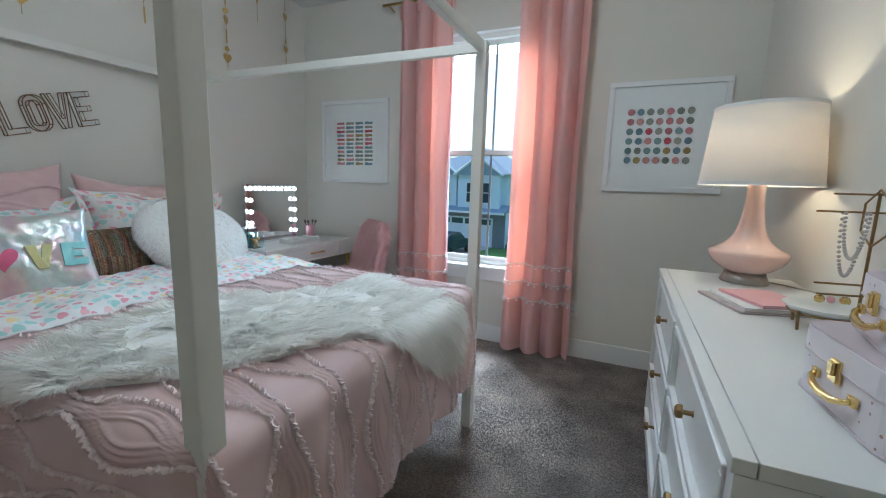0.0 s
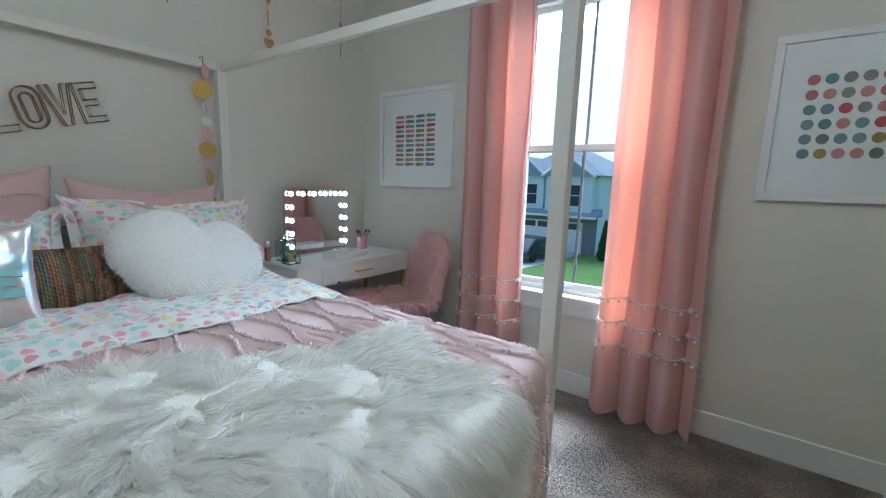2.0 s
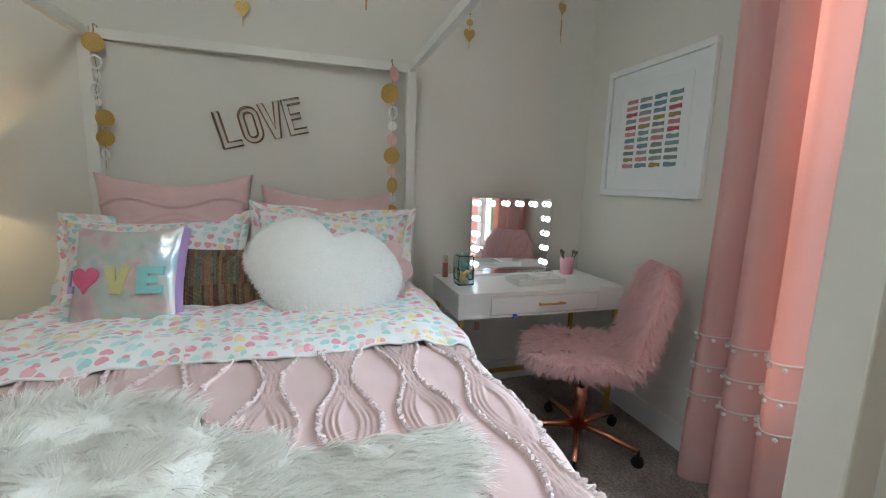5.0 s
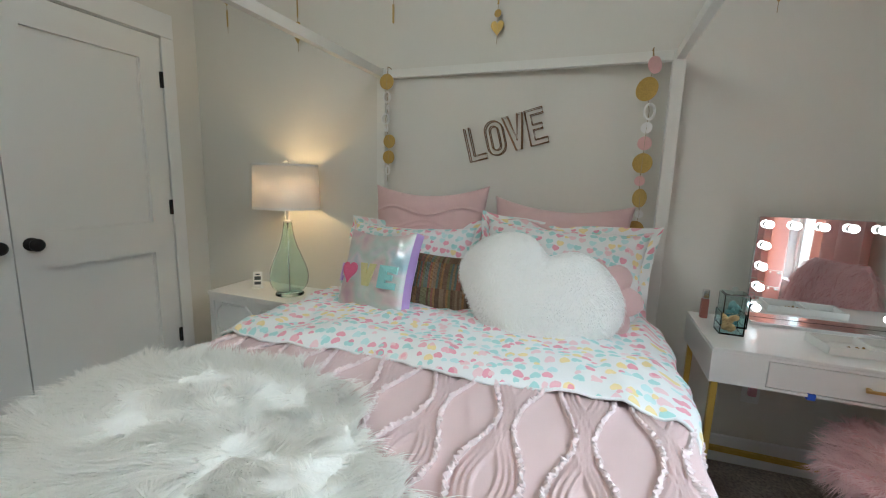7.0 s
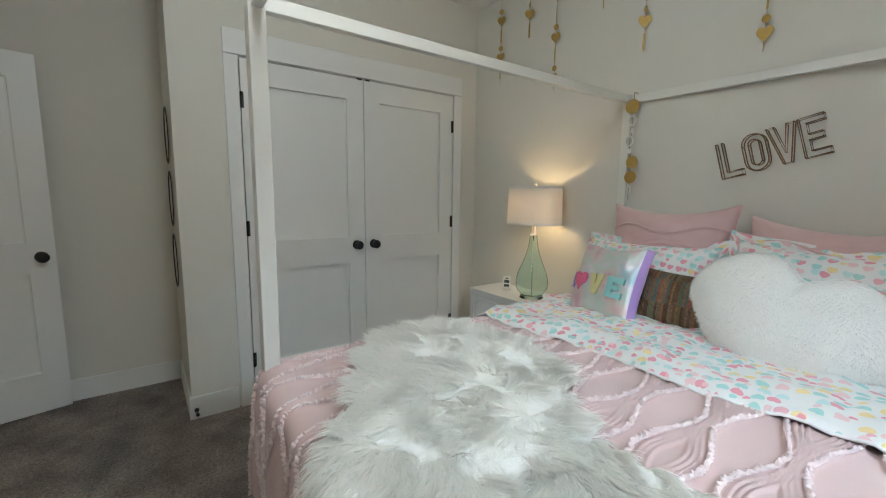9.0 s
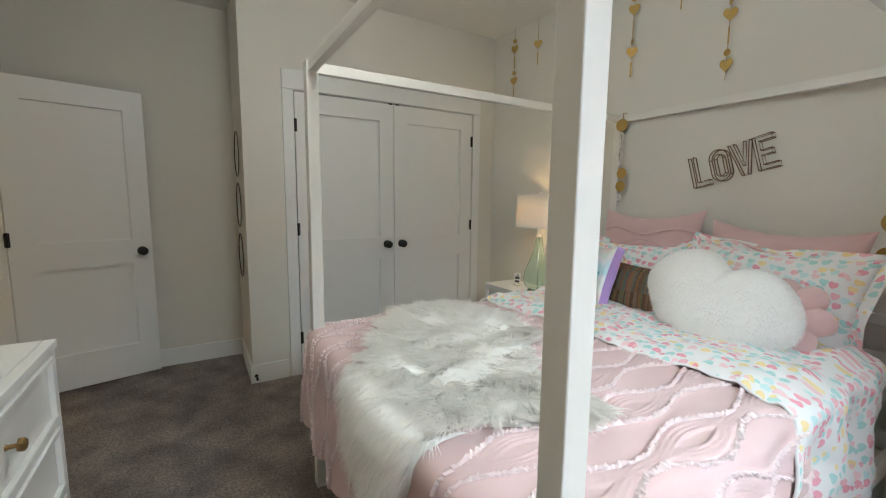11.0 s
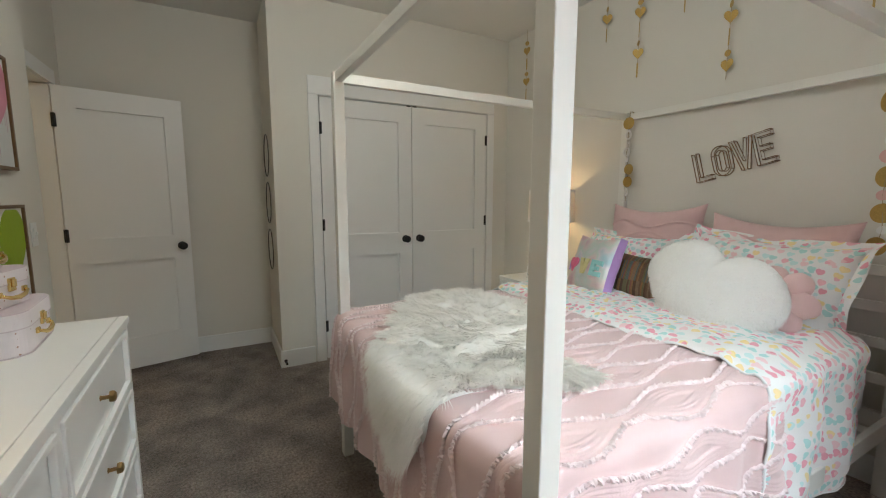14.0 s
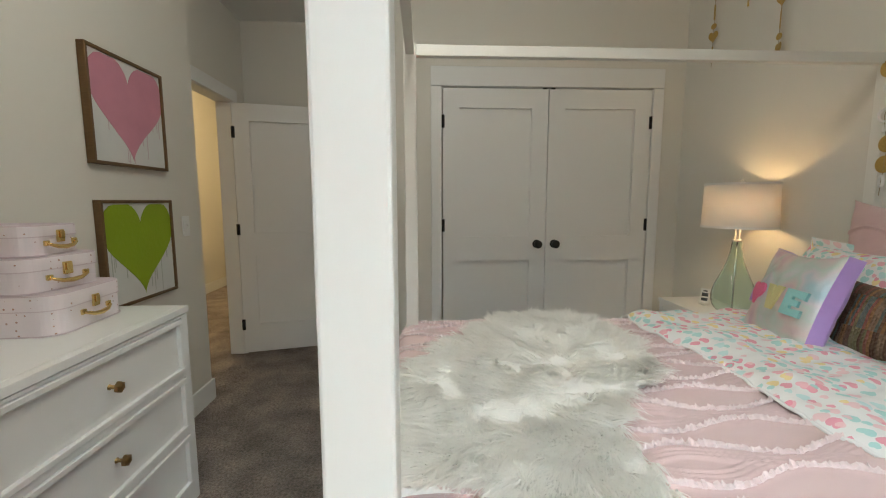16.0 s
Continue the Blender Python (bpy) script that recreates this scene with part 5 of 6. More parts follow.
# ---- dressing table corner ----
def desk():
    x0, x1, y0, y1, zt = -2.60, -2.148, 2.300, 3.246, 0.740
    t = thing("dressing_table", ((x0 + x1) / 2, (y0 + y1) / 2, 0), "white dressing table with one drawer and gold metal legs", "table")
    b = box(x0, x1 - 0.016, y0, y1, 0.622, zt - 0.002)
    part("body", b, M_LACQ, t)
    part("top", box(x0, x1, y0, y1, zt - 0.0019, zt + 0.010, bev=0.002, seg=1), M_LACQ, t)
    b = bmesh.new()
    for p in ((y0, 2.468, 0.622, zt - 0.002), (3.086, y1, 0.622, zt - 0.002), (2.468, 3.086, 0.622, 0.632), (2.468, 3.086, 0.727, zt - 0.002)):
        box(x1 - 0.016, x1, *p, bm=b)
    part("face_frame", b, M_LACQ, t)
    d = part("drawer_front", box(x1 - 0.0155, x1 - 0.001, 2.471, 3.083, 0.635, 0.724, bev=0.001, seg=1), M_LACQ, t)
    b = box(x1 + 0.018, x1 + 0.026, 2.722, 2.872, 0.677, 0.687, bev=0.002)
    for y in (2.737, 2.857):
        box(x1 - 0.001, x1 + 0.02, y - 0.005, y + 0.005, 0.678, 0.686, bm=b)
    part("handle", b, M_BRASS, d, "gold bar handle")
    s = 0.022
    for y in (y0 + 0.012, y1 - 0.012 - s):
        for x in (x0 + 0.02, x1 - 0.012 - s):
            part("leg", box(x, x + s, y, y + s, 0, 0.6215, bev=0.002, seg=1), M_GOLDLEG, t, "gold metal leg")
        part("stretcher", box(x0 + 0.02 + s, x1 - 0.012 - s, y, y + s, 0.12, 0.12 + s, bev=0.002, seg=1), M_GOLDLEG, t, "gold metal stretcher")
    part("stretcher", box(x0 + 0.02, x0 + 0.02 + s, y0 + 0.012 + s, y1 - 0.012 - s, 0.12, 0.12 + s, bev=0.002, seg=1), M_GOLDLEG, t, "gold metal stretcher")
    part("tape", box(x1 - 0.02, x1 + 0.001, 2.588, 2.610, 0.612, 0.6335), mat("blue_tape", (0.03, 0.10, 0.55), 0.6), t, "bit of blue tape")


M_GOLDLEG = mat("gold_paint", (0.56, 0.38, 0.08), 0.35, 0.7, var=0.08, scale=20)
desk()


def vanity_mirror():
    y0, y1, z0, z1, x = 2.510, 3.022, 0.767, 1.196, -2.572
    t = thing("vanity_mirror", (x + 0.02, (y0 + y1) / 2, 0.750), "frameless tabletop mirror edged with lit round bulbs", "mirror")
    part("mirror_back", box(x - 0.022, x - 0.002, y0, y1, z0, z1, bev=0.003), M_CHROME, t)
    part("mirror_glass", box(x - 0.0015, x + 0.002, y0 + 0.002, y1 - 0.002, z0 + 0.002, z1 - 0.002), M_MIRROR, t, "clear mirror glass")
    part("base", box(x - 0.05, x + 0.075, y0 + 0.0, y1 - 0.0, 0.7505, 0.768, bev=0.003), M_CHROME, t, "mirrored base strip")
    spots = [(y0 + 0.03 + k * (y1 - y0 - 0.06) / 5, z1 - 0.032) for k in range(6)]
    for s in (y0 + 0.03, y1 - 0.03):
        spots += [(s, z1 - 0.032 - k * 0.088) for k in range(1, 5)]
    for y, z in spots:
        b = lathe([(0.013, 0), (0.015, 0.006), (0.012, 0.009), (0, 0.009)], (0, 0, 0), 16)
        bmesh.ops.transform(b, matrix=Matrix.Translation((x + 0.002, y, z)) @ Matrix.Rotation(radians(90), 4, "Y"), verts=b.verts)
        h = part("bulb_holder", b, M_CHROME, t)
        b = bmesh.new()
        bmesh.ops.create_uvsphere(b, u_segments=16, v_segments=10, radius=0.0165)
        bmesh.ops.translate(b, verts=b.verts, vec=(x + 0.024, y, z))
        part("bulb", b, M_BULBW, h, "glowing white bulb", smooth=True)


vanity_mirror()


def open_tray():
    cx, cy, z = -2.32, 2.800, 0.7505
    t = thing("vanity_tray", (cx, cy, z), "shallow white compartment tray with small trinkets", "tray")
    m = pose(cx, cy, z, 0, 0, 4)
    part("tray_floor", box(-0.075, 0.075, -0.145, 0.145, 0, 0.004, m=m), M_LACQ, t)
    for p in ((-0.075, -0.067, -0.145, 0.145), (0.067, 0.075, -0.145, 0.145), (-0.067, 0.067, -0.145, -0.137), (-0.067, 0.067, 0.137, 0.145), (-0.067, 0.067, -0.004, 0.004)):
        part("tray_side", box(*p, 0.004, 0.032, bev=0.0015, seg=1, m=m), M_LACQ, t)
    rng = random.Random(3)
    b = bmesh.new()
    for k in range(9):
        s = bmesh.new()
        bmesh.ops.create_icosphere(s, subdivisions=1, radius=rng.uniform(0.005, 0.009))
        bmesh.ops.translate(s, verts=s.verts, vec=m @ Vector((rng.uniform(-0.04, 0.04), rng.uniform(-0.06, 0.03), 0.011)))
        join(b, s)
    tagged(part("trinket", b, M_ANTIQUE, t, "small bronze trinkets"), kind="stuff")


open_tray()


def brush_cup():
    cx, cy, z = -2.49, 3.110, 0.7505
    t = thing("brush_cup", (cx, cy, z), "pink tumbler holding makeup brushes", "cup")
    part("cup", lathe([(0, 0.0), (0.034, 0.0), (0.038, 0.004), (0.041, 0.098), (0.038, 0.098), (0.035, 0.008), (0, 0.006)], (cx, cy, z), 32), M_PINKCOV2, t, smooth=True)
    for dx, dy in ((0.016, 0.02), (-0.01, 0.026), (0.012, -0.022), (-0.02, -0.01)):
        s = part("brush_handle", tube([(cx + dx * 0.5, cy + dy * 0.5, z + 0.01), (cx + dx * 1.6, cy + dy * 1.9, z + 0.118)], 0.003, 8), M_BLACK, t)
        p = Vector((cx + dx * 1.6, cy + dy * 1.9, z + 0.118))
        d = Vector((dx * 1.1, dy * 1.4, 0.108)).normalized()
        part("bristles", tube([p, p + d * 0.012, p + d * 0.026], [0.004, 0.011, 0.006], 10), M_BRISTLE, s, "dark makeup bristles", smooth=True)


M_PINKCOV2 = mat("pink_tumbler", (0.66, 0.36, 0.42), 0.35, 0.2, var=0.04)
M_BRISTLE = mat("brush_bristle", (0.16, 0.11, 0.10), 0.9, var=0.3, scale=200)
brush_cup()
M_SPONGE = mat("peach_sponge", (0.80, 0.50, 0.24), 0.9, var=0.15, scale=60, bump=0.4)
M_TEALFILL = mat("teal_cotton", (0.30, 0.52, 0.52), 0.85, var=0.2, scale=60, bump=0.4)


def glass_jar(cx, cy, s, h, filler, label, lidded, seed):
    z = 0.7505
    t = thing("glass_jar", (cx, cy, z), label, "jar")
    w = s / 2
    b = bmesh.new()
    for p in ((-w, w, -w, w, 0, 0.006), (-w, -w + 0.004, -w, w, 0.006, h), (w - 0.004, w, -w, w, 0.006, h), (-w + 0.004, w - 0.004, -w, -w + 0.004, 0.006, h), (-w + 0.004, w - 0.004, w - 0.004, w, 0.006, h)):
        box(cx + p[0], cx + p[1], cy + p[2], cy + p[3], z + p[4], z + p[5], bm=b)
    part("glass_wall", b, M_JAR, t).visible_shadow = False
    rng = random.Random(seed)
    for k in range(7):
        b = bmesh.new()
        bmesh.ops.create_cube(b, size=1)
        bmesh.ops.bevel(b, geom=list(b.edges), offset=0.2, segments=2, affect="EDGES")
        m = Matrix.Translation((cx + rng.uniform(-0.3, 0.3) * w, cy + rng.uniform(-0.3, 0.3) * w, z + 0.02 + h * 0.08 * k)) @ Euler((rng.random() * 3, rng.random() * 3, rng.random() * 3)).to_matrix().to_4x4() @ Matrix.Diagonal((s * 0.42, s * 0.36, s * 0.2, 1))
        bmesh.ops.transform(b, matrix=m, verts=b.verts)
        part("filling", b, filler, t, smooth=True)
    if lidded:
        lid = part("lid", box(cx - w * 0.94, cx + w * 0.94, cy - w * 0.94, cy + w * 0.94, z + h + 0.0005, z + h + 0.007, bev=0.002), M_JAR, t)
        lid.visible_shadow = False
        part("lid_knob", lathe([(0.005, 0), (0.011, 0.008), (0.012, 0.014), (0.007, 0.021), (0, 0.022)], (cx, cy, z + h + 0.007), 14), M_JAR, lid, smooth=True)


glass_jar(-2.35, 2.395, 0.082, 0.085, M_SPONGE, "square glass jar of peach sponges", False, 5)
glass_jar(-2.46, 2.432, 0.088, 0.13, M_TEALFILL, "lidded square glass jar of teal pads", True, 6)


def lipstick_stand():
    cx, cy, z = -2.52, 2.345, 0.7505
    t = thing("cosmetic_bottle", (cx, cy, z), "slim rose-brown cosmetic bottle with clear cap", "bottle")
    part("bottle", box(cx - 0.014, cx + 0.014, cy - 0.014, cy + 0.014, z, z + 0.085, bev=0.004), mat("rose_brown_plastic", (0.40, 0.16, 0.13), 0.3), t)
    part("cap", box(cx - 0.012, cx + 0.012, cy - 0.012, cy + 0.012, z + 0.0855, z + 0.125, bev=0.003), M_CHROME, t)


lipstick_stand()


def fur_chair():
    t = thing("swivel_chair", (-1.97, 2.885, 0), "pink faux-fur swivel chair on a rose-gold star base", "chair")
    hx, hy = -1.975, 2.895
    fwd = Vector((-0.50, -0.866, 0)).normalized()
    right = Vector((-fwd.y, fwd.x, 0))
    sc = Vector((-2.000, 2.840, 0.465))

    def seat(u, v):
        """Seat and back are one bent shell: v runs from the front edge over the seat and up the back."""
        a = u * 2 - 1
        s = v * 0.93
        if s < 0.40:
            p = sc + fwd * (0.22 - s) + Vector((0, 0, 0.012 * (1 - s / 0.4)))
            hw = 0.228 * (1 - 0.30 * max(0, 1 - s / 0.14) ** 2)
            up = 0.025 * a * a
            nrm = Vector((0, 0, 1))
        else:
            th = min(1.0, (s - 0.40) / 0.16) * radians(76)
            r = 0.13
            p = sc + fwd * (0.22 - 0.40) - fwd * (r * math.sin(th)) + Vector((0, 0, r * (1 - math.cos(th))))
            rest = max(0.0, s - 0.56)
            dirv = -fwd * math.cos(th) + Vector((0, 0, math.sin(th)))
            p = p + dirv * rest
            hw = 0.228 * (1 - 0.42 * max(0, (s - 0.70) / 0.23) ** 2.2)
            up = 0.0
            nrm = fwd * math.sin(th) + Vector((0, 0, math.cos(th)))
        curl = 0.055 * a * a * (min(1, max(0, (s - 0.3) / 0.25)))
        return p + right * (a * hw) + Vector((0, 0, up)) + nrm * curl, nrm

    b = bmesh.new()
    rows = {1: [], -1: []}
    NU, NV = 22, 44
    for sg in (1, -1):
        for j in range(NV + 1):
            row = []
            for i in range(NU + 1):
                p, n = seat(i / NU, j / NV)
                e = min(1, 6 * min(i / NU, 1 - i / NU), 6 * min(j / NV, 1 - j / NV))
                row.append(b.verts.new(p + n * sg * 0.034 * math.sqrt(max(0, e * (2 - e)))))
            rows[sg].append(row)
        for j in range(NV):
            for i in range(NU):
                b.faces.new((rows[sg][j][i], rows[sg][j][i + 1], rows[sg][j + 1][i + 1], rows[sg][j + 1][i]))
    bmesh.ops.remove_doubles(b, verts=b.verts, dist=0.0005)
    bmesh.ops.recalc_face_normals(b, faces=b.faces)
    b.normal_update()
    faces = list(b.faces)
    areas = np.cumsum([f.calc_area() for f in faces])
    rng = random.Random(8)
    pts = []
    for _ in range(24000):
        f = faces[int(np.searchsorted(areas, rng.random() * areas[-1]))]
        vs = [v.co for v in f.verts]
        p = vs[0].lerp(vs[1], rng.random()).lerp(vs[-1].lerp(vs[2] if len(vs) > 3 else vs[-1], rng.random()), rng.random())
        pts.append((p, f.normal.copy()))
    part("shell", b, M_PINKSKIN, t, smooth=True)

    def lay(p):
        d = p - sc
        v = Vector((0, 0, -0.85)) if p.z > 0.56 else Vector((d.x * 1.6, d.y * 1.6, -0.45))
        return (v + Vector((n3(p.x * 12, p.y * 12, p.z * 12), n3(p.x * 12 + 3, p.y * 12, p.z * 12), 0)) * 0.55 + Vector((n3(p.x * 35, p.y * 35, p.z * 35), n3(p.x * 35 + 3, p.y * 35, p.z * 35), n3(p.x * 35, p.y * 35 + 8, p.z * 35))) * 0.3 + clump(p, 0.03, 9) * 0.5).normalized()

    lock_part("fur", locks(pts, 0.068, 0.0036, lay, rng, 0.12), M_PINKFUR, t, "long pink faux fur")
    part("column", lathe([(0, 0.085), (0.03, 0.085), (0.03, 0.30), (0.026, 0.305), (0, 0.305)], (hx, hy, 0), 24), M_ROSEGOLD, t, smooth=True)
    part("gas_lift", lathe([(0.014, 0.30), (0.014, 0.40), (0.06, 0.405), (0.06, 0.425), (0, 0.43)], (hx, hy, 0), 20), M_BLACK, t, "black gas lift", smooth=True)
    for k in range(5):
        a = radians(-38 + 72 * k)
        d = Vector((math.cos(a), math.sin(a), 0))
        p0, p1 = Vector((hx, hy, 0.105)), Vector((hx, hy, 0.078)) + d * 0.285
        part("spoke", tube([p0, p0.lerp(p1, 0.5) + Vector((0, 0, 0.008)), p1], [0.019, 0.016, 0.012], 10), M_ROSEGOLD, t, smooth=True)
        c = part("caster", lathe([(0, -0.013), (0.026, -0.013), (0.028, -0.009), (0.028, 0.009), (0.026, 0.013), (0, 0.013)], (0, 0, 0), 20), M_BLACK, t, "black twin caster")
        c.matrix_local = Matrix.Translation(p1 - Vector((0, 0, 0.05)) - ORIG[t.name]) @ Matrix.Rotation(a, 4, "Z") @ Matrix.Rotation(radians(90), 4, "X") @ Matrix.Translation(ORIG[t.name])
        part("stem", tube([p1 + Vector((0, 0, -0.03)), p1 + Vector((0, 0, 0.006))], 0.007, 8), M_BLACK, t)


fur_chair()

# ---- bedside ----
def nightstand():
    x0, x1, y0, y1, zt = -2.585, -2.262, -0.235, 0.42, 0.62
    t = thing("nightstand", ((x0 + x1) / 2, (y0 + y1) / 2, 0), "white nightstand with fretwork drawer fronts", "nightstand")
    part("top", box(x0, x1 + 0.006, y0 - 0.006, y1 + 0.006, zt - 0.026, zt, bev=0.003), M_LACQ, t)
    part("carcass", box(x0, x1 - 0.02, y0, y1, 0.10, zt - 0.028), M_LACQ, t)
    b = bmesh.new()
    for p in ((y0, y0 + 0.03, 0.10, zt - 0.028), (y1 - 0.03, y1, 0.10, zt - 0.028), (y0 + 0.03, y1 - 0.03, zt - 0.055, zt - 0.028), (y0 + 0.03, y1 - 0.03, 0.33, 0.35), (y0 + 0.03, y1 - 0.03, 0.10, 0.13)):
        box(x1 - 0.02, x1, *p, bm=b)
    part("face_frame", b, M_LACQ, t)
    for z0, z1 in ((0.352, zt - 0.057), (0.132, 0.328)):
        ya, yb = y0 + 0.033, y1 - 0.033
        d = part("drawer_front", box(x1 - 0.0195, x1 - 0.008, ya, yb, z0, z1, bev=0.001, seg=1), M_LACQ, t)
        cm, zm = (ya + yb) / 2, (z0 + z1) / 2
        for c0, c1 in ((ya + 0.012, cm - 0.012), (cm + 0.012, yb - 0.012)):
            c, hw, hh, cut = (c0 + c1) / 2, (c1 - c0) / 2, (z1 - z0) / 2 - 0.012, 0.045
            pts = [(c - hw + cut, zm + hh), (c + hw - cut, zm + hh), (c + hw, zm + hh - cut), (c + hw, zm - hh + cut), (c + hw - cut, zm - hh), (c - hw + cut, zm - hh), (c - hw, zm - hh + cut), (c - hw, zm + hh - cut)]
            part("fretwork", tube([(x1 - 0.006, y, z) for y, z in pts], 0.0075, 6, closed=True), M_LACQ, d)
        b = lathe([(0.006, 0), (0.006, 0.014), (0.014, 0.018), (0.014, 0.026), (0, 0.029)], (0, 0, 0), 16)
        bmesh.ops.transform(b, matrix=Matrix.Translation((x1 - 0.008, cm, zm)) @ Matrix.Rotation(radians(90), 4, "Y"), verts=b.verts)
        part("knob", b, M_ANTIQUE, d, "dark bronze knob", smooth=True)
    for x in (x0 + 0.03, x1 - 0.03):
        for y in (y0 + 0.03, y1 - 0.03):
            part("leg", tube([(x, y, 0), (x, y, 0.101)], [0.012, 0.02], 10), M_LACQ, t)


nightstand()


def card_holder():
    cx, cy, z = -2.42, -0.02, 0.621
    t = thing("sign_card", (cx, cy, z), "small printed card in a white stand", "card")
    part("stand", box(cx - 0.02, cx + 0.02, cy - 0.03, cy + 0.03, z, z + 0.012, bev=0.003, m=None), M_PLASTIC_W, t)
    m = Matrix.Translation((cx, cy, z + 0.012)) @ Matrix.Rotation(radians(35), 4, "Z") @ Matrix.Rotation(radians(-12), 4, "Y")
    c = part("card", box(-0.002, 0.002, -0.026, 0.026, 0, 0.09, m=m), M_PAPER, t)
    for z0, z1, w in ((0.04, 0.062, 0.018), (0.012, 0.03, 0.018), (0.07, 0.078, 0.012)):
        part("print_block", box(0.0021, 0.003, -w, w, z0, z1, m=m), M_DARKPRINT, c)


M_DARKPRINT = mat("dark_print", (0.05, 0.06, 0.07), 0.6)
card_holder()


# ---- pictures ----
ART = [(0.20, 0.29, 0.29), (0.45, 0.08, 0.10), (0.52, 0.24, 0.22), (0.20, 0.22, 0.17), (0.33, 0.24, 0.08), (0.16, 0.25, 0.30), (0.48, 0.19, 0.20), (0.28, 0.28, 0.23)]
ARTM = [mat("watercolour", c, 0.8, var=0.18, scale=60) for c in ART]


def picture_frame(t, x0, x1, z0, z1, y, depth=0.028, w=0.034):
    b = bmesh.new()
    for p in ((x0, x1, z1 - w, z1), (x0, x1, z0, z0 + w), (x0, x0 + w, z0 + w, z1 - w), (x1 - w, x1, z0 + w, z1 - w)):
        box(p[0], p[1], y - depth, y - 0.002, p[2], p[3], bev=0.002, seg=1, bm=b)
    part("frame", b, M_FRAMEW, t, "white wooden frame")
    part("mount", box(x0 + w, x1 - w, y - 0.014, y - 0.004, z0 + w, z1 - w), M_PAPER, t, "white paper sheet")
    b = bmesh.new()
    i = w + 0.075
    for p in ((x0 + i, x1 - i, z1 - i - 0.003, z1 - i), (x0 + i, x1 - i, z0 + i, z0 + i + 0.003), (x0 + i, x0 + i + 0.003, z0 + i, z1 - i), (x1 - i - 0.003, x1 - i, z0 + i, z1 - i)):
        box(p[0], p[1], y - 0.0155, y - 0.0135, p[2], p[3], bm=b)
    part("mount_edge", b, M_FRAMEW, t)
    g = part("glazing", box(x0 + w, x1 - w, y - 0.0225, y - 0.0205, z0 + w, z1 - w), M_PANE2, t, "clear picture glass")
    g.visible_shadow = False


M_PANE2 = mat("picture_glass", (1, 1, 1), 0.02, trans=1.0, var=0.0, ior=1.25)
rngp = random.Random(17)
t = thing("picture_bars", (-2.183, WY, 1.23), "white framed abstract of short coloured bars", "picture")
picture_frame(t, -2.530, -1.836, 1.231, 1.937, WY)
for c in range(4):
    for r in range(11):
        cx = -2.183 + (c - 1.5) * 0.098
        cz = 1.742 - r * 0.0345
        w = 0.040 + rngp.uniform(-0.004, 0.003)
        poly = [(cx - w, cz - 0.010), (cx - w * 0.3, cz - 0.0125), (cx + w * 0.4, cz - 0.009), (cx + w, cz - 0.011), (cx + w * 0.98, cz + 0.010), (cx + w * 0.2, cz + 0.0085), (cx - w * 0.5, cz + 0.012), (cx - w * 0.97, cz + 0.009)]
        b = prism([(x, z + rngp.uniform(-0.002, 0.002)) for x, z in poly], 0.0012)
        bmesh.ops.transform(b, matrix=Matrix(((1, 0, 0, 0), (0, 0, -1, WY - 0.0142), (0, 1, 0, 0), (0, 0, 0, 1))), verts=b.verts)
        part("painted_bar", b, ARTM[rngp.randrange(8)], t)
t = thing("picture_dots", (0.225, WY, 1.23), "white framed print of coloured watercolour dots", "picture")
picture_frame(t, -0.121, 0.573, 1.231, 1.937, WY)
dot = finish(lathe([(0, 0), (0.0215, 0), (0.0215, 0.0012), (0, 0.0012)], (0, 0, 0), 20), "painted_dot", None)
dots = []
for mt_ in ARTM:
    me = dot.copy()
    me.materials.append(mt_)
    dots.append(me)
for c in range(7):
    for r in range(6):
        mesh_part("painted_dot", dots[rngp.randrange(8)], t, Matrix.Translation((0.196 + (c - 3) * 0.0572, WY - 0.0142, 1.744 - r * 0.0615)) @ Matrix.Rotation(radians(90), 4, "X"))


def heart_canvas(y0, y1, z0, z1, color, streak, label):
    t = thing("heart_painting", (EX, (y0 + y1) / 2, z0), label, "painting", "heart paintings")
    x = EX
    b = bmesh.new()
    w = 0.014
    for p in ((y0, y1, z1 - w, z1), (y0, y1, z0, z0 + w), (y0, y0 + w, z0 + w, z1 - w), (y1 - w, y1, z0 + w, z1 - w)):
        box(x - 0.034, x - 0.001, *p, bev=0.0015, seg=1, bm=b)
    part("frame", b, M_FRAMEG, t, "slim bronze-brown frame")
    part("canvas", box(x - 0.024, x - 0.004, y0 + w, y1 - w, z0 + w, z1 - w), M_CANVAS, t, "white canvas")
    W, Hh = (y1 - y0) - 2 * w, (z1 - z0) - 2 * w
    cy, cz = (y0 + y1) / 2, (z0 + z1) / 2
    to = Matrix(((0, 0, -1, x - 0.0242), (1, 0, 0, 0), (0, 1, 0, 0), (0, 0, 0, 1)))
    poly = []
    n = 60
    for px, pz in heart_poly(W * 1.06, Hh * 0.98, n):
        nn = 1 + 0.03 * n3(px * 9 + y0, pz * 9, z0)
        poly.append((cy + max(-W / 2 + 0.002, min(W / 2 - 0.002, px * nn)), cz + 0.012 + max(-Hh / 2 + 0.002, min(Hh / 2 - 0.018, pz * nn))))
    b = prism(poly, 0.0015)
    bmesh.ops.transform(b, matrix=to, verts=b.verts)
    part("painted_heart", b, color, t)
    rng = random.Random(int(z0 * 100))
    for k in range(16):
        yy = cy + rng.uniform(-0.44, 0.44) * W
        zz1 = cz - Hh * 0.12 + abs(yy - cy) * 0.55
        zz0 = max(z0 + w + 0.004, zz1 - rng.uniform(0.06, 0.24))
        part("paint_drip", box(x - 0.0247, x - 0.0241, yy - rng.uniform(0.0012, 0.004), yy + 0.002, zz0, zz1), streak, t)


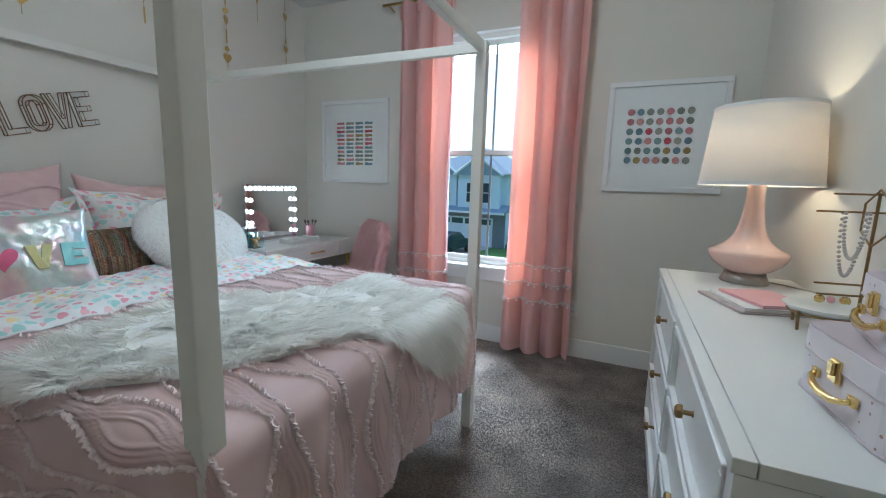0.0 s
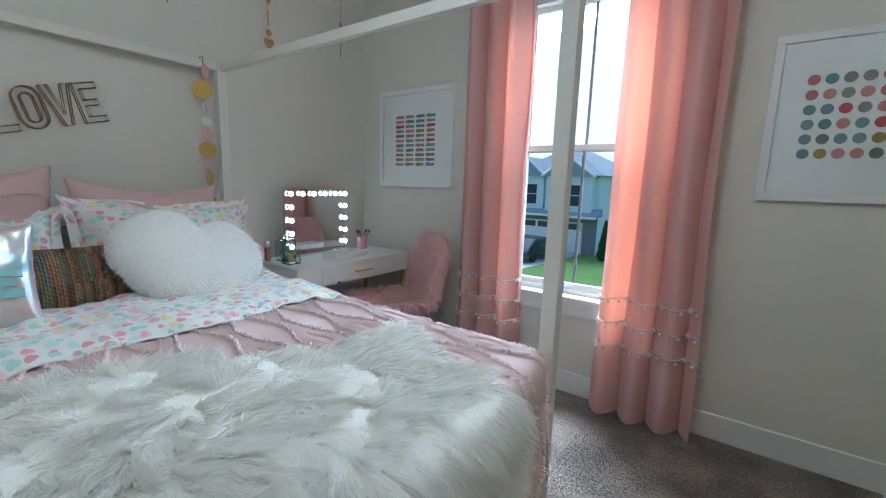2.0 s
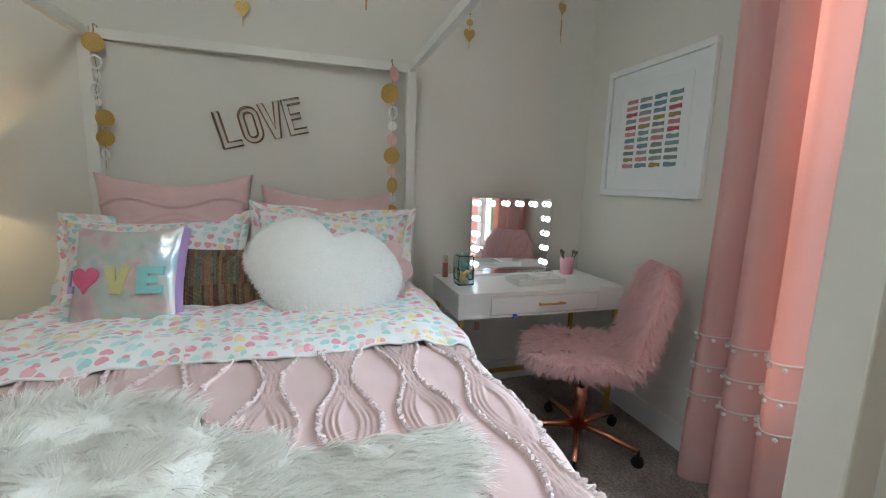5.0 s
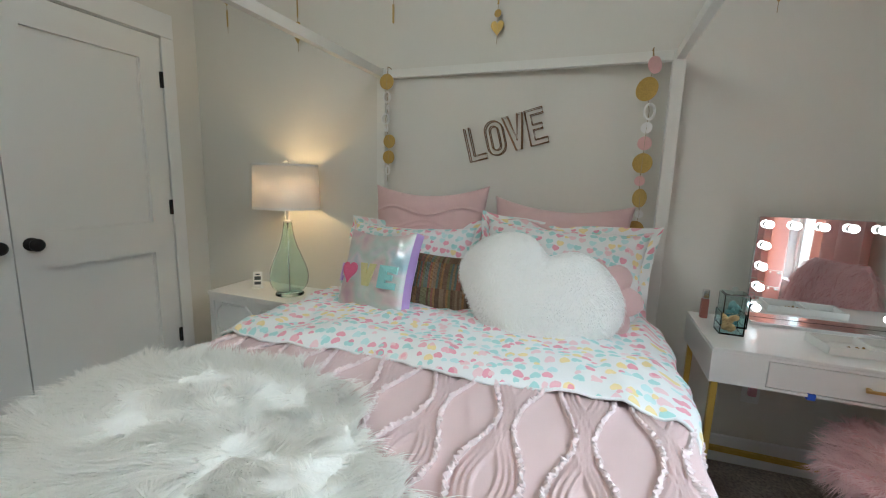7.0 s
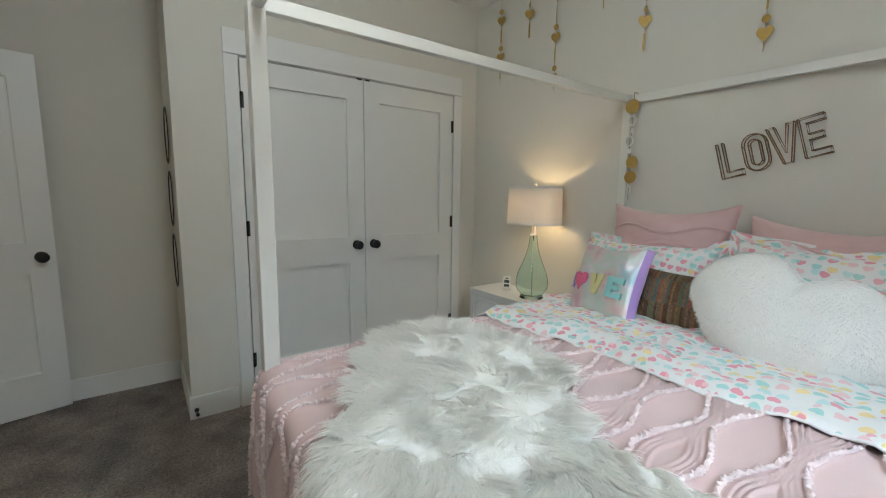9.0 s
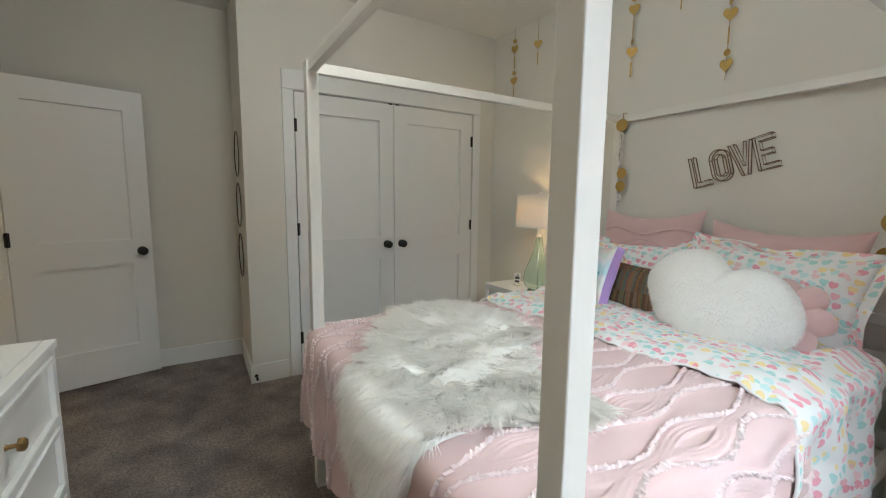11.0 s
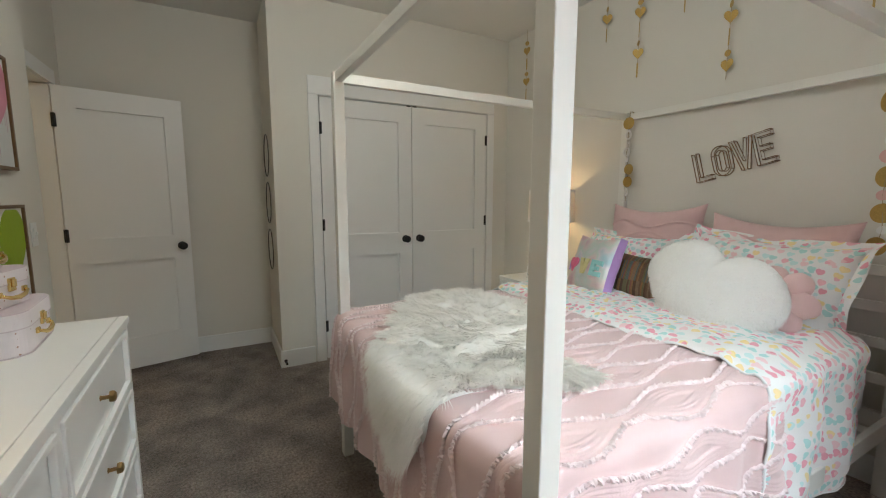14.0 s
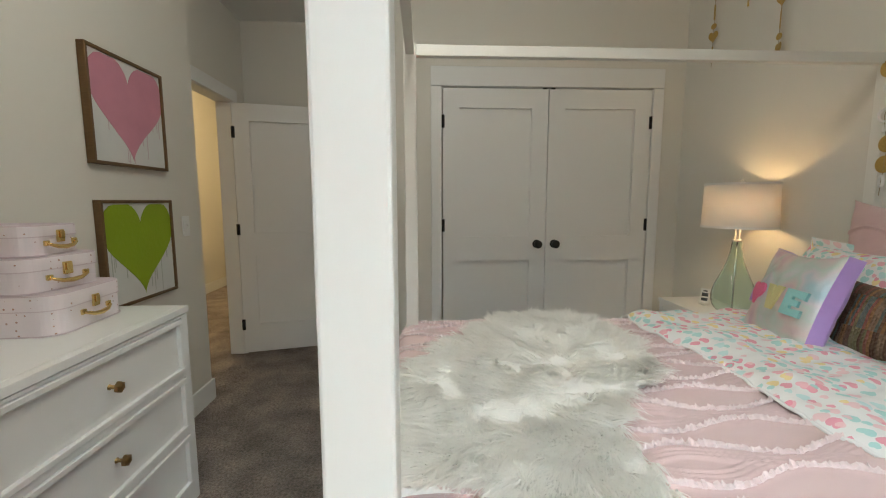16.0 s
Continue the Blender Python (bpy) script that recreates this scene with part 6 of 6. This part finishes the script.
M_CANVAS = mat("white_canvas", (0.68, 0.68, 0.66), 0.85, var=0.06, scale=9, bump=0.3, bscale=700)
M_PAINTPK = mat("pink_paint", (0.60, 0.26, 0.34), 0.6, var=0.14, scale=7, bump=0.3, bscale=60)
M_PAINTGR = mat("lime_paint", (0.27, 0.38, 0.012), 0.6, var=0.08, scale=7, bump=0.3, bscale=60)
M_DRIPPK = mat("pink_drip", (0.58, 0.48, 0.50), 0.7, var=0.1, scale=30)
M_DRIPGR = mat("grey_drip", (0.46, 0.47, 0.42), 0.7, var=0.1, scale=30)
heart_canvas(0.156, 0.650, 1.428, 1.910, M_PAINTPK, M_DRIPPK, "canvas of a dripping pink heart in bronze frame")
heart_canvas(0.150, 0.644, 0.800, 1.278, M_PAINTGR, M_DRIPGR, "canvas of a dripping lime-green heart in bronze frame")


# ---- wire word on the wall above the bed ----
def wire_word():
    t = thing("wire_letters", (-2.64, 1.39, 1.4), "copper wire letters spelling LOVE, hung askew above the bed", "wall letters")
    ang = radians(15.2)
    o = Vector((0, 1.244, 1.400))
    ax, up = Vector((0, math.cos(ang), math.sin(ang))), Vector((0, -math.sin(ang), math.cos(ang)))
    hh = 0.173
    M_WIRE = mat("copper_wire", (0.26, 0.16, 0.09), 0.35, 1.0, var=0.2, scale=60)

    def P(a, c, d):
        p = o + ax * (a * 0.985) + up * (c * 0.985)
        return Vector((HX(p.y) + 0.004 + d, p.y, p.z))

    def letter(outline, inner=None, w=0.1):
        b = bmesh.new()
        for loop in ([outline] + ([inner] if inner else [])):
            for d in (0.003, 0.036):
                tube([P(a, c, d) for a, c in loop], 0.0027, 6, bm=b, closed=True)
            step = 1 if len(loop) < 14 else 4
            for a, c in loop[::step]:
                tube([P(a, c, 0.003), P(a, c, 0.036)], 0.0023, 6, bm=b)
        part("letter", b, M_WIRE, t, smooth=True)

    s = 0.026
    letter([(0, 0), (0.088, 0), (0.088, s), (s, s), (s, hh), (0, hh)])

    def stadium(cx, w, z0, z1, n=8):
        r = w / 2
        return [(cx + r * math.cos(math.pi * k / n), z1 - r + r * math.sin(math.pi * k / n)) for k in range(n + 1)] + [(cx - r * math.cos(math.pi * k / n), z0 + r - r * math.sin(math.pi * k / n)) for k in range(n + 1)]

    letter(stadium(0.150, 0.092, 0, hh), stadium(0.150, 0.042, 0.026, hh - 0.026))
    letter([(0.205, hh), (0.232, hh), (0.256, 0.05), (0.280, hh), (0.307, hh), (0.270, 0), (0.242, 0)])
    letter([(0.318, 0), (0.405, 0), (0.405, s), (0.344, s), (0.344, 0.074), (0.390, 0.074), (0.390, 0.100), (0.344, 0.100), (0.344, hh - s), (0.405, hh - s), (0.405, hh), (0.318, hh)])


wire_word()


# ---- paper garlands ----
M_THREAD = mat("beige_thread", (0.42, 0.34, 0.22), 0.9, var=0.1)


def flat_piece(poly, p, yaw, depth=0.0012):
    b = prism(poly, depth)
    m = Matrix.Translation(p) @ Matrix.Rotation(radians(yaw), 4, "Z") @ Matrix(((0, 0, 1, 0), (1, 0, 0, 0), (0, 1, 0, 0), (0, 0, 0, 1)))
    bmesh.ops.transform(b, matrix=m, verts=b.verts)
    return b


def heart_string(y, zb, seed):
    rng = random.Random(seed)
    x = HX(y) + 0.035
    t = thing("heart_garland", (x, y, zb), "gold card heart garland hanging from the ceiling", "garland", "gold heart garlands")
    part("thread", tube([(x, y, H - 0.001), (x, y, zb)], 0.0016, 5), M_THREAD, t)
    z = zb + (0.035 if seed % 2 else 0.0)
    k = seed % 3
    while z < H - 0.10:
        kind = k % 3
        yaw = rng.uniform(-35, 35)
        if kind == 0:
            part("card_heart", flat_piece(heart_poly(0.066, 0.072, 28), (x, y, z + 0.036), yaw), M_GOLDCARD, t)
            z += 0.085
        elif kind == 1:
            part("card_disc", flat_piece([(0.018 * math.cos(a * 0.3142), 0.018 * math.sin(a * 0.3142)) for a in range(20)], (x, y, z + 0.02), yaw), M_GOLDCARD, t)
            z += 0.055
        else:
            part("card_bar", flat_piece([(-0.005, -0.045), (0.005, -0.045), (0.005, 0.045), (-0.005, 0.045)], (x, y, z + 0.05), yaw), M_GOLDCARD, t)
            z += 0.115
        k += 1


for i, (y, zb) in enumerate(((-0.275, 2.13), (-0.01, 2.385), (0.215, 2.0), (0.545, 2.40), (0.80, 2.10), (1.091, 2.406), (1.35, 1.965), (1.92, 2.12), (2.49, 2.01), (2.782, 2.43), (3.08, 2.125))):
    heart_string(y, zb, {0: 5, 1: 2, 2: 3, 3: 8, 4: 2, 5: 8, 6: 9, 7: 8, 8: 9, 9: 2, 10: 5}[i])


def post_garland(y, z1, seq, label, seed):
    rng = random.Random(seed)
    x = HX1 + 0.012
    t = thing("disc_garland", (x, y, z1), label, "garland", "disc garlands on the bed")
    pts = [(x, y, PT - 0.002)]
    z = PT - 0.03
    for kind, r in seq:
        yy = y + rng.uniform(-0.012, 0.012)
        z -= r
        yaw = rng.uniform(-40, 40)
        circ = [(r * math.cos(a * 0.2618), r * math.sin(a * 0.2618)) for a in range(24)]
        if kind == "ring":
            ring = [Vector((x, yy, z)) + Matrix.Rotation(radians(yaw), 3, "Z") @ Vector((0, p[0] * 0.7, p[1])) for p in circ]
            part("paper_ring", tube(ring, 0.0055, 6, closed=True), M_CARD_WH, t, "white paper ring")
        else:
            part("paper_disc", flat_piece(circ, (x, yy, z), yaw), {"gold": M_GOLDCARD, "pink": M_CARD_PK, "white": M_CARD_WH}[kind], t, {"gold": "gold card disc", "pink": "pink card disc", "white": "white card disc"}[kind])
        pts.append((x, yy, z))
        z -= r + 0.012
    pts.append((x, y, z1))
    part("thread", tube(pts, 0.0016, 5), M_THREAD, t)
    part("hook", tube([(x, y, PT - 0.03), (x, y, PT + 0.004), (x - 0.03, y, PT + 0.006), (x - 0.045, y, PT - 0.002)], 0.0022, 6), M_ANTIQUE, t)


post_garland(2.045, 1.10, [("pink", 0.036), ("gold", 0.05), ("ring", 0.032), ("white", 0.024), ("pink", 0.03), ("gold", 0.044), ("pink", 0.022), ("gold", 0.042), ("white", 0.018), ("gold", 0.04)], "garland of pink, gold and white discs on the bedpost", 2)
post_garland(0.778, 1.29, [("gold", 0.04), ("ring", 0.026), ("white", 0.018), ("ring", 0.026), ("white", 0.016), ("gold", 0.036), ("gold", 0.036), ("ring", 0.022)], "garland of gold discs and white rings on the bedpost", 3)


# ---- small wall things ----
def plate(name, m, label, kind):
    """A wall plate facing +z of m."""
    t = thing(name, m.translation, label, "switch" if kind == "switch" else "outlet")
    part("cover_plate", box(-0.036, 0.036, -0.058, 0.058, 0, 0.006, bev=0.003, m=m), M_PLASTIC_W, t)
    if kind == "switch":
        part("toggle", box(-0.017, 0.017, -0.033, 0.033, 0.006, 0.010, bev=0.002, m=m), M_PLASTIC_W, t)
        part("lever", box(-0.005, 0.005, -0.002, 0.012, 0.010, 0.018, bev=0.002, m=m), M_PLASTIC_W, t)
    else:
        for s in (-0.02, 0.02):
            r = part("socket", box(-0.014, 0.014, s - 0.013, s + 0.013, 0.006, 0.008, bev=0.002, m=m), M_PLASTIC_W, t)
            for a in (-0.006, 0.006):
                part("slot", box(a - 0.0012, a + 0.0012, s - 0.004, s + 0.005, 0.008, 0.0086, m=m), M_BLACK, r)
    return t


TO_Y = Matrix(((1, 0, 0, 0), (0, 0, -1, 0), (0, 1, 0, 0), (0, 0, 0, 1)))
TO_X = Matrix(((0, 0, 1, 0), (1, 0, 0, 0), (0, 1, 0, 0), (0, 0, 0, 1)))
TO_MX = Matrix(((0, 0, -1, 0), (-1, 0, 0, 0), (0, 1, 0, 0), (0, 0, 0, 1)))
plate("light_switch", Matrix.Translation((EX, -0.02, 1.130)) @ TO_MX, "white toggle light switch on the wall", "switch")
plate("wall_outlet", Matrix.Translation((-0.243, WY, 0.362)) @ TO_Y, "white double power outlet on the wall", "outlet")
o2 = plate("wall_outlet", Matrix.Translation((HX(2.62), 2.62, 0.375)) @ TO_X, "white outlet with a pink plug-in under the table", "outlet")
part("plug", box(HX(2.62) + 0.008, HX(2.62) + 0.03, 2.604, 2.636, 0.36, 0.41, bev=0.004), M_PINKCOV2, o2, "dusty pink plug-in")


def door_stop():
    t = thing("door_stop", (PX - 0.02, CY + 0.014, 0.055), "small black spring door stop on the baseboard", "door stop")
    part("foot", tube([(PX - 0.02, CY + 0.014, 0.055), (PX - 0.02, CY + 0.022, 0.055)], 0.012, 12), M_BLACK, t)
    part("rod", tube([(PX - 0.02, CY + 0.02, 0.055), (PX - 0.02, CY + 0.065, 0.052)], 0.004, 8), M_BLACK, t)
    part("tip", tube([(PX - 0.02, CY + 0.062, 0.052), (PX - 0.02, CY + 0.078, 0.051)], 0.009, 10), M_BLACK, t)


door_stop()
for z in (1.64, 1.265, 0.885):
    t = thing("round_mirror", (PX, -0.93, z), "round wall mirror with a thin dark rim", "mirror", "column of round mirrors")
    ringp = [(PX + 0.010, -0.93 + 0.165 * math.cos(k * math.pi / 24), z + 0.165 * math.sin(k * math.pi / 24)) for k in range(48)]
    part("rim", tube(ringp, 0.0028, 8, closed=True), M_BLACK, t, "thin dark metal rim", smooth=True)
    b = lathe([(0, 0.003), (0.163, 0.003), (0.163, 0.009), (0, 0.009)], (0, 0, 0), 48)
    bmesh.ops.transform(b, matrix=Matrix.Translation((PX, -0.93, z)) @ Matrix.Rotation(radians(90), 4, "Y"), verts=b.verts)
    part("mirror_glass", b, M_MIRROR, t)

# ceiling lights: an unseen one added over the walkway as fill, and the hall's
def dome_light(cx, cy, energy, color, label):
    t = thing("unseen_ceiling_light", (cx, cy, H), label, "light")
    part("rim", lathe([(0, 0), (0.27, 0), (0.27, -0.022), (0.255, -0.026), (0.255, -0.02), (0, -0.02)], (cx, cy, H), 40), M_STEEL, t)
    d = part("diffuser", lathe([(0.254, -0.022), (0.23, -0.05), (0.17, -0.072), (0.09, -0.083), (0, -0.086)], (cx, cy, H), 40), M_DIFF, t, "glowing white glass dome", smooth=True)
    lamp("unseen_ceiling_lamp", "POINT", pose(cx, cy, H - 0.30), energy, color, radius=0.2)


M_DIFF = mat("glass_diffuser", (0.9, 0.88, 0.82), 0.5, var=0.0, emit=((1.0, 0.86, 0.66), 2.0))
# added out of view to brighten walls far from the window
dome_light(-0.60, 1.30, ROOM_FILL_E, (1.0, 0.97, 0.91), "unseen flush glass ceiling light added as fill")
dome_light(1.6, -2.2, HALL_E, (1.0, 0.70, 0.36), "unseen flush glass ceiling light added as fill in the hall")


# ---- outside ----
GZ = -2.9
M_LAWN = mat("lawn_grass", (0.11, 0.22, 0.05), 0.95, var=0.3, scale=0.6, bump=0.6, bscale=30)
M_CONC = mat("concrete_paving", (0.46, 0.44, 0.41), 0.85, var=0.1, scale=2, bump=0.2, bscale=60)
M_ASPH = mat("asphalt", (0.055, 0.055, 0.055), 0.9, var=0.2, scale=3)
M_SIDING = mat("blue_grey_siding", (0.70, 0.75, 0.79), 0.7, var=0.05, scale=2)
M_STONEV = mat("grey_brick", (0.26, 0.25, 0.25), 0.85, var=0.25, scale=5)
M_ROOF = mat("blue_grey_shingles", (0.28, 0.34, 0.40), 0.85, var=0.25, scale=9, bump=0.5, bscale=30)
M_WTRIM = mat("house_white_trim", (0.78, 0.78, 0.77), 0.6, var=0.03)
M_DARKGL = mat("dark_window_glass", (0.05, 0.07, 0.09), 0.05, var=0.1, spec=0.8)
solid("ground", box(-300, 300, WY + 0.5, 600, GZ - 0.3, GZ), M_LAWN, "green mown lawn between the houses", "lawn", "structure")
RH = Matrix.Translation((-7.3, 27.0, GZ)) @ Matrix.Rotation(radians(-6), 4, "Z") @ Matrix.Scale(0.88, 4)
solid("driveway", box(-6.4, -0.9, -10, -0.02, 0.0, 0.04, m=RH), M_CONC, "pale concrete driveway before the garage", "driveway", "structure")
solid("pavement", box(-60, 60, 16.2, 17.5, GZ, GZ + 0.05), M_CONC, "pale concrete pavement by the lawn", "pavement", "structure")


def house(m, label, simple=False):
    t = thing("house", m.translation, label, "house")
    W, D, E = 7.4, 9.0, 5.6

    def add(name, b, mt_, parent=None, lab=""):
        bmesh.ops.transform(b, matrix=m, verts=b.verts)
        return part(name, b, mt_, parent or t, lab)

    add("wall", box(-W, 0, 0, D, 0, E), M_SIDING)
    for k in range(26):
        add("siding_board", box(-0.0, 0.025, 0.1, D - 0.1, 0.4 + k * 0.2, 0.4 + k * 0.2 + 0.17), M_SIDING)
    b = box(-W, 0, -0.06, 0, 0, 2.75)
    add("brick_front", b, M_STONEV, None, "grey brick lower front")
    # main hipped roof
    b = bmesh.new()
    o = 0.4
    lo = [b.verts.new(p) for p in ((-W - o, -o, E), (o, -o, E), (o, D + o, E), (-W - o, D + o, E))]
    hi = [b.verts.new(p) for p in ((-W * 0.5, D * 0.32, E + 2.3), (-W * 0.5, D * 0.68, E + 2.3))]
    for f in ((lo[0], lo[1], hi[0]), (lo[1], lo[2], hi[1], hi[0]), (lo[2], lo[3], hi[1]), (lo[3], lo[0], hi[0], hi[1]), (lo[3], lo[2], lo[1], lo[0])):
        b.faces.new(f)
    add("roof", b, M_ROOF)
    # front gable
    for gx, gw, gy in ((-2.1, 1.75, -0.55), (-5.6, 1.5, -0.4)):
        add("gable_wall", box(gx - gw, gx + gw, gy, 0.2, 2.8, E), M_SIDING)
        b = bmesh.new()
        vs = [b.verts.new(p) for p in ((gx - gw - 0.25, gy - 0.25, E - 0.1), (gx + gw + 0.25, gy - 0.25, E - 0.1), (gx, gy - 0.25, E + 1.35), (gx - gw - 0.25, 3.2, E - 0.1), (gx + gw + 0.25, 3.2, E - 0.1), (gx, 3.2, E + 1.35))]
        for f in ((0, 1, 2), (1, 4, 5, 2), (0, 2, 5, 3), (3, 5, 4), (0, 3, 4, 1)):
            b.faces.new([vs[i] for i in f])
        add("gable_roof", b, M_ROOF)
        b = bmesh.new()
        tube([(gx - gw - 0.3, gy - 0.28, E - 0.12), (gx, gy - 0.28, E + 1.34)], 0.1, 4, bm=b)
        tube([(gx + gw + 0.3, gy - 0.28, E - 0.12), (gx, gy - 0.28, E + 1.34)], 0.1, 4, bm=b)
        add("bargeboard", b, M_WTRIM)
        for wx in (gx - 0.55, gx + 0.55):
            w = add("window", box(wx - 0.5, wx + 0.5, gy - 0.06, gy - 0.005, 3.35, 5.0), M_WTRIM, None, "white framed window")
            add("pane", box(wx - 0.4, wx + 0.4, gy - 0.09, gy - 0.065, 3.45, 4.15), M_DARKGL, w)
            add("pane", box(wx - 0.4, wx + 0.4, gy - 0.09, gy - 0.065, 4.22, 4.9), M_DARKGL, w)
    # porch roof over the garage
    b = bmesh.new()
    vs = [b.verts.new(p) for p in ((-W - 0.2, -1.1, 2.75), (0.3, -1.1, 2.75), (0.3, -0.0, 3.3), (-W - 0.2, -0.0, 3.3), (-W - 0.2, -0.0, 2.75), (0.3, -0.0, 2.75))]
    for f in ((0, 1, 2, 3), (0, 4, 5, 1), (1, 5, 2), (0, 3, 4)):
        b.faces.new([vs[i] for i in f])
    add("porch_roof", b, M_ROOF)
    add("fascia", box(-W - 0.2, 0.3, -1.16, -1.1, 2.62, 2.78), M_WTRIM)
    g = add("garage_door", box(-5.9, -1.0, -0.12, -0.065, 0, 2.25), M_WTRIM, None, "white panelled garage door")
    for i in range(4):
        for k in range(4):
            add("panel", box(-5.75 + k * 1.2, -4.75 + k * 1.2, -0.15, -0.125, 0.1 + i * 0.54, 0.52 + i * 0.54), M_DARKGL if i == 3 else M_WTRIM, g)
    for y in (2.5, 6.0):
        w = add("window", box(0.03, 0.10, y - 0.55, y + 0.55, 3.4, 5.0), M_WTRIM, None, "white framed window")
        add("pane", box(0.105, 0.13, y - 0.45, y + 0.45, 3.5, 4.9), M_DARKGL, w)


house(RH, "two-storey blue-grey sided house with gables and garage")
house(Matrix.Translation((0.0, 80, GZ - 2.0)) @ Matrix.Rotation(radians(-20), 4, "Z"), "distant blue-grey house beyond the lawn")


def car():
    m = RH @ Matrix.Translation((-2.3, -4.6, 0.04)) @ Matrix.Rotation(radians(90), 4, "Z")
    t = thing("parked_car", m.translation, "dark blue-grey parked hatchback on the driveway", "car")
    prof = [(-2.1, 0.35), (-2.12, 0.75), (-1.9, 0.95), (-1.3, 1.45), (0.2, 1.5), (0.95, 1.02), (1.9, 0.85), (2.1, 0.62), (2.1, 0.35)]
    M_CAR = mat("car_paint", (0.05, 0.07, 0.10), 0.25, 0.3, coat=0.6)
    b = prism(prof, 1.7)
    bmesh.ops.transform(b, matrix=Matrix(((1, 0, 0, 0), (0, 0, 1, -0.85), (0, 1, 0, 0), (0, 0, 0, 1))), verts=b.verts)
    bmesh.ops.bevel(b, geom=list(b.edges), offset=0.05, segments=2, affect="EDGES")
    bmesh.ops.transform(b, matrix=m, verts=b.verts)
    part("body", b, M_CAR, t, smooth=False)
    for s in (-1, 1):
        b = prism([(-1.55, 1.02), (-1.2, 1.4), (0.15, 1.43), (0.75, 1.04)], 0.02)
        bmesh.ops.transform(b, matrix=m @ Matrix(((1, 0, 0, 0), (0, 0, 1, 0.86 * s - 0.01), (0, 1, 0, 0), (0, 0, 0, 1))), verts=b.verts)
        part("side_window", b, M_DARKGL, t)
        for x in (-1.35, 1.35):
            b = lathe([(0, -0.1), (0.3, -0.1), (0.33, -0.06), (0.33, 0.06), (0.3, 0.1), (0, 0.1)], (0, 0, 0), 20)
            bmesh.ops.transform(b, matrix=m @ Matrix.Translation((x, 0.78 * s, 0.33)) @ Matrix.Rotation(radians(90), 4, "X"), verts=b.verts)
            part("wheel", b, M_BLACK, t)


car()


def leafy(name, base, h, r, shape, color, seed, n, label, category):
    t = thing(name, base, label, category)
    rng = random.Random(seed)
    part("trunk", tube([base, Vector(base) + Vector((0, 0, h * 0.5))], [0.08, 0.03], 8), mat("bark", (0.12, 0.08, 0.05), 0.9, var=0.3), t)
    verts, faces = [], []
    for _ in range(n):
        f = rng.random()
        z = f * h
        rr = r * (math.sin(math.pi * min(1, (f * 0.93 + 0.07))) ** 0.7 if shape == "round" else (1 - f) ** 0.75 * min(1, f * 9 + 0.3))
        a = rng.uniform(0, 2 * math.pi)
        d = rr * (rng.random() ** 0.4) * (1 + 0.25 * n3(math.cos(a) * 2 + seed, math.sin(a) * 2, z))
        p = Vector(base) + Vector((d * math.cos(a), d * math.sin(a), z + 0.05))
        u = Vector((rng.gauss(0, 1), rng.gauss(0, 1), rng.gauss(0, 1))).normalized() * rng.uniform(0.04, 0.09)
        w = Vector((rng.gauss(0, 1), rng.gauss(0, 1), rng.gauss(0, 1))).normalized() * rng.uniform(0.03, 0.06)
        i = len(verts)
        verts += [p - u, p + w, p + u, p - w]
        faces.append((i, i + 1, i + 2, i + 3))
    lock_part("foliage", (verts, faces), mat("leaf_green", color, 0.8, var=0.4, scale=3), t)


leafy("cypress", RH @ Vector((1.2, -1.6, 0)), 2.3, 0.42, "cone", (0.03, 0.10, 0.03), 4, 2600, "small conical dark green cypress by the house", "tree")
leafy("shrub", Vector((-5.0, 31.0, GZ)), 2.4, 1.5, "round", (0.09, 0.17, 0.03), 6, 2600, "yellow-green rounded shrub on the lawn", "shrub")
leafy("shrub", Vector((-2.6, 29.0, GZ)), 2.8, 1.9, "round", (0.08, 0.15, 0.03), 7, 2600, "yellow-green rounded shrub on the lawn", "shrub")


# ---- carpet tufts where the floor is seen near by ----
def carpet_tufts():
    rng = np.random.default_rng(5)
    n = 110000
    x = rng.uniform(-0.72, DX, n)
    y = rng.uniform(-1.2, WY - 0.02, n)
    keep = ~((x > EX - 0.02) & (y > -0.19)) & ~((x < PX + 0.02) & (y < CY + 0.02))
    x, y = x[keep], y[keep]
    k = len(x)
    a = rng.uniform(0, 2 * math.pi, k)
    w = rng.uniform(0.0018, 0.0032, k)
    h = rng.uniform(0.004, 0.009, k)
    lx, ly = rng.normal(0, 0.004, k), rng.normal(0, 0.004, k)
    v = np.empty((k, 3, 3))
    v[:, 0] = np.stack([x - w * np.cos(a), y - w * np.sin(a), np.full(k, -0.001)], 1)
    v[:, 1] = np.stack([x + w * np.cos(a), y + w * np.sin(a), np.full(k, -0.001)], 1)
    v[:, 2] = np.stack([x + lx, y + ly, h], 1)
    me = bpy.data.meshes.new("carpet_pile")
    me.vertices.add(3 * k)
    me.vertices.foreach_set("co", v.reshape(-1))
    me.loops.add(3 * k)
    me.loops.foreach_set("vertex_index", np.arange(3 * k))
    me.polygons.add(k)
    me.polygons.foreach_set("loop_start", np.arange(0, 3 * k, 3))
    me.update(calc_edges=True)
    me.materials.append(M_CARPET)
    ob = new("carpet_pile", me)
    ob.parent = bpy.data.objects["floor"]
    tagged(ob, kind="stuff")


carpet_tufts()
